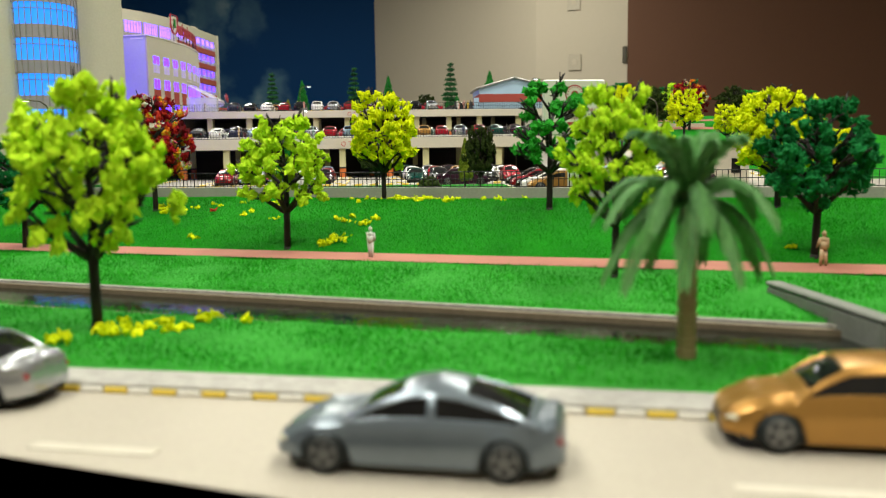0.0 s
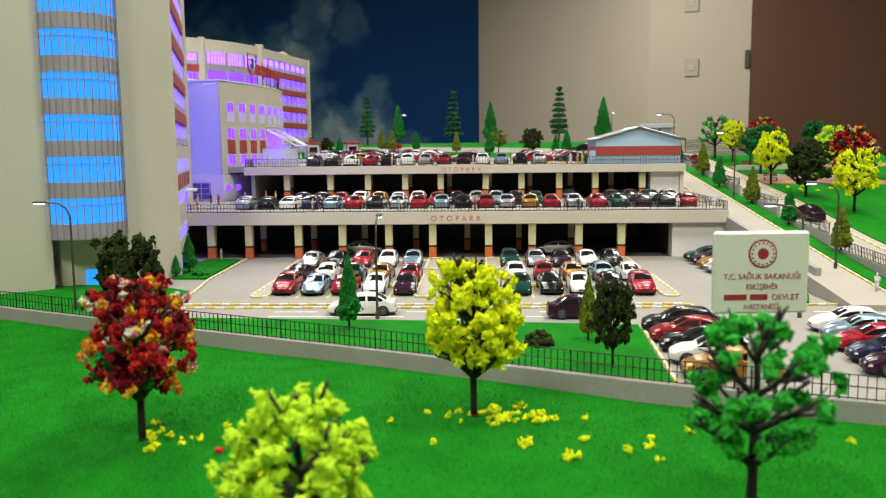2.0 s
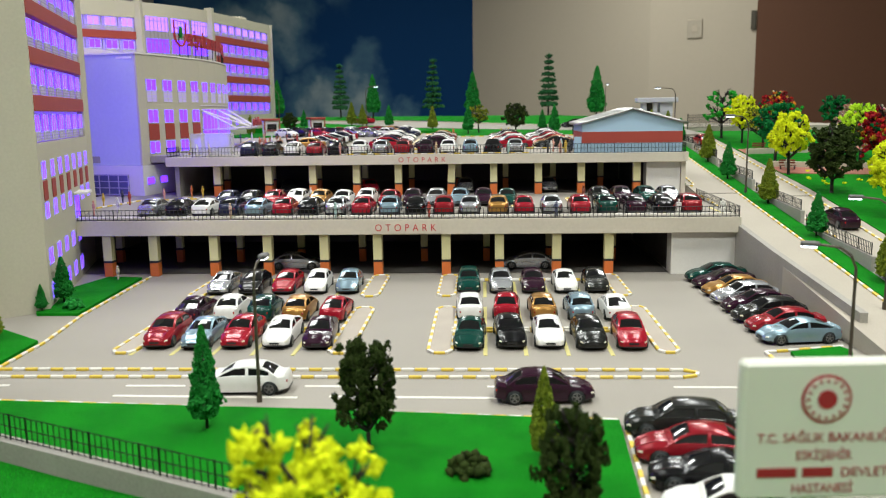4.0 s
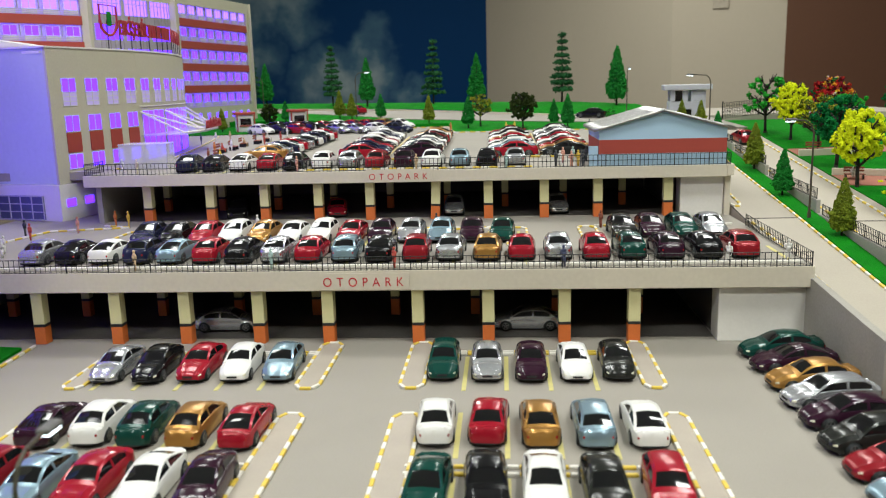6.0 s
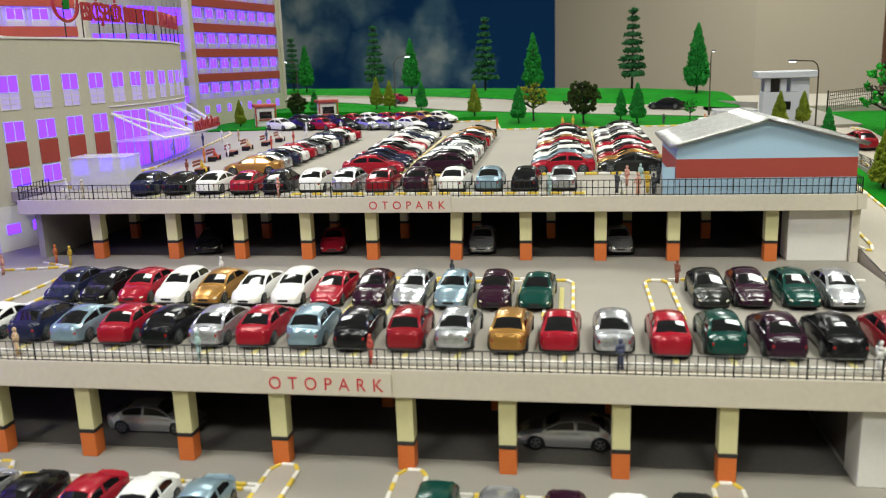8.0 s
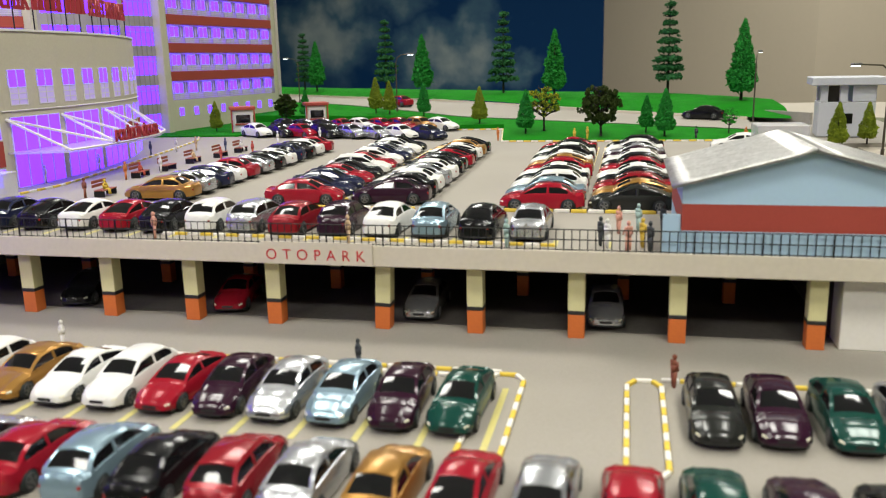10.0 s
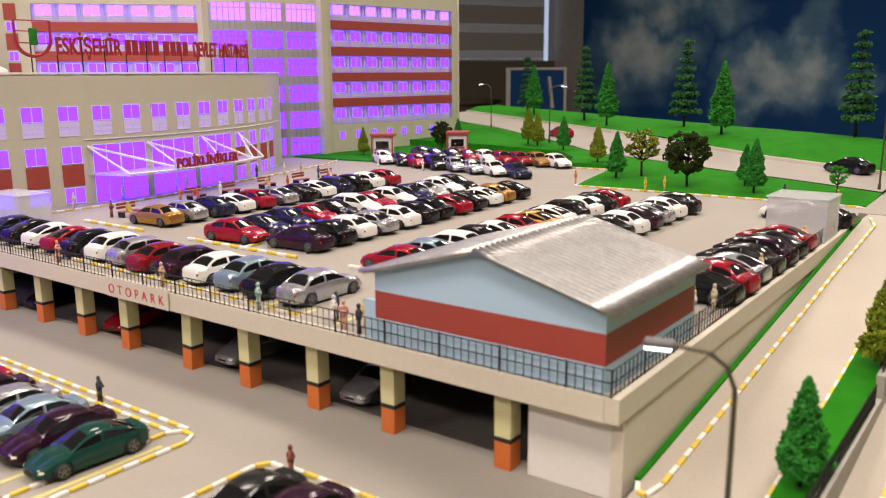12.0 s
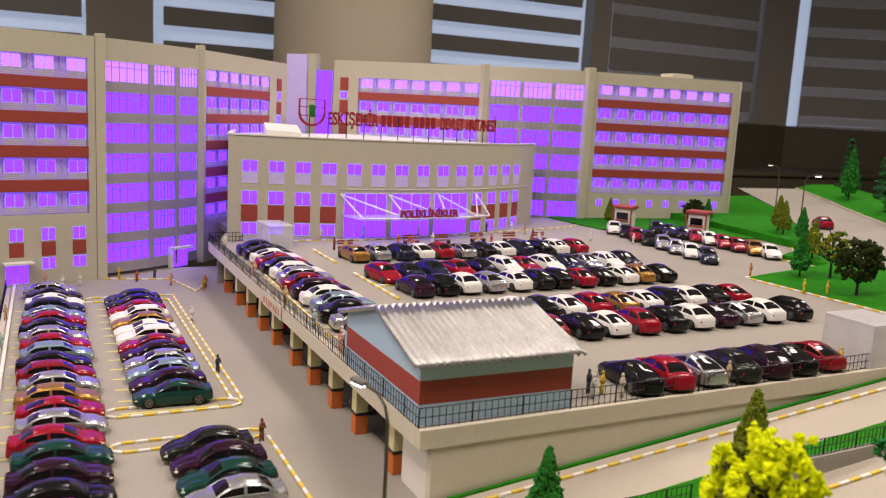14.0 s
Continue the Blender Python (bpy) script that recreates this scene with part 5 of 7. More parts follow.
def clinic():
    """The low bowed block with the canopy and the roof lettering."""
    c = thing("clinic_block", "low bowed clinic block in khaki with violet windows and canopy", "building")
    top = 0.262
    pts = [(-0.406, 1.644), (-0.385, 1.715), (-0.368, 1.800), (-0.366, 1.880), (-0.376, 1.960), (-0.398, 2.040), (-0.436, 2.120), (-0.490, 2.195)]
    dist = [0.0]
    for p, q in zip(pts, pts[1:]):
        dist.append(dist[-1] + math.dist(p, q))

    def at(s):
        """A point on the smoothed front line, s metres along it."""
        f = lambda v, i: float(np.interp(v, dist, [p[i] for p in pts]))
        return tuple((f(max(s - 0.02, 0), i) + 2 * f(s, i) + f(min(s + 0.02, dist[-1]), i)) / 4 if 0.02 < s < dist[-1] - 0.02 else f(s, i) for i in (0, 1))
    cs = [0.030 + 0.037 * i for i in range(14)]
    edges = [0.0] + [(p + q) / 2 for p, q in zip(cs, cs[1:])] + [dist[-1]]
    for i, s in enumerate(cs):
        a, b = at(edges[i]), at(edges[i + 1])
        ln = math.dist(a, b)
        u = ln * (s - edges[i]) / (edges[i + 1] - edges[i])
        w = 0.0110
        up = (u - w, u + w, 0.196, 0.2285)
        foot = 0.1068 if i < 3 else D2
        if 4 <= i <= 9:
            pier = 0.004 if i in (4, 6, 8) else 0.0
            pier2 = 0.004 if i in (5, 7, 9) else 0.0
            door = (pier, ln - pier2, 0.1205, 0.186)
            g = wall_holes(c, a, b, D2, top, [up, door])
            window(g, *door, GLOWDOOR, 1)
            part("door_rail", box(bmesh.new(), pier, ln - pier2, 0.0003, 0.0009, 0.150, 0.1515), WFRAME, g)
        else:
            mid, low = (u - w, u + w, 0.166, 0.1855), (u - w, u + w, 0.1225, 0.1405)
            g = wall_holes(c, a, b, foot, top, [up, mid, low])
            window(g, *mid)
            window(g, *low)
            part("red_panel", rbox(u - w - 0.0004, u + w + 0.0004, -0.0008, -0.0001, 0.142, 0.165, 0.0002), REDBAND, g, "brick red panel")
        window(g, *up, None, 1, 0.5)
    # lilac side wall with two columns of windows
    a, b = (-0.622, 1.694), (-0.406, 1.6442)
    holes, reds = [], []
    for u0, u1, dz in ((0.083, 0.097, 0.0), (0.110, 0.1345, 0.0)):
        holes += [(u0, u1, 0.190, 0.2135), (u0, u1, 0.146, 0.166), (u0, u1, 0.108, 0.129)]
        reds += [(u0, u1, 0.1675, 0.1885), (u0, u1, 0.1305, 0.1445)]
    g = wall_holes(c, a, b, 0.1066, top, holes, GLOWWALL, 0.005, "translucent lilac lit side wall")
    for q in holes:
        window(g, *q)
    for q in reds:
        part("red_panel", rbox(q[0], q[1], -0.0008, -0.0001, q[2], q[3], 0.0002), REDBAND, g, "crimson panel")
    part("plinth", prism(bmesh.new(), [(-0.62, 1.692), (-0.4045, 1.6395), (-0.3825, 1.714), (-0.366, 1.79), (-0.50, 1.80)], D1, 0.1064), WHITEB, c, "white plinth storey")
    m, ln = frame_on((-0.62, 1.692), (-0.4045, 1.6395))
    sh = part("shutter", box(bmesh.new(), 0.098, 0.198, -0.0012, -0.0002, D1 + 0.001, D1 + 0.030), SHUT, c, "blue-grey glazed shutter")
    sh.matrix_basis = m
    m2, _ = frame_on((-0.4045, 1.6395), (-0.3825, 1.714))
    for uu in (0.016, 0.045):
        pw = part("small_window", box(bmesh.new(), uu - 0.007, uu + 0.007, -0.0008, -0.0001, 0.080, 0.089), GLOW, c, "small lit window in the plinth")
        pw.matrix_basis = m2
    bm = bmesh.new()
    for k in range(7):
        box(bm, 0.098 + 0.0164 * k, 0.0995 + 0.0164 * k, -0.0018, -0.0013, D1 + 0.001, D1 + 0.030)
    for k in range(4):
        box(bm, 0.098, 0.198, -0.0019, -0.0013, D1 + 0.001 + 0.0092 * k, D1 + 0.0022 + 0.0092 * k)
    sg = part("shutter_grid", bm, MULLP, c, "pale shutter grid")
    sg.matrix_basis = m
    part("roof", prism(bmesh.new(), [(x - 0.006, y) for x, y in pts] + [(-0.80, 2.0), (-0.62, 1.705)], top - 0.006, top - 0.003), WHITEB, c)
    an = [at(dist[-1] * i / 24) for i in range(25)]
    part("coping", prism(bmesh.new(), [(x + 0.0012, y) for x, y in an] + [(x - 0.006, y) for x, y in an[::-1]], top + 0.0002, top + 0.0022), WHITEB, c)
    part("coping", prism(bmesh.new(), [(-0.622, 1.692), (-0.406, 1.6422), (-0.406, 1.650), (-0.622, 1.700)], top + 0.0002, top + 0.0022), WHITEB, c)
    bm = bmesh.new()
    for i in range(24):
        p, q = at(0.155 + 0.41 * i / 24), at(0.155 + 0.41 * (i + 1) / 24)
        rod(bm, (p[0] + 0.001, p[1], 0.1915), (q[0] + 0.001, q[1], 0.1915), 0.0006, n=4)
    part("ledge", bm, WHITEB, c, "thin ledge line")
    # roof hatch slope and skylight
    part("roof_hatch", prism(bmesh.new(), [(-0.52, 1.72), (-0.46, 1.71), (-0.45, 1.76), (-0.51, 1.77)], top - 0.003, lambda x, y: top + 0.004 + 0.16 * max(0.0, -0.44 - x)), WHITEB, c, "white sloping roof hatch")
    outer = [(-0.372, 1.795), (-0.318, 1.815), (-0.312, 1.88), (-0.330, 1.985), (-0.352, 2.035), (-0.400, 2.03), (-0.378, 1.93)]
    cn = part("canopy", prism(bmesh.new(), outer, 0.1525, 0.1545), CLEARV, c, "frosted canopy sheet")
    lipz = lambda t: (lerp([(0, -0.318), (0.3, -0.312), (0.75, -0.330), (1, -0.352)], t), 1.815 + 0.22 * t, 0.155)
    bm = bmesh.new()
    for k in range(12):
        rod(bm, lipz(k / 12), lipz((k + 1) / 12), 0.0012, n=5)
    part("canopy_edge", bm, WHT, cn, "white canopy edge")
    for s, t0, t1 in ((0.158, 0.0, 0.30), (0.232, 0.30, 0.62), (0.318, 0.62, 0.88), (0.396, 0.88, 1.0)):
        p = at(s)
        for t in (t0, t1):
            part("strut", rod(bmesh.new(), (p[0] + 0.0008, p[1], 0.184), lipz(t), 0.0013, n=6), WHT, cn, "white canopy strut")
    part("letter_board", box(bmesh.new(), -0.002, 0.100, 0.0008, 0.0012, -0.0015, 0.0115), CLEARV, cn).matrix_basis = Matrix.Translation((-0.3062, 1.866, 0.1582)) @ pose(0, 0, 0, 0, 0, 97)
    lt = lettering("letters", "POL\u0130KL\u0130N\u0130KLER", 0.0145, SIGNRED, cn, Matrix.Translation((-0.3052, 1.866, 0.1582)) @ pose(0, 0, 0, 90, 0, 97), 0.0008, 0.098, bold=0.0006)
    lt["label"] = "red standing letters reading POL\u0130KL\u0130N\u0130KLER"
    # roof lettering
    s = thing("roof_sign", "dark red letters on thin posts along the roof edge", "sign")
    edge = lambda y: lerp([(1.745, -0.381), (1.80, -0.374), (1.88, -0.372), (1.96, -0.382), (2.075, -0.414)], y)
    for i in range(13):
        y = 1.752 + 0.318 * i / 12
        part("post", rod(bmesh.new(), (edge(y) - 0.001, y, top - 0.004), (edge(y) - 0.001, y, 0.2995), 0.0007, n=5), IRON, s)
    for z in (0.2845, 0.2985):
        bm = bmesh.new()
        for k in range(14):
            ya, yb = 1.777 + 0.292 * k / 14, 1.777 + 0.292 * (k + 1) / 14
            rod(bm, (edge(ya) - 0.0012, ya, z), (edge(yb) - 0.0012, yb, z), 0.0005, n=4)
        part("rail", bm, SIGNRED, s, "dark red rail behind the letters")
    runs = [("ESK\u0130\u015eEH\u0130R", 1.777, 1.852), (5, 1.857, 1.905), (4, 1.911, 1.950), ("DEVLET", 1.956, 2.002), ("HASTANES\u0130", 2.007, 2.069)]
    for txt, ya, yb in runs:
        xa, xb = edge(ya), edge(yb)
        ang = math.degrees(math.atan2(yb - ya, xb - xa))
        ln = math.hypot(yb - ya, xb - xa)
        if isinstance(txt, str):
            lettering("letters", txt, 0.0250, SIGNRED, s, Matrix.Translation((xa, ya, 0.2830)) @ pose(0, 0, 0, 90, 0, ang), 0.0008, ln, bold=0.0007)
        else:
            for k in range(txt):
                p = part("bar", box(bmesh.new(), ln * k / txt, ln * (k + 0.72) / txt, -0.0008, 0.0008, 0, 0.0170), SIGNRED, s, "plain red bar")
                p.matrix_basis = Matrix.Translation((xa, ya, 0.2830)) @ pose(0, 0, 0, 0, 0, ang)
    bm = bmesh.new()
    for i in range(24):
        a0, a1 = math.pi * (1 + i / 24), math.pi * (1 + (i + 1) / 24)
        rod(bm, (0.0165 * math.cos(a0), 0, 0.0165 * math.sin(a0)), (0.0165 * math.cos(a1), 0, 0.0165 * math.sin(a1)), 0.0018, n=6)
    for sx in (-1, 1):
        rod(bm, (sx * 0.0165, 0, 0), (sx * 0.0165, 0, 0.017), 0.0013, n=6)
    for z in (0.017, 0.007, -0.004):
        rod(bm, (-0.0165, 0, z), (0.0165, 0, z), 0.0006, n=6)
    p = part("emblem", bm, SIGNRED, s, "dark red open ring emblem")
    p.matrix_basis = pose(-0.380, 1.755, 0.2985, 0, 0, 82) @ Matrix.Scale(1.08, 4)
    p = part("emblem_leaf", rbox(-0.004, 0.004, -0.001, 0.001, -0.008, 0.008, 0.0008), CONF, s, "small green emblem shape")
    p.matrix_basis = pose(-0.379, 1.755, 0.3005, 0, 0, 82) @ Matrix.Scale(1.08, 4)


clinic()


# ---- cars ----
CAR_L, CAR_W, WHEEL_R, AXLE = 0.0610, 0.0228, 0.0047, 0.0189


def cabin_points(style):
    """x of rear base, rear top, front top, front base; half widths at base and top; belt and roof heights."""
    if style == "sedan":
        return (-0.0236, -0.0128, 0.0034, 0.0152, 0.0106, 0.0082, 0.0114, 0.0181)
    if style == "coupe":
        return (-0.0256, -0.0094, 0.0016, 0.0146, 0.0104, 0.0080, 0.0109, 0.0172)
    return (-0.0262, -0.0170, 0.0040, 0.0152, 0.0106, 0.0084, 0.0116, 0.0186)


def car_shell(style):
    """Body with arches, shoulders and cabin lofted in one skin, nose at +x; and its window faces, sunk a little."""
    xa, xb, xc, xd, wb, wt, zb, zt = cabin_points(style)
    L, hw = CAR_L / 2, CAR_W / 2
    pillar_x = 0.5 * (xb + xc) + 0.0002
    xs = [-L, -L + 0.0007, -L + 0.0020, -L + 0.0042, xa, xa + 0.0016, 0.5 * (xa + xb), xb - 0.0012, xb, pillar_x - 0.0006, pillar_x + 0.0006,
          xc, xc + 0.0012, 0.5 * (xc + xd), xd - 0.0018, xd, L - 0.0105, L - 0.0062, L - 0.0030, L - 0.0012, L]
    for c in (-AXLE, AXLE):
        xs += [c - 0.0058, c - 0.0050, c - 0.0032, c, c + 0.0032, c + 0.0050, c + 0.0058]
    keep = []
    for x in sorted(xs):
        if not keep or x - keep[-1] > 0.0003:
            keep.append(x)
    bm = bmesh.new()
    rings = []
    for x in keep:
        d = min(1.0, (L - abs(x)) / 0.0125)
        w = hw * (0.66 + 0.34 * math.sqrt(1 - (1 - d) ** 2))
        if x > 0:
            belt = lerp([(0.008, zb + 0.0006), (xd, zb), (0.022, zb - 0.0008), (L - 0.004, zb - 0.0026), (L - 0.0012, zb - 0.0040), (L, zb - 0.0055)], x)
        else:
            belt = lerp([(-L, zb - 0.0030), (-L + 0.0007, zb - 0.0004), (-L + 0.0020, zb + 0.0008), (-L + 0.0042, zb + 0.0004), (xa, zb + 0.0004), (0.0, zb + 0.0007)], x)
        lo = 0.0024 + 0.0016 * (1 - d)
        arch = lo
        for c in (-AXLE, AXLE):
            q = abs(x - c)
            if q < 0.0051:
                arch = max(arch, 0.0044 + math.sqrt(max(0.0, 0.0053 ** 2 - q * q)) * 0.92)
        wide = max(arch + 0.0004, 0.0066 - 0.0006 * (1 - d))
        half = [(0.0, lo), (0.74 * w, lo), (0.955 * w, arch), (w, min(wide, belt - 0.0016)), (0.975 * w, max(min(wide, belt - 0.0016) + 0.0004, belt - 0.0020)), (0.945 * w, belt - 0.0004)]
        rise = lerp([(xa, 0.0), (0.5 * (xa + xb), 0.62), (xb - 0.0012, 0.94), (xb, 1.0), (xc, 1.0), (xc + 0.0012, 0.93), (0.5 * (xc + xd), 0.56), (xd, 0.0)], x)
        if xa - 1e-6 <= x <= xd + 1e-6:
            crown = 0.0007 * math.sin(math.pi * min(1.0, max(0.0, (x - xb) / (xc - xb)))) if xb < x < xc else 0.0
            H = (zt - belt) * rise + crown
            g = lambda f: wb + (wt - wb) * f * rise
            half += [(g(0), belt + 0.0002), (g(0.10), belt + 0.0003 + 0.09 * H), (g(0.84), belt + 0.0004 + 0.80 * H), (0.88 * g(1), belt + 0.0006 + 0.965 * H), (0.45 * g(1), belt + 0.0010 + H), (0.0, belt + 0.0012 + 1.02 * H)]
        else:
            half += [(0.86 * w, belt + 0.0002), (0.78 * w, belt + 0.0005), (0.64 * w, belt + 0.0013), (0.52 * w, belt + 0.0010), (0.26 * w, belt + 0.0012), (0.0, belt + 0.0014)]
        rings.append([bm.verts.new((x, y, z)) for y, z in half] + [bm.verts.new((x, -y, z)) for y, z in half[-2:0:-1]])
    n = len(rings[0])
    sets = dict(windscreen=[], rear_window=[], side_window=[], far_window=[])
    for i, (a, b) in enumerate(zip(rings, rings[1:])):
        x0, x1 = keep[i] - 1e-6, keep[i + 1] + 1e-6
        for j in range(n):
            f = bm.faces.new((a[j], a[(j + 1) % n], b[(j + 1) % n], b[j]))
            if j in (9, 10, 11, 12):
                if xc + 0.0010 < x1 and x0 > xc + 0.0008 and x1 < xd - 0.0016:
                    sets["windscreen"].append(f)
                if x0 > xa + 0.0014 and x1 < xb - 0.0010:
                    sets["rear_window"].append(f)
            if j in (7, 14):
                if (x0 > xa + 0.0030 and x1 < pillar_x - 0.0004) or (x0 > pillar_x + 0.0004 and x1 < xd - 0.0016):
                    sets["side_window" if j == 7 else "far_window"].append(f)
    bm.faces.new(rings[0][::-1])
    bm.faces.new(rings[-1])
    bmesh.ops.recalc_face_normals(bm, faces=bm.faces[:])
    out = {}
    for k, fs in sets.items():
        bmesh.ops.inset_region(bm, faces=fs, thickness=0.00042, depth=-0.00034, use_even_offset=True)
        g = bmesh.new()
        seen = {v: g.verts.new(v.co) for v in dict.fromkeys(v for f in fs for v in f.verts)}
        for f in fs:
            g.faces.new([seen[v] for v in f.verts])
        out[k] = g
    bmesh.ops.delete(bm, geom=[f for fs in sets.values() for f in fs], context="FACES")
    out["body"] = bm
    return out


def crisp(me, degrees=32):
    me.set_sharp_from_angle(angle=math.radians(degrees))
    return me


def trim_mesh(style):
    """Underbody, sills, grille, intakes and rear valance in black plastic."""
    zb = cabin_points(style)[6]
    L = CAR_L / 2
    bm = rbox(-L + 0.0035, L - 0.0035, -0.0100, 0.0100, 0.0017, 0.0062, 0.0006)
    box(bm, L - 0.0012, L + 0.00025, -0.0036, 0.0036, zb - 0.0062, zb - 0.0048)
    box(bm, L - 0.0030, L + 0.00015, -0.0060, 0.0060, 0.0032, 0.0042)
    for q in (-1, 1):
        box(bm, L - 0.0045, L - 0.0012, q * 0.0074 - 0.0012, q * 0.0074 + 0.0012, 0.0034, 0.0046)
    box(bm, -L - 0.00015, -L + 0.002, -0.0058, 0.0058, 0.0030, 0.0040)
    return mesh_of(bm, UNDER, False, "trim")


def wheel_meshes():
    bm = bmesh.new()
    bmesh.ops.create_cone(bm, cap_ends=True, segments=20, radius1=WHEEL_R, radius2=WHEEL_R, depth=0.0042, matrix=pose(0, 0, 0, 90, 0, 0))
    bmesh.ops.bevel(bm, geom=[e for e in bm.edges if len(e.link_faces) == 2 and any(len(f.verts) > 4 for f in e.link_faces)], offset=0.0005, segments=2, affect="EDGES")
    tyre = mesh_of(bm, TYRE, True, "tyre")
    bm = bmesh.new()
    for k in range(20):
        box(bm, -0.00048, 0.00048, -0.0023, 0.0023, 0.0026, 0.0030, pose(0, 0, 0, 0, 18 * k, 0))
    for k in range(5):
        box(bm, -0.00042, 0.00042, -0.00228, 0.00228, 0.0002, 0.0026, pose(0, 0, 0, 0, 72 * k, 0))
    return tyre, mesh_of(bm, RIM, False, "rim")


TYRE_ME, RIM_ME = wheel_meshes()
WINDOW_ME, TRIM_ME = {}, {}
for _s in ("sedan", "coupe", "hatch"):
    _shell = car_shell(_s)
    WINDOW_ME[_s] = {k: mesh_of(v, GLASSK, True, k) for k, v in _shell.items() if k != "body"}
    _shell["body"].free()
    TRIM_ME[_s] = trim_mesh(_s)
PROTO = {}
HEAD_ME = mesh_of(rbox(-0.0018, 0.0012, -0.0026, 0.0026, -0.0008, 0.0008, 0.0006, 2), HEADL, True, "headlight")
TAIL_ME = mesh_of(rbox(-0.0008, 0.0014, -0.0023, 0.0023, -0.0009, 0.0009, 0.0004, 2), TAILL, True, "tail_light")


def car(code, x, y, z, yaw, style="sedan", pitch=0.0, group="parked cars"):
    """A toy car; yaw 0 has its nose along +x."""
    m = pose(x, y, z(x, y) if callable(z) else z, 0, 0, yaw) @ pose(0, 0, 0, 0, pitch, 0)
    key = (code, style)
    if key in PROTO:
        return copy_thing(PROTO[key], m)
    colour = PAINTS[code][0]
    c = thing("car", f"{colour} toy {'saloon' if style == 'sedan' else 'coupe' if style == 'coupe' else 'hatchback'} car parked on the paving", "car", m, group)
    part("body", crisp(mesh_of(car_shell(style)["body"], PAINT[code], True, "car_body")), None, c)
    for k, me in WINDOW_ME[style].items():
        part("side_window" if k == "far_window" else k, me, None, c, "black glossy glass")
    part("trim", TRIM_ME[style], None, c, "black plastic underbody and grille")
    for sx in (-1, 1):
        for sy in (-1, 1):
            w = part("wheel", TYRE_ME, None, c, "black tyre")
            w.location = (sx * AXLE, sy * (CAR_W / 2 - 0.0019), WHEEL_R)
            part("rim", RIM_ME, None, w, "grey rim")
    zb = cabin_points(style)[6]
    for sy in (-1, 1):
        h = part("headlight", HEAD_ME, None, c, "pale headlamp")
        h.matrix_basis = pose(CAR_L / 2 - 0.0030, sy * 0.0068, zb - 0.0046, 0, 12, -38 * sy)
        h = part("tail_light", TAIL_ME, None, c, "dark red tail lamp")
        h.matrix_basis = pose(-CAR_L / 2 + 0.0017, sy * 0.0066, zb - 0.0024, 0, 0, 24 * sy)
    PROTO[key] = c
    return c


STYLES = ["sedan", "coupe", "sedan", "hatch", "sedan", "coupe"]
rnd = random.Random(4)


def row(codes, x, y, z, dx, dy, yaw, jitter=2.5, pitch_of=None):
    for i, k in enumerate(codes):
        if k == " ":
            continue
        car(k, x + dx * i + rnd.uniform(-0.0008, 0.0008), y + dy * i + rnd.uniform(-0.002, 0.002), z, yaw + rnd.uniform(-jitter, jitter), rnd.choice(STYLES))


HL = CAR_L / 2
# lower lot
row("SKRWB", -0.186, 1.272 + HL, LOW, 0.0320, 0, -90)
row("PWEGR", -0.178, 1.161 + HL, LOW, 0.0314, 0, 90)
row("CBRWP", -0.174, 1.079 + HL, LOW, 0.0310, 0, -90)
row("ESPWD", 0.0635, 1.275 + HL, LOW, 0.0317, 0, -90)
row("WRGBW", 0.066, 1.165 + HL, LOW, 0.0315, 0, 90)
row("EKWDR", 0.0675, 1.079 + HL, LOW, 0.0305, 0, -90)
row("EPGSPDCB", 0.318, 1.338, LOW, 0, -0.0332, 188, 3)
car("W", -0.078, 0.990, LOW, 182, "sedan")
car("P", 0.115, 0.975, LOW, 2, "sedan")
row("DCKWG", 0.186, 0.918, LOW, 0, -0.0335, 172, 3)
row("WBRNP", 0.318, 0.920, LOW, -0.004, -0.0325, 176, 3)
car("S", -0.137, 1.413, LOW + 0.0005, 0, "sedan")
car("S", 0.128, 1.413, LOW + 0.0005, 180, "sedan")
# middle deck
row("SKWNBRKSRBKCSGRSREPKC", -0.300, 1.388 + HL, D1, 0.0303, 0, 90)
for i, k in enumerate("NKRWGWWRPSBPE"):
    car(k, -0.241 + 0.0290 * i, 1.472 + HL, D1, -90 + rnd.uniform(-3, 3), rnd.choice(STYLES))
row("DPES", 0.220, 1.481 + HL, D1, 0.0283, 0, -90)
car("K", -0.20, 1.660, D1 + 0.0005, -80, "sedan")
car("R", -0.084, 1.662, D1 + 0.0005, -80, "coupe")
car("S", 0.052, 1.663, D1 + 0.0005, -88, "sedan")
car("S", 0.169, 1.663, D1 + 0.0005, -88, "sedan")
# upper deck
row("NKWRKWSCPWBKS", -0.252, 1.628 + HL, D2, 0.0312, 0, 90)
row("GSNWRSKWNKWR", -0.195, 1.760, upper, 0.0002, 0.0290, 186, 3)
row("RNNRKWRWNSWK", -0.065, 1.750, upper, -0.0014, 0.0307, 4, 3)
row("PKWSWKKRKWGK", 0.002, 1.756, upper, -0.0004, 0.0288, 182, 3)
row("RBWKWRGWKWKR", 0.121, 1.742, upper, -0.0004, 0.0300, 180, 3)
row("DGCKWRKWPSWK", 0.185, 1.739, upper, 0.0002, 0.0308, 180, 3)
row("KRSDPKC", 0.319, 1.787, upper, 0.0002, 0.0303, 172, 3)
row("WKRKSSWN", -0.345, 2.270, upper, 0.0375, -0.006, -32, 4)
row("KNKRWRCGW", -0.335, 2.352, upper, 0.0304, 0.0004, -32, 4)
car("W", 0.300, 2.105, upper, 178, "sedan")
car("K", 0.325, 2.085, upper, 175, "coupe")
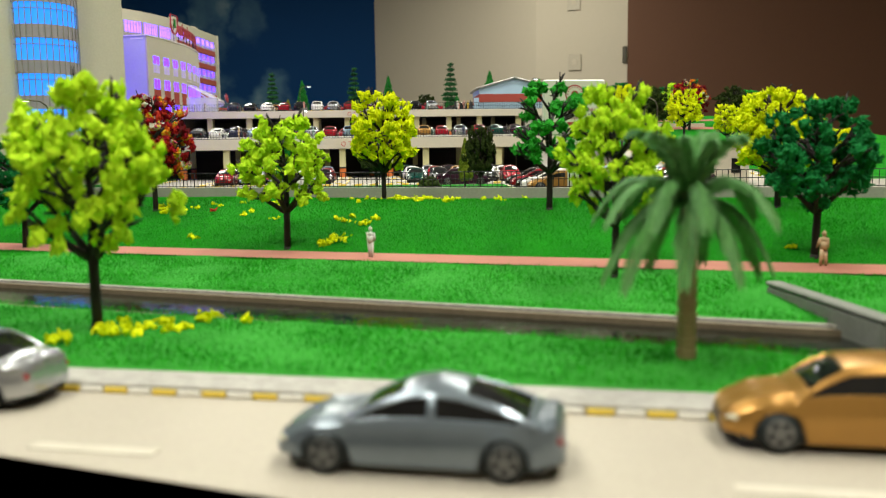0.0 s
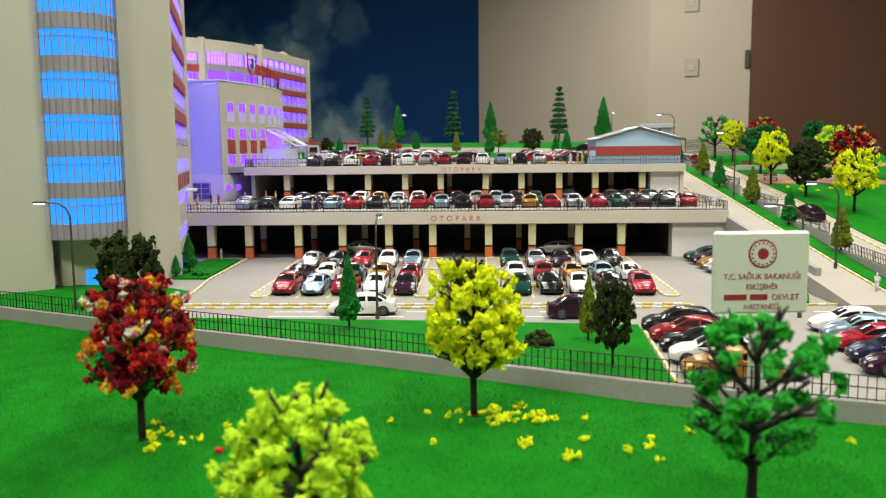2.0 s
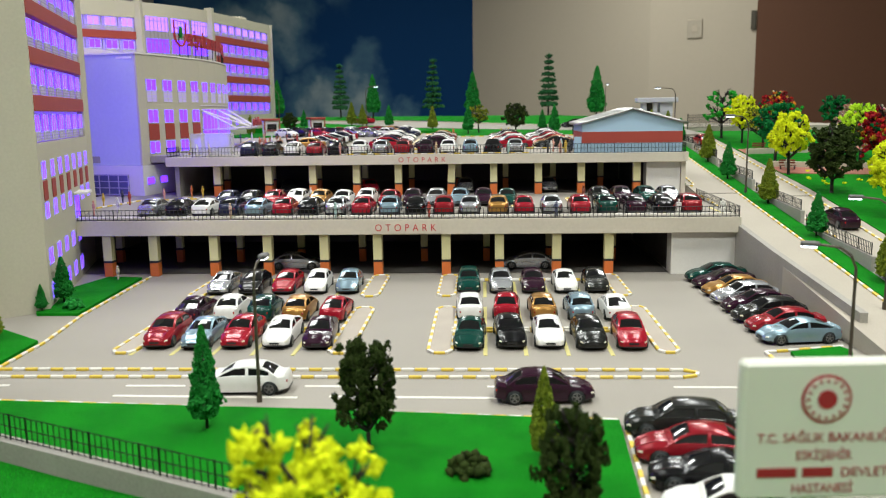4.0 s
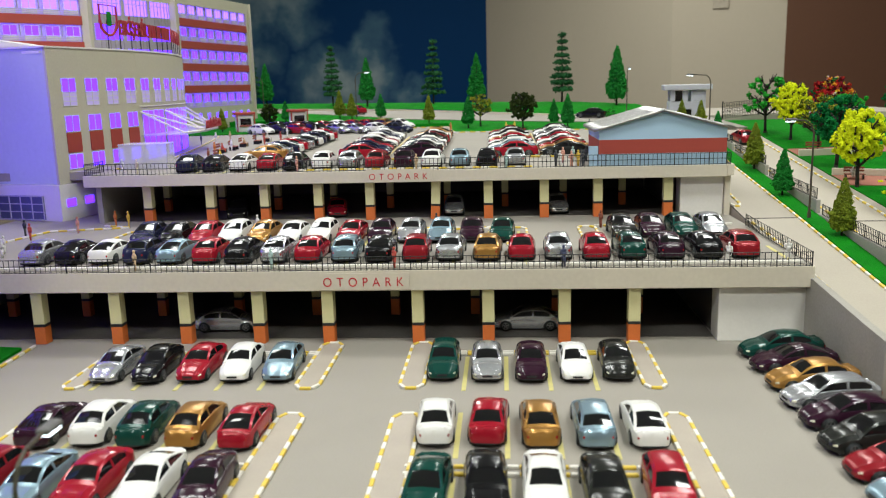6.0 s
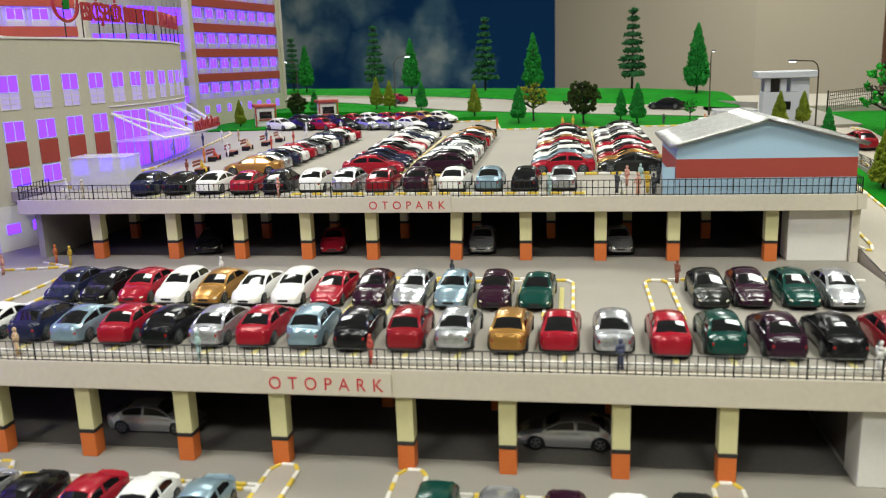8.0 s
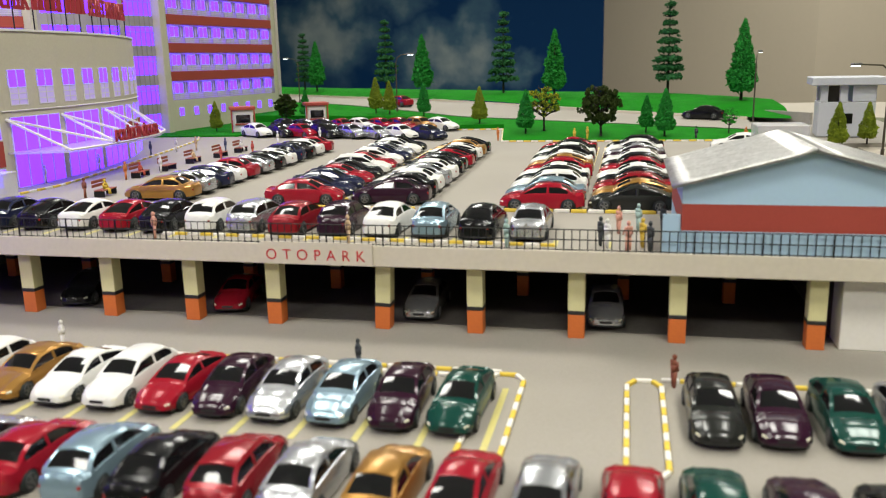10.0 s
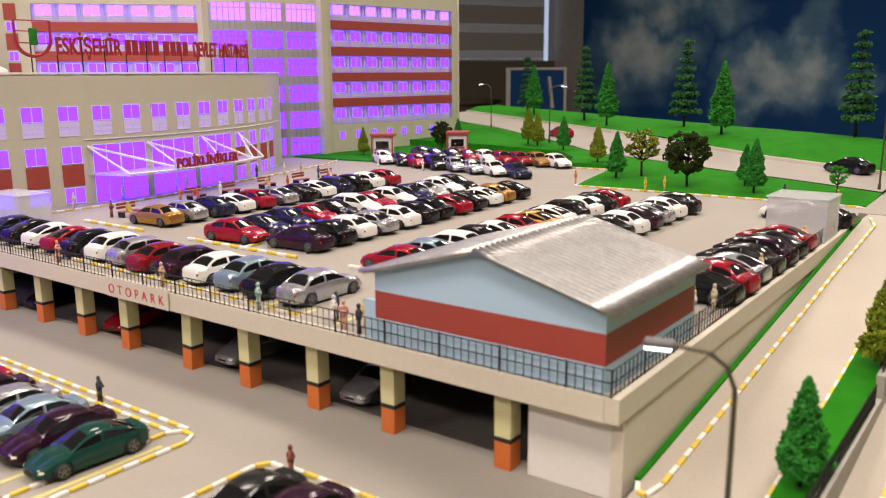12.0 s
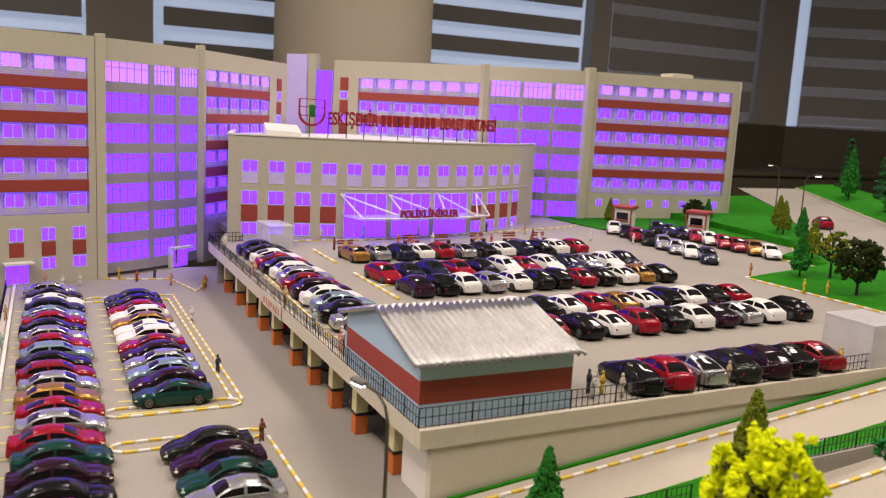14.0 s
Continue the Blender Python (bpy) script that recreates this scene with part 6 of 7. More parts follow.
# roads
car("R", -0.227, 2.620, back_z(2.620) + 0.0004, 147, "sedan")
car("K", 0.286, 2.412, back_z(2.412) + 0.0004, 155, "sedan")
car("C", 0.474, 2.02, slope(0, 2.02) - 0.004, 95, "sedan", -5)
car("P", 0.474, 1.42, slope(0, 1.42) - 0.004, 95, "sedan", -6)
car("A", 0.030, 0.204, -0.031, 165, "coupe")
car("G", 0.1285, 0.205, -0.031, 166, "hatch")
car("S", -0.099, 0.268, -0.031, 164, "sedan")


# ---- planting ----
def blob(vs, fs, c, r, rng, base):
    """One rough tuft of foam added to plain vertex and face lists."""
    bv, bf = base
    o = len(vs)
    q = Euler((rng.uniform(0, 6.3), rng.uniform(0, 6.3), rng.uniform(0, 6.3))).to_matrix()
    sx = Vector((rng.uniform(0.7, 1.3), rng.uniform(0.7, 1.3), rng.uniform(0.6, 1.15)))
    for v in bv:
        w = q @ Vector((v.x * sx.x, v.y * sx.y, v.z * sx.z)) * (r * rng.uniform(0.55, 1.4))
        vs.append((c[0] + w.x, c[1] + w.y, c[2] + w.z))
    for f in bf:
        fs.append(tuple(o + i for i in f))


def ico(sub):
    bm = bmesh.new()
    bmesh.ops.create_icosphere(bm, subdivisions=sub, radius=1.0)
    bm.verts.ensure_lookup_table()
    out = [v.co.copy() for v in bm.verts], [tuple(v.index for v in f.verts) for f in bm.faces]
    bm.free()
    return out


ICO1, ICO2 = ico(1), ico(2)


def mesh_from(vs, fs, material, name, smooth=False, slots=None, more=()):
    me = bpy.data.meshes.new(name)
    me.from_pydata(vs, [], fs)
    me.materials.append(material)
    for m in more:
        me.materials.append(m)
    if slots:
        me.polygons.foreach_set("material_index", slots)
    if smooth:
        me.polygons.foreach_set("use_smooth", [True] * len(me.polygons))
    me.update()
    return me


OCTA = np.array(((1, 0, 0), (0, 1, 0), (-1, 0, 0), (0, -1, 0), (0, 0, 1), (0, 0, -1)), float)
CRUMB_F = np.array(((0, 1, 4), (1, 2, 4), (2, 3, 4), (3, 0, 4), (1, 0, 5), (2, 1, 5), (3, 2, 5), (0, 3, 5)))


class Foam:
    """Collects torn foam crumbs as plain arrays."""

    def __init__(self, seed):
        self.rng, self.v, self.f, self.s, self.n = np.random.default_rng(seed), [], [], [], 0

    def crumbs(self, centres, radii, slot=0):
        g = self.rng
        n = len(radii)
        q, _ = np.linalg.qr(g.normal(size=(n, 3, 3)))
        v = OCTA[None] * g.uniform(0.55, 1.55, (n, 6, 1)) * g.uniform(0.6, 1.5, (n, 1, 3)) * np.array((1.15, 1.0, 0.62)) * np.asarray(radii)[:, None, None]
        self.v.append((v @ q + np.asarray(centres)[:, None, :]).reshape(-1, 3))
        self.f.append((CRUMB_F[None] + (self.n + 6 * np.arange(n))[:, None, None]).reshape(-1, 3))
        self.n += 6 * n
        self.s += [slot] * (8 * n)

    def lump(self, centre, size, count, r, slot=0):
        """One torn piece of foam: a few lobes, each made of crumbs."""
        g = self.rng
        lobes = centre + g.normal(0, 0.45 * size, (3, 3)) * (1, 1, 0.8)
        k = g.integers(0, 3, count)
        d = g.normal(0, 1, (count, 3))
        d /= np.linalg.norm(d, axis=1, keepdims=True)
        p = lobes[k] + d * (size * 0.62 * g.random((count, 1)) ** 0.4)
        self.crumbs(p, r * g.uniform(0.55, 1.15, count), slot)

    def mesh(self, material, more=()):
        return mesh_from(np.concatenate(self.v).tolist(), np.concatenate(self.f).tolist(), material, "crown", False, self.s, more)


def foam_tree(seed, h, spread, material, lumps, size, per, crumb, trunk=0.38, shell=0.55, more=(), weights=(1.0,)):
    """Meshes of a wire-armature tree: a leader with tiers of forked limbs, torn foam stuck on the limb ends."""
    rng = random.Random(seed)
    bm = bmesh.new()
    rod(bm, (0, 0, -0.002), (0, 0, h * 0.03), h * 0.036, h * 0.027, n=9)
    spine = [Vector((0, 0, -0.002))] + [Vector((rng.uniform(-0.012, 0.012) * h, rng.uniform(-0.012, 0.012) * h, h * f)) for f in (trunk, 0.5, 0.66, 0.84)]
    for k, (p, q) in enumerate(zip(spine, spine[1:])):
        rod(bm, p, q, h * (0.027, 0.024, 0.020, 0.014)[k], h * (0.025, 0.020, 0.014, 0.007)[k], n=8)
    cz, rz = h * (trunk * 0.86 + 0.95) / 2, h * (0.95 - trunk * 0.86) / 2
    ends = []
    for tier, (f, count, reach) in enumerate(((trunk * 0.92, 5, 0.74), (0.46, 5, 0.88), (0.62, 5, 0.72), (0.78, 3, 0.42))):
        root = Vector((0, 0, h * f))
        for i in range(count):
            a = 2 * math.pi * (i + 0.5 * tier) / count + rng.uniform(-0.3, 0.3)
            out = spread * reach * rng.uniform(0.85, 1.1)
            elbow = root + Vector((math.cos(a) * out * 0.45, math.sin(a) * out * 0.45, h * rng.uniform(0.07, 0.13)))
            rod(bm, root, elbow, h * (0.021 - 0.003 * tier), h * (0.016 - 0.002 * tier), n=6)
            for k in range(3):
                b = a + (k - 1) * 0.62 + rng.uniform(-0.2, 0.2)
                tip = elbow + Vector((math.cos(b) * out * 0.45, math.sin(b) * out * 0.45, h * rng.uniform(0.02, 0.15)))
                rod(bm, elbow, tip, h * 0.012, h * 0.006, n=5)
                ends += [tip, elbow.lerp(tip, 0.55)]
                for q in range(2):
                    c = b + rng.uniform(-1.1, 1.1)
                    twig = elbow.lerp(tip, 0.6) + Vector((math.cos(c) * out * 0.24, math.sin(c) * out * 0.24, h * rng.uniform(-0.01, 0.09)))
                    rod(bm, elbow.lerp(tip, 0.6), twig, h * 0.008, h * 0.004, n=4)
                    ends.append(twig)
    wood = mesh_of(bm, BARK, True, "trunk")
    foam = Foam(seed)
    slots = rng.choices(range(len(weights)), weights, k=lumps)
    for k in range(lumps):
        if rng.random() < shell:
            p = ends[rng.randrange(len(ends))] + Vector((rng.gauss(0, 1), rng.gauss(0, 1), rng.gauss(0.5, 0.8))) * size * 0.7
        else:
            d = Vector((rng.gauss(0, 1), rng.gauss(0, 1), rng.gauss(0.25, 0.9))).normalized()
            u = rng.uniform(0.6, 0.97) * (0.92 + 0.3 * noise.noise(d * 2.0 + Vector((seed, 0, 0))))
            p = Vector((d.x * spread * u, d.y * spread * u, cz + d.z * rz * u))
        p.z = min(p.z, h * 0.95)
        foam.lump(np.array(p), size * rng.uniform(0.7, 1.3), per, crumb, slots[k])
    return wood, foam.mesh(material, more)


TREE_CACHE = {}
TREE_SPECS = dict(
    lime=(LIME, 125, 0.0029, 24, 0.00170, 0.31, 0.55, "lime green model tree with torn foam leaves on the lawn"),
    yellow=(YELF, 190, 0.0028, 23, 0.00160, 0.29, 0.42, "bright yellow model tree with torn foam leaves"),
    green=(GREENF, 46, 0.0032, 34, 0.00165, 0.33, 0.92, "sparse mid green model tree with foam leaves"),
    teal=(TEALF, 125, 0.0032, 30, 0.00160, 0.32, 0.55, "deep green model tree with drooping foam leaves"),
    dark=(DARKF, 130, 0.0044, 44, 0.0016, 0.22, 0.40, "blackish green dense model tree"),
    red=(REDF, 240, 0.0028, 26, 0.0013, 0.28, 0.35, "round model tree covered in red and orange blossom"),
    yg=(YGF, 70, 0.0038, 50, 0.0012, 0.34, 0.5, "small yellow green model tree in blossom"),
    pink=(PINKF, 70, 0.0038, 50, 0.0012, 0.34, 0.5, "pale pink model tree in blossom"))


def tree(kind, x, y, z, h, yaw=0.0, label=None, spread=None):
    mt, lumps, size, per, crumb, trunk, shell, lab = TREE_SPECS[kind]
    var = int((abs(x) * 1000 + abs(y) * 777)) % (1 if kind in ("pink", "yg") else 3)
    key = (kind, var)
    if key not in TREE_CACHE:
        red = kind == "red"
        TREE_CACHE[key] = foam_tree(17 * var + len(kind) * 3 + ord(kind[0]), 0.07, 0.0290, mt, lumps, size, per, crumb, trunk, shell,
                                    (CRIMF, ORANF, TEALF, WFLECK) if red else (), (0.50, 0.22, 0.15, 0.07, 0.06) if red else (1.0,))
    wood, crown = TREE_CACHE[key]
    t = thing("tree", label or lab, "tree", pose(x, y, z, 0, 0, yaw) @ Matrix.Diagonal(((spread or h) / 0.07, (spread or h) / 0.07, h / 0.07, 1)))
    part("trunk", wood, None, t, "dark forked trunk")
    part("crown", crown, None, t)
    return t


def cone_tree(seed, h, r, material, crumb, layered=False, n=700):
    g = np.random.default_rng(seed)
    bm = bmesh.new()
    rod(bm, (0, 0, -0.002), (0, 0, h * 0.93), r * 0.11, r * 0.03, n=6)
    if layered:
        for k in range(9):
            zz = h * (0.20 + 0.72 * k / 8)
            for q in range(6):
                a = q * 1.05 + k
                rod(bm, (0, 0, zz), (math.cos(a) * r * (0.9 - 0.07 * k), math.sin(a) * r * (0.9 - 0.07 * k), zz + 0.001), r * 0.05, r * 0.02, n=4)
    wood = mesh_of(bm, BARK, True, "trunk")
    foam = Foam(seed)
    t = np.linspace(0.0, 1.0, n) ** 1.2
    a = g.uniform(0, 2 * np.pi, n)
    lump = np.array([noise.noise((2.2 * math.cos(p), 2.2 * math.sin(p), 9 * q + seed)) for p, q in zip(a, t)])
    if layered:
        tiers = 9
        k = np.round(t * (tiers - 1)) / (tiers - 1)
        sway = 0.16 * np.sin(17 * k + 2 * a)
        rad = r * (1.0 - 0.62 * k) * np.sqrt(g.random(n)) * (0.95 + sway + 0.5 * lump)
        z = h * (0.19 + 0.76 * k) + g.normal(0, 0.012, n) * h + 0.10 * (r - rad)
        z = np.append(z, h * np.linspace(0.9, 1.0, 30))
        rad, a = np.append(rad, np.full(30, r * 0.08)), np.append(a, g.uniform(0, 6.28, 30))
    else:
        z = h * (0.14 + 0.84 * t)
        env = np.where(t < 0.14, 0.62 + 2.7 * t, (1 - t) / 0.86) ** 0.72
        rad = r * env * (0.92 + 0.45 * lump) * g.uniform(0.25, 1.0, n) ** 0.30 + 0.0002
    p = np.stack([rad * np.cos(a), rad * np.sin(a), z], 1)
    size = crumb * g.uniform(0.7, 1.3, len(z)) * np.clip(1.3 - z / h, 0.5, 1.0)
    foam.crumbs(p, size)
    return wood, foam.mesh(material)


CONES = dict(cone=(cone_tree(1, 0.06, 0.0122, CONF, 0.00165, n=1900), "narrow pointed green model conifer"),
             olive=(cone_tree(2, 0.06, 0.0124, OLIVEF, 0.00165, n=1900), "narrow olive green model conifer"),
             fir=(cone_tree(3, 0.11, 0.019, CONF, 0.0025, n=2200), "tall green model cypress"),
             pine=(cone_tree(4, 0.12, 0.0185, PINEF, 0.0023, True, 2400), "tall layered model pine"))
CONE_H = dict(cone=0.06, olive=0.06, fir=0.11, pine=0.12)


def conifer(kind, x, y, z, h, yaw=0.0, slim=1.0):
    (wood, crown), lab = CONES[kind]
    s = h / CONE_H[kind]
    t = thing("conifer", lab, "tree", pose(x, y, z, 0, 0, yaw) @ Matrix.Diagonal((s * slim, s * slim, s, 1)))
    part("trunk", wood, None, t)
    part("crown", crown, None, t)
    return t


def bush(x, y, z, r, material=None, label="small round dark green model bush"):
    rng = random.Random(int(x * 5000 + y * 900))
    vs, fs = [], []
    for _ in range(70):
        d = Vector((rng.gauss(0, 1), rng.gauss(0, 1), abs(rng.gauss(0, 1)))).normalized() * r * rng.uniform(0.4, 1)
        blob(vs, fs, (d.x, d.y, d.z), r * 0.28, rng, ICO1)
    ob = tagged(new("bush", mesh_from(vs, fs, material or DARKF, "bush", True)), label, "bush")
    ob.location = (x, y, z)
    return ob


def palm(x, y, z, h):
    t = thing("palm_tree", "green model palm with drooping fronds and brown trunk", "tree", pose(x, y, z))
    bm = bmesh.new()
    for k in range(14):
        a, b = h * 0.62 * k / 14, h * 0.62 * (k + 1) / 14
        rod(bm, (0, 0, a), (0, 0, b), 0.0027 - 0.00003 * k, 0.0032 - 0.00003 * k, n=10)
    part("trunk", bm, PALMBARK, t, "ringed brown trunk")
    rng = random.Random(9)
    crown = h * 0.57
    for k in range(27):
        tier = k % 3
        bm = bmesh.new()
        a = 2 * math.pi * k / 27 * 5 + rng.uniform(-0.2, 0.2)
        ln = h * rng.uniform(0.40, 0.48)
        lift, drop = ((1.25, 0.70), (0.95, 1.10), (0.42, 1.02))[tier]
        reach = (0.50, 0.88, 0.84)[tier]
        pts = []
        for j in range(15):
            s = j / 14
            pts.append(Vector((math.cos(a) * ln * reach * s * (1 - 0.16 * s), math.sin(a) * ln * reach * s * (1 - 0.16 * s), crown + ln * (lift * s - drop * s * s))))
        for p, q in zip(pts, pts[1:]):
            rod(bm, p, q, 0.00045, n=4)
        side = Vector((-math.sin(a), math.cos(a), 0))
        for j in range(1, 15):
            for q in range(4):
                p = pts[j - 1].lerp(pts[j], q / 4)
                w = ln * 0.20 * math.sin(math.pi * min(1, (j + q / 4 + 1.5) / 17)) ** 0.7 * rng.uniform(0.85, 1.1) + 0.0008
                d = (pts[j] - pts[j - 1]).normalized()
                for s in (-1, 1):
                    tip = p + side * s * w * 0.50 + d * w * 0.85 - Vector((0, 0, w * rng.uniform(0.25, 0.6)))
                    mid = p.lerp(tip, 0.5) + Vector((0, 0, w * 0.06))
                    v = [bm.verts.new(c) for c in (p, mid + d * 0.0010, tip, mid - d * 0.0007)]
                    bm.faces.new(v)
        part("frond", bm, PALMF, t)
    return t


# bank and lawns in front
tree("lime", -0.037, 0.5515, bank_z(-0.037, 0.5515) - 0.001, 0.082, 40, spread=0.079)
tree("yellow", 0.0245, 0.705, bank_z(0.0245, 0.705) - 0.001, 0.088, 10, spread=0.073)
tree("green", 0.134, 0.579, bank_z(0.134, 0.579) - 0.001, 0.085, 0, spread=0.078)
tree("red", -0.149, 0.676, bank_z(-0.149, 0.676) - 0.001, 0.088, 0, spread=0.074)
tree("lime", 0.131, 0.412, fore_z(0.131, 0.412) - 0.001, 0.091, 150, spread=0.065)
tree("lime", -0.084, 0.342, FORE, 0.092, 80, spread=0.076)
tree("teal", 0.245, 0.442, bank_z(0.245, 0.442) - 0.001, 0.082, 30, spread=0.077)
tree("yellow", 0.275, 0.545, bank_z(0.275, 0.545) - 0.001, 0.076, 60)
tree("teal", -0.215, 0.600, bank_z(-0.215, 0.60) - 0.001, 0.075, 60)
tree("dark", -0.247, 0.895, bank_z(-0.247, 0.895) - 0.001, 0.086, 20, spread=0.072)
palm(0.113, 0.270, FORE, 0.083)
conifer("cone", -0.0785, 0.918, 0.0025, 0.061, 0, 0.72)
conifer("olive", 0.108, 0.878, 0.0025, 0.050, 0, 0.7)
tree("dark", 0.114, 0.798, 0.0025, 0.057, 0, spread=0.035)
tree("dark", 0.018, 0.885, 0.0025, 0.060, 0, spread=0.042)
bush(0.070, 0.863, 0.0025, 0.010)
conifer("olive", -0.314, 1.10, 0.0025, 0.045)
conifer("cone", -0.322, 1.235, 0.0025, 0.045)
conifer("cone", -0.325, 1.20, 0.0025, 0.025)
bush(-0.30, 1.21, 0.0025, 0.009, CONF)
# planting strip
for k, xx, yy, hh in (("olive", 0.422, 1.19, 0.052), ("cone", 0.414, 1.02, 0.05), ("cone", 0.420, 1.343, 0.048), ("olive", 0.422, 1.499, 0.056), ("cone", 0.418, 1.657, 0.053), ("olive", 0.427, 1.797, 0.060), ("cone", 0.430, 1.997, 0.046), ("olive", 0.440, 2.150, 0.046)):
    conifer(k, xx, yy, slope(0, yy) + 0.002, hh, yy * 300)
# rear lawns
for k, xx, yy, hh in (("pine", 0.245, 2.657, 0.157), ("pine", -0.337, 2.923, 0.154), ("fir", -0.226, 2.800, 0.119), ("pine", -0.057, 2.764, 0.155), ("fir", 0.0515, 2.640, 0.118), ("fir", 0.351, 2.530, 0.127),
                      ("fir", -0.565, 3.10, 0.12), ("pine", -0.62, 3.16, 0.14)):
    conifer(k, xx, yy, back_z(yy) + 0.012, hh, xx * 900)
for k, xx, yy, hh in (("olive", -0.0366, 2.378, 0.055), ("cone", 0.046, 2.262, 0.058), ("cone", -0.147, 2.480, 0.054), ("olive", -0.245, 2.535, 0.060), ("olive", -0.215, 2.515, 0.055),
                      ("cone", -0.35, 2.475, 0.045), ("cone", 0.225, 2.232, 0.060), ("cone", 0.203, 2.272, 0.048)):
    conifer(k, xx, yy, back_z(yy), hh, xx * 900)
conifer("olive", -0.440, 2.330, upper(0, 2.33) + 0.002, 0.047, 40)
conifer("olive", 0.400, 2.11, slope(0, 2.11) + 0.001, 0.05, 10)
tree("dark", 0.146, 2.240, back_z(2.24), 0.062)
tree("yg", 0.068, 2.290, back_z(2.29), 0.057)
tree("dark", -0.385, 2.475, upper(0, 2.475) + 0.002, 0.048)
tree("green", 0.305, 2.258, back_z(2.258), 0.030)
# park
PARK = [("yellow", 0.520, 1.710, 0.090), ("teal", 0.537, 1.819, 0.091), ("red", 0.642, 1.677, 0.102), ("dark", 0.530, 1.581, 0.086), ("yellow", 0.545, 1.445, 0.090),
        ("green", 0.528, 2.09, 0.088), ("yellow", 0.545, 2.02, 0.086), ("yg", 0.552, 1.925, 0.078), ("green", 0.60, 1.96, 0.075), ("red", 0.628, 2.09, 0.086), ("yellow", 0.69, 1.86, 0.075),
        ("pink", 0.72, 1.98, 0.07), ("teal", 0.74, 2.10, 0.075), ("lime", 0.66, 1.80, 0.090), ("dark", 0.75, 1.72, 0.085), ("yellow", 0.57, 1.32, 0.07), ("dark", 0.60, 1.20, 0.07), ("yellow", 0.55, 1.12, 0.07), ("teal", 0.68, 1.28, 0.07),
        ("red", 0.72, 1.42, 0.07), ("yellow", 0.76, 1.65, 0.075), ("lime", 0.52, 1.00, 0.065), ("green", 0.82, 1.80, 0.075), ("yellow", 0.535, 0.93, 0.06)]
for i, (k, xx, yy, hh) in enumerate(PARK):
    tree(k, xx, yy, slope(0, yy) - 0.002, hh, 47 * i, None, hh * (0.88 if k == "yellow" else 1.0))


# loose flower tufts on the bank
def tufts():
    rng = random.Random(3)
    spots_at = [(0.010, 0.575), (-0.005, 0.552), (-0.014, 0.548), (0.04, 0.70), (0.06, 0.71), (0.035, 0.715), (0.05, 0.725), (0.07, 0.64), (0.05, 0.66),
                (-0.14, 0.665), (-0.06, 0.345), (-0.045, 0.35), (-0.07, 0.33), (-0.09, 0.32), (-0.03, 0.345), (0.24, 0.455), (0.145, 0.41)]
    patches = ((0.045, 0.705, 0.035, 0.012, 24), (0.005, 0.60, 0.012, 0.010, 5), (-0.14, 0.68, 0.035, 0.015, 10), (0.12, 0.66, 0.08, 0.04, 8), (-0.065, 0.335, 0.02, 0.010, 10), (-0.02, 0.66, 0.12, 0.05, 12))
    for cx, cy, sx, sy, k in patches:
        spots_at += [(cx + rng.gauss(0, sx * 0.6), cy + rng.gauss(0, sy * 0.6)) for _ in range(k)]
    spots_at = [p for p in spots_at if (path_far(p[0]) + 0.003 < p[1] < wall_line(p[0]) - 0.006) or (kerb_line(p[0]) + 0.02 < p[1] < canal_near(p[0]) - 0.004)]
    spots_at += [(0.548, 1.655), (0.562, 1.684), (0.536, 1.676), (0.571, 1.640), (0.60, 1.662), (0.545, 1.635), (0.555, 1.73), (0.58, 1.715)]
    for i, (x, y) in enumerate(spots_at):
        foam = Foam(500 + i)
        n = rng.randint(16, 30) if i < 14 or x > 0.5 else rng.randint(5, 11)
        w = 0.0036 if i == 1 else 0.0020 if i < 14 else 0.0012
        c = foam.rng.normal(0, w, (n, 3)) * (1, 1, 0.6)
        c[:, 2] = np.abs(c[:, 2]) + 0.0004
        foam.crumbs(c, 0.0013 * foam.rng.uniform(0.6, 1.3, n))
        me = foam.mesh(REDF if i % 9 == 4 and x < -0.09 else YELF)
        ob = tagged(new("flower_tuft", me), "loose yellow foam tuft lying on the lawn", "plant", "flower tufts")
        on_park = x > 0.5
        ob.location = (x, y, slope(x, y) - 0.002) if on_park else (x, y, bank_z(x, y) if y > path_far(x) else FORE + 0.001)


tufts()


# ---- street lamps ----
def street_lamp(x, y, z, h, yaw, reach=0.022):
    s = thing("street_lamp", "thin bronze street lamp with glowing white head", "street lamp", pose(x, y, z, 0, 0, yaw), "street lamps")
    bm = bmesh.new()
    rod(bm, (0, 0, 0), (0, 0, h * 0.86), 0.0012, 0.0009)
    pts = [(0, 0, h * 0.86), (0.003, 0, h * 0.94), (0.009, 0, h * 0.985), (reach, 0, h)]
    for a, b in zip(pts, pts[1:]):
        rod(bm, a, b, 0.0008)
    part("pole", bm, POLE, s, "thin bronze pole")
    bm = bmesh.new()
    rod(bm, (0, 0, -0.0005), (0, 0, 0.006), 0.0018)
    part("foot", bm, POLE, s)
    hd = part("head", rbox(reach - 0.002, reach + 0.009, -0.0026, 0.0026, h - 0.0012, h + 0.0016, 0.0008), HEADGREY, s, "grey lamp head")
    part("diffuser", rbox(reach - 0.0005, reach + 0.0085, -0.0018, 0.0018, h - 0.0021, h - 0.0013, 0.0002), LEDHEAD, hd, "glowing white lamp glass")
    return s


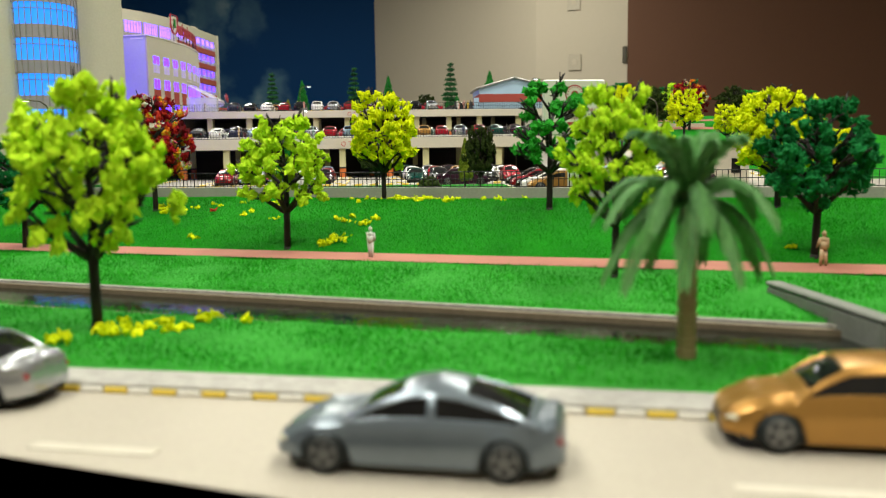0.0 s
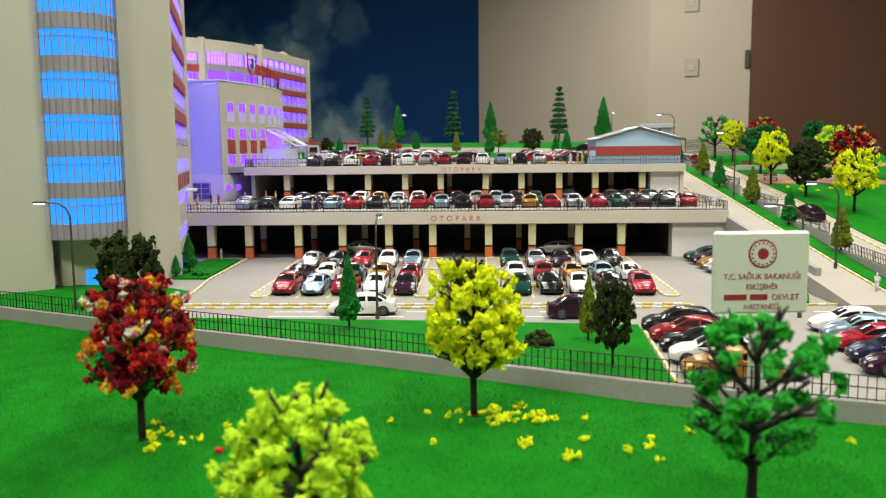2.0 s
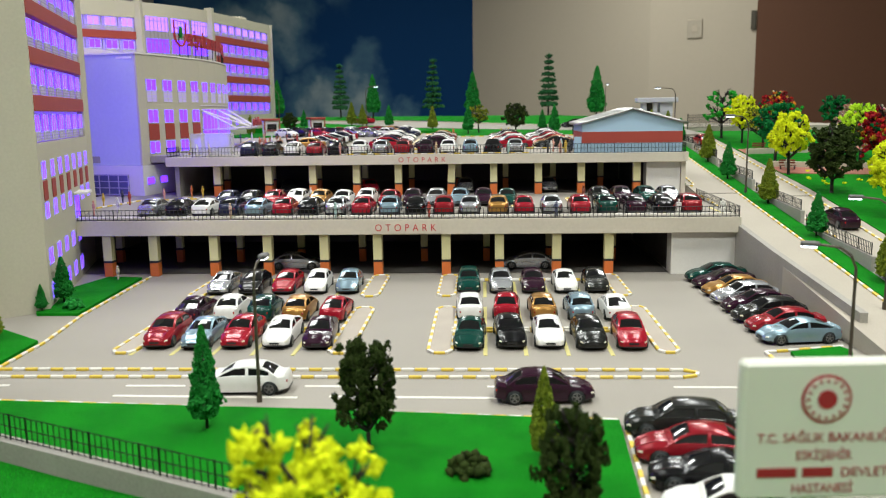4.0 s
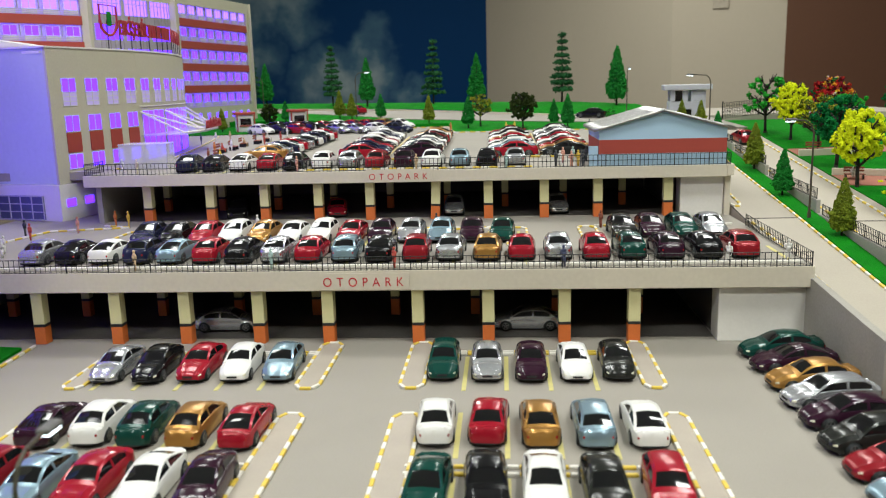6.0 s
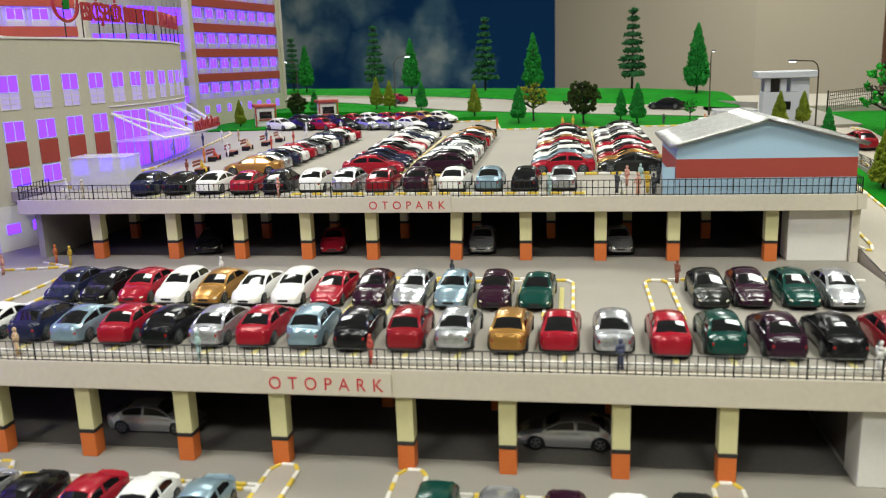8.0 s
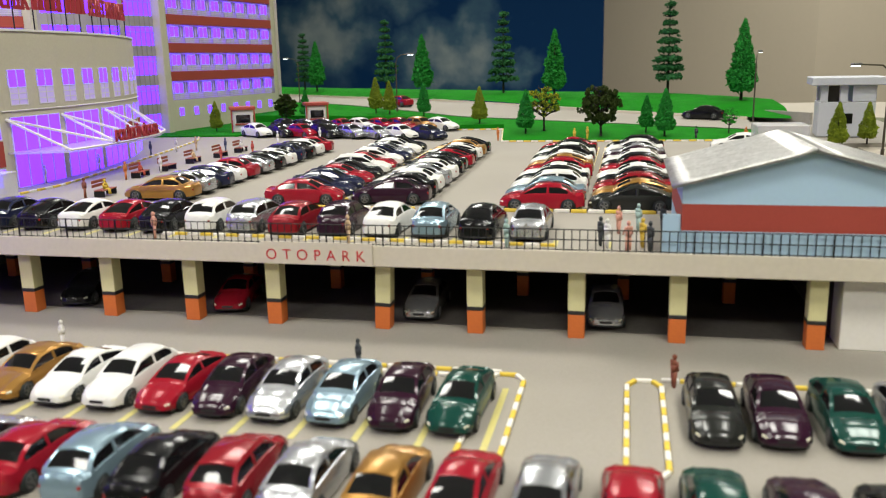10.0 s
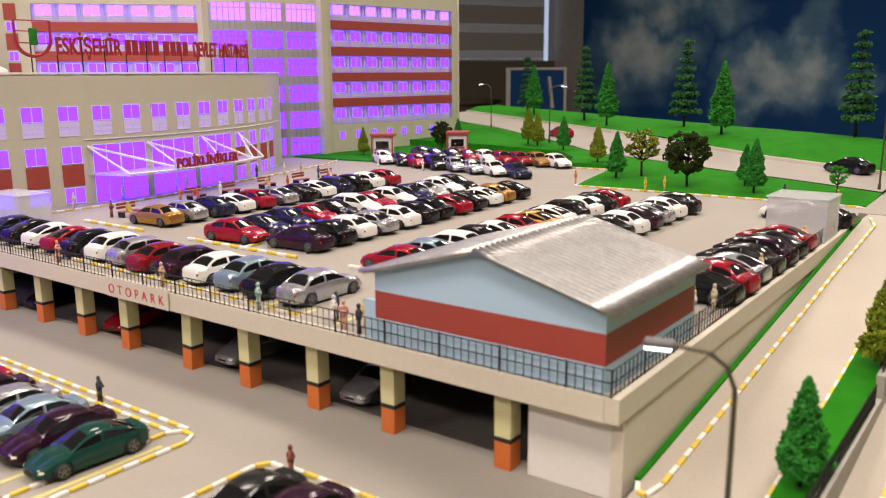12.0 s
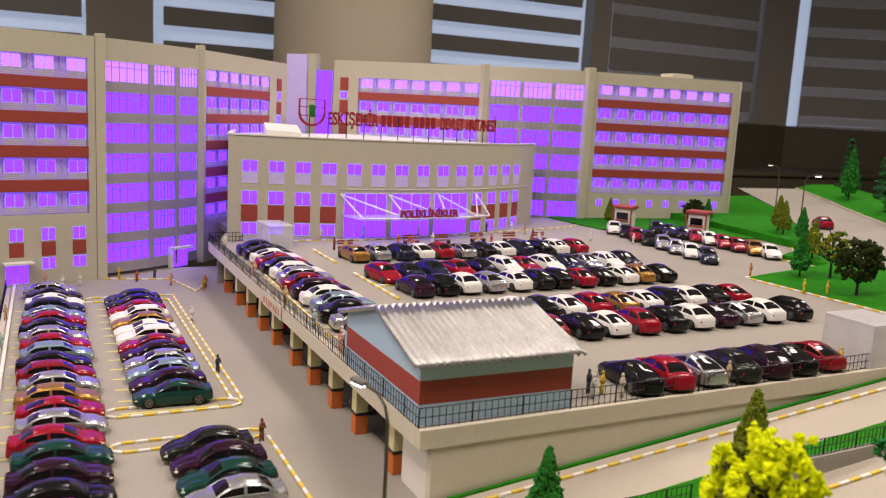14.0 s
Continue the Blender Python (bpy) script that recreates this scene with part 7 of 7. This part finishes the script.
street_lamp(-0.062, 0.968, 0, 0.088, 90)
street_lamp(0.4145, 1.563, slope(0, 1.563) + 0.003, 0.098, 195)
street_lamp(0.298, 0.972, 0, 0.096, 160)
street_lamp(0.392, 1.13, slope(0, 1.13), 0.088, 165)
street_lamp(-0.210, 2.546, back_z(2.546), 0.096, 0)
street_lamp(-0.484, 2.784, back_z(2.784), 0.089, 180)
street_lamp(0.339, 2.300, back_z(2.30), 0.098, 75, 0.03)
street_lamp(0.437, 2.078, slope(0, 2.078) + 0.001, 0.092, 205, 0.036)
street_lamp(-0.345, 1.0, 0.0025, 0.099, 190)


# ---- figurines ----
def figure_mesh(key, pose_kind):
    bm = bmesh.new()
    sit = pose_kind == "sit"
    hz = 0.0052 if sit else 0.0095
    for s in (-1, 1):
        if sit:
            rod(bm, (0, s * 0.0011, hz), (0.0042, s * 0.0012, hz), 0.0011, n=6)
            rod(bm, (0.0042, s * 0.0012, hz), (0.0046, s * 0.0012, 0.0006), 0.0009, n=6)
        else:
            rod(bm, (0.0006 * s, s * 0.0012, 0.0), (0, s * 0.0010, hz), 0.0008, 0.0013, n=7)
        rod(bm, (0, s * 0.0024, hz + 0.0060), (0.0010 + 0.0008 * s, s * 0.0030, hz + 0.0008), 0.0008, 0.0006, n=6)
    rod(bm, (0, 0, hz - 0.0006), (0, 0, hz + 0.0042), 0.0018, 0.0023, n=8)
    rod(bm, (0, 0, hz + 0.0042), (0, 0, hz + 0.0068), 0.0023, 0.0009, n=8)
    bmesh.ops.create_uvsphere(bm, u_segments=8, v_segments=6, radius=0.0014, matrix=pose(0, 0, hz + 0.0084) @ Matrix.Diagonal((1, 0.9, 1.2, 1)))
    return mesh_of(bm, SKIN[key], True, "figurine")


FIG_ME = {}


def figure(key, x, y, z, yaw=0.0, pose_kind="stand"):
    k = (key, pose_kind)
    if k not in FIG_ME:
        FIG_ME[k] = figure_mesh(*k)
    ob = tagged(new("figurine", FIG_ME[k]), f"small {key} painted plain model figurine", "figurine", "figurines")
    ob.matrix_world = pose(x, y, z(x, y) if callable(z) else z, 0, 0, yaw) @ Matrix.Scale(0.9, 4)
    return ob


for key, x, y, z, a in (("white", 0.0154, 0.503, PATHZ, 20), ("tan", 0.240, 0.424, PATHZ, 60), ("beige", -0.318, 1.345, LOW, 0),
                        ("navy", 0.156, 1.3715, D1, 90), ("teal", -0.083, 1.3715, D1, 0), ("tan", -0.199, 1.372, D1, 0), ("red", 0.019, 1.372, D1, 0), ("white", 0.336, 1.385, D1, 50), ("white", 0.287, 1.376, D1, 10),
                        ("dark", 0.040, 1.550, D1, 0), ("brown", 0.206, 1.551, D1, 0), ("white", -0.148, 1.556, D1, 0), ("orange", -0.322, 1.60, D1, 0), ("yellow", -0.305, 1.595, D1, 0),
                        ("pink", -0.345, 1.56, D1, 0), ("red", -0.375, 1.52, D1, 20), ("dark", -0.395, 1.545, D1, 0), ("yellow", -0.40, 1.50, D1, 0), ("white", -0.36, 1.45, D1, 0), ("pink", -0.37, 1.41, D1, 0), ("white", -0.35, 1.43, D1, 0),
                        ("pink", -0.118, 1.6175, upper, 0), ("tan", 0.014, 1.6175, upper, 0), ("teal", 0.112, 1.6165, upper, 0), ("beige", -0.30, 1.618, upper, 0), ("white", -0.32, 1.625, upper, 0),
                        ("white", 0.170, 1.622, upper, 0), ("pink", 0.182, 1.617, upper, 90), ("dark", 0.166, 1.628, upper, 0), ("dark", 0.194, 1.6165, upper, 0), ("yellow", 0.190, 1.626, upper, 0), ("pink", 0.176, 1.662, upper, 0), ("teal", 0.188, 1.672, upper, 0), ("dark", 0.203, 1.672, upper, 0),
                        ("orange", 0.0165, 2.210, upper, 0), ("yellow", 0.115, 2.192, upper, 0), ("yellow", 0.130, 2.212, upper, 0), ("dark", 0.262, 2.215, upper, 0), ("orange", 0.318, 2.198, upper, 0),
                        ("yellow", 0.331, 1.755, upper, 0), ("white", 0.335, 1.745, upper, 0), ("dark", 0.325, 1.748, upper, 0), ("beige", 0.340, 1.765, upper, 0), ("tan", 0.339, 1.862, upper, 0), ("yellow", 0.338, 1.98, upper, 0),
                        ("brown", -0.267, 1.757, upper, 0), ("orange", -0.294, 1.859, upper, 0), ("white", -0.362, 1.832, upper, 0), ("white", -0.365, 1.921, upper, 0), ("white", -0.286, 1.909, upper, 0), ("navy", -0.381, 2.047, upper, 0), ("white", -0.370, 2.087, upper, 0),
                        ("red", -0.26, 1.99, upper, 0), ("tan", -0.35, 2.10, upper, 0), ("navy", -0.302, 2.085, upper, 0), ("white", -0.27, 2.17, upper, 0), ("white", -0.23, 2.22, upper, 0), ("red", -0.25, 2.05, upper, 0), ("beige", -0.35, 1.765, upper, 0), ("white", 0.395, 1.045, 0.01, 0)):
    figure(key, x, y, z, a + 40)


# ---- benches, kiosks, shelters, sign, huts ----
def bench(x, y, z, yaw, sitter=None):
    b = thing("bench", "small red-brown model bench", "bench", pose(x, y, z, 0, 0, yaw) @ Matrix.Scale(1.15, 4), "benches")
    for k in range(3):
        part("slat", rbox(-0.010, 0.010, -0.004 + 0.0027 * k, -0.0018 + 0.0027 * k, 0.0045, 0.0053, 0.0002), BENCHW, b)
    for k in range(2):
        part("slat", rbox(-0.010, 0.010, 0.0042, 0.005, 0.0070 + 0.003 * k, 0.0092 + 0.003 * k, 0.0002), BENCHW, b)
    for s in (-1, 1):
        part("side_frame", rbox(s * 0.0085 - 0.0006, s * 0.0085 + 0.0006, -0.004, 0.0042, 0, 0.0044, 0.0002), IRON, b)
    if sitter:
        figure(sitter, *(pose(x, y, z, 0, 0, yaw) @ Vector((-0.002, -0.001, 0.0012))), yaw - 90, "sit")
    return b


for i, (x, y, s) in enumerate(((-0.257, 1.771, "yellow"), (-0.290, 1.878, "red"), (-0.288, 1.926, None), (-0.291, 1.985, "tan"), (-0.284, 2.036, None), (-0.282, 2.085, "white"))):
    bench(x, y, upper(x, y), 95, s)
bench(0.532, 1.749, slope(0, 1.749) - 0.001, -12, "white")
bench(0.60, 1.925, slope(0, 1.925) - 0.001, 5, "pink")
bench(0.545, 1.918, slope(0, 1.918) - 0.001, 5, None)


def park_paths():
    for pts, nm in (([(0.5145, 1.719), (0.5145, 1.773), (0.575, 1.761), (0.70, 1.745), (0.95, 1.74), (0.95, 1.68), (0.70, 1.697), (0.59, 1.709)], "park_path"), ([(0.516, 1.90), (0.95, 1.95), (0.95, 1.99), (0.516, 1.945)], "park_path")):
        solid(nm, prism(bmesh.new(), pts, lambda x, y: slope(x, y) - 0.004, lambda x, y: slope(x, y) - 0.0012), PATHM, "pink paved path through the park", "path")
    for pts in ([(0.516, 1.7735), (0.575, 1.7615), (0.70, 1.7455), (0.70, 1.7495), (0.575, 1.7655), (0.516, 1.7775)], [(0.516, 1.895), (0.62, 1.905), (0.62, 1.909), (0.516, 1.899)]):
        solid("park_wall", prism(bmesh.new(), pts, lambda x, y: slope(x, y) - 0.005, lambda x, y: slope(x, y) + 0.0065), CREAM, "low pale wall beside the park path", "wall")


park_paths()


def kiosk(x, y, z, yaw):
    k = thing("kiosk", "small white and red model kiosk with flat roof", "kiosk", pose(x, y, z, 0, 0, yaw) @ Matrix.Diagonal((1.5, 1.5, 1.7, 1)), "kiosks")
    part("body", rbox(-0.010, 0.010, -0.008, 0.008, 0, 0.019, 0.0005), WHITEB, k)
    part("counter", rbox(-0.008, 0.008, -0.0095, -0.0081, 0.006, 0.0075, 0.0002), REDBAND, k)
    part("hatch", box(bmesh.new(), -0.007, 0.007, -0.0086, -0.0081, 0.008, 0.015), GLASSK, k)
    part("roof", rbox(-0.0125, 0.0125, -0.011, 0.010, 0.0192, 0.0222, 0.0005), REDBAND, k, "red flat roof")
    for s in (-1, 1):
        part("post", box(bmesh.new(), s * 0.0112 - 0.0007, s * 0.0112 + 0.0007, -0.0105, -0.0091, 0, 0.0191), REDBAND, k)
    return k


kiosk(-0.395, 2.329, upper(0, 2.329) + 0.0022, 30)
kiosk(-0.311, 2.420, upper(0, 2.42) + 0.0022, 30)


def shelter(x, y, z, yaw, w, d, h):
    s = thing("shelter", "clear frosted plastic shelter box on the deck", "shelter", pose(x, y, z, 0, 0, yaw))
    for a, b, c, e in ((-w, w, -d, -d + 0.0008), (-w, w, d - 0.0008, d), (-w, -w + 0.0008, -d, d), (w - 0.0008, w, -d, d)):
        part("side_sheet", box(bmesh.new(), a, b, c, e, 0, h), CLEAR, s)
    part("roof_sheet", rbox(-w - 0.001, w + 0.001, -d - 0.001, d + 0.001, h, h + 0.001, 0.0002), CLEAR, s)
    return s


shelter(0.3265, 2.022, upper(0, 2.022), 0, 0.0235, 0.0225, 0.0350)
shelter(-0.318, 1.690, upper(0, 1.69), 5, 0.028, 0.016, 0.029)


def guard_hut(x, y, z, yaw):
    g = thing("guard_hut", "pale grey guard hut with overhanging flat roof", "hut", pose(x, y, z, 0, 0, yaw) @ Matrix.Diagonal((1.4, 1.4, 1.32, 1)))
    part("body", rbox(-0.022, 0.022, -0.018, 0.018, 0, 0.031, 0.0006), HUTG, g)
    part("side_block", rbox(0.004, 0.022, -0.018, 0.018, 0.0311, 0.0455, 0.0004), HUTG, g)
    for sx, sy in ((-1, -1), (-1, 1), (-0.15, -1)):
        part("post", rbox(sx * 0.018 - 0.003, sx * 0.018 + 0.003, sy * 0.015 - 0.003, sy * 0.015 + 0.003, 0.0311, 0.0455, 0.0004), HUTG, g)
    part("window", box(bmesh.new(), -0.0145, -0.006, -0.014, -0.013, 0.0312, 0.0455), GLASSK, g, "dark window")
    part("roof", rbox(-0.029, 0.029, -0.025, 0.025, 0.046, 0.053, 0.0006), HUTG, g)
    part("window", box(bmesh.new(), -0.005, 0.005, -0.0186, -0.0181, 0.012, 0.021), GLASSK, g)
    return g


guard_hut(0.434, 2.240, 0.1286, -6)


def lattice():
    pts = [Vector(p) for p in ((0.525, 2.345, 0.1312), (0.62, 2.44, 0.134), (0.80, 2.46, 0.1345))]
    f = thing("lattice_fence", "brown lattice fence panel behind the road junction", "fence")
    for a, b in zip(pts, pts[1:]):
        bm = bmesh.new()
        n = int((b - a).length / 0.006)
        for i in range(n + 1):
            p = a.lerp(b, i / n)
            rod(bm, p, p + Vector((0, 0, 0.030)), 0.0006, n=4)
        for k in range(6):
            up = Vector((0, 0, 0.002 + 0.0056 * k))
            rod(bm, a + up, b + up, 0.0006, n=4)
        part("panel", bm, LATT, f)
        part("post", rod(bmesh.new(), a, a + Vector((0, 0, 0.033)), 0.0012, n=6), IRON, f)
    solid("junction_wall", prism(bmesh.new(), [(0.30, 2.53), (0.42, 2.36), (0.424, 2.363), (0.304, 2.533)], 0.12, 0.148), CONC, "low grey wall behind the guard hut", "wall")


lattice()


def ticket_hut(x, y, z, yaw):
    g = thing("ticket_hut", "small cream cabin with dark windows beside the lower road", "hut", pose(x, y, z, 0, 0, yaw))
    part("body", rbox(-0.030, 0.030, -0.018, 0.018, 0, 0.038, 0.0006), CREAM, g)
    part("roof", rbox(-0.032, 0.032, -0.020, 0.020, 0.038, 0.0405, 0.0005), WHITEB, g)
    for xx in (-0.016, 0.014):
        part("window", box(bmesh.new(), xx - 0.005, xx + 0.005, -0.0187, -0.0181, 0.012, 0.027), GLASSK, g)
    part("window", box(bmesh.new(), -0.0307, -0.0301, -0.006, 0.006, 0.010, 0.028), SKYBLUE, g)
    return g


ticket_hut(0.375, 0.893, LOW, 8)


def name_sign():
    s = thing("name_sign", "ivory sign board on a post with red ministry lettering", "sign", pose(0.188, 0.742, 0.0, 0, 0, 4))
    part("board", rbox(-0.027, 0.027, -0.003, 0.003, 0.050, 0.097, 0.0012), SIGNW, s)
    part("post", rbox(-0.0045, 0.0045, -0.003, 0.003, 0.0, 0.0498, 0.0008), SIGNW, s)
    part("emblem_disc", rod(bmesh.new(), (0, -0.0033, 0.0845), (0, -0.0030, 0.0845), 0.0082, n=32), SIGNRED, s, "round red emblem")
    part("emblem_field", rod(bmesh.new(), (0, -0.0036, 0.0845), (0, -0.00331, 0.0845), 0.0072, n=32), SIGNW, s)
    bm = bmesh.new()
    for k in range(16):
        a = k * math.pi / 8
        rod(bm, (0.0062 * math.cos(a), -0.0039, 0.0845 + 0.0062 * math.sin(a)), (0.0062 * math.cos(a), -0.00362, 0.0845 + 0.0062 * math.sin(a)), 0.0006, n=6)
    rod(bm, (0, -0.0039, 0.0845), (0, -0.00362, 0.0845), 0.0032, n=20)
    part("emblem_dots", bm, SIGNRED, s)
    for txt, z, w in (("T.C. SA\u011eLIK BAKANLI\u011eI", 0.0700, 0.044), ("ESK\u0130\u015eEH\u0130R", 0.0640, 0.018), ("DEVLET", 0.0580, 0.0155), ("HASTANES\u0130", 0.0525, 0.020)):
        x0 = -w / 2 if txt != "DEVLET" else 0.006
        lettering("letters", txt, 0.0045, SIGNRED, s, pose(x0, -0.0032, z, 90, 0, 0), 0.0001, w)
    for a, b in ((-0.0215, -0.0085), (-0.0065, 0.0035)):
        part("bar", box(bmesh.new(), a, b, -0.0033, -0.0030, 0.0580, 0.0612), SIGNRED, s)


name_sign()


# ---- flock fibres near the paths ----
def fibres(name, n, xa, xb, ylo, yhi, zf, seed, label):
    rng = np.random.default_rng(seed)
    x = rng.uniform(xa, xb, n)
    u = rng.random(n)
    a, b = np.array([ylo(v) for v in x]), np.array([yhi(v) for v in x])
    y = a + (b - a) * u
    z = np.array([zf(p, q) for p, q in zip(x, y)])
    ang, lean = rng.uniform(0, 6.283, n), rng.normal(0, 0.0006, (n, 2))
    h, w = rng.uniform(0.0006, 0.0020, n), 0.00018
    v = np.empty((n, 3, 3))
    v[:, 0] = np.stack([x - w * np.cos(ang), y - w * np.sin(ang), z - 0.0003], 1)
    v[:, 1] = np.stack([x + w * np.cos(ang), y + w * np.sin(ang), z - 0.0003], 1)
    v[:, 2] = np.stack([x + lean[:, 0], y + lean[:, 1], z + h], 1)
    me = bpy.data.meshes.new(name)
    me.vertices.add(3 * n)
    me.vertices.foreach_set("co", v.reshape(-1))
    me.loops.add(3 * n)
    me.loops.foreach_set("vertex_index", np.arange(3 * n))
    me.polygons.add(n)
    me.polygons.foreach_set("loop_start", np.arange(0, 3 * n, 3))
    me.update()
    me.validate()
    me.materials.append(BLADE)
    return tagged(new(name, me), label, "grass", kind="stuff")


fibres("grass", 60000, -0.45, 0.42, lambda x: kerb_line(x) + 0.017, lambda x: canal_near(x) - 0.001, lambda x, y: FORE + 0.0006, 1, "short green flock fibres on the front lawn")
fibres("grass", 90000, -0.5, 0.45, lambda x: canal_far(x) + 0.005, lambda x: path_near(x) - 0.001, fore_z, 2, "short green flock fibres on the middle lawn")
fibres("grass", 220000, -0.5, 0.45, lambda x: path_far(x) + 0.001, lambda x: wall_line(x) - 0.005, bank_z, 3, "short green flock fibres on the bank")
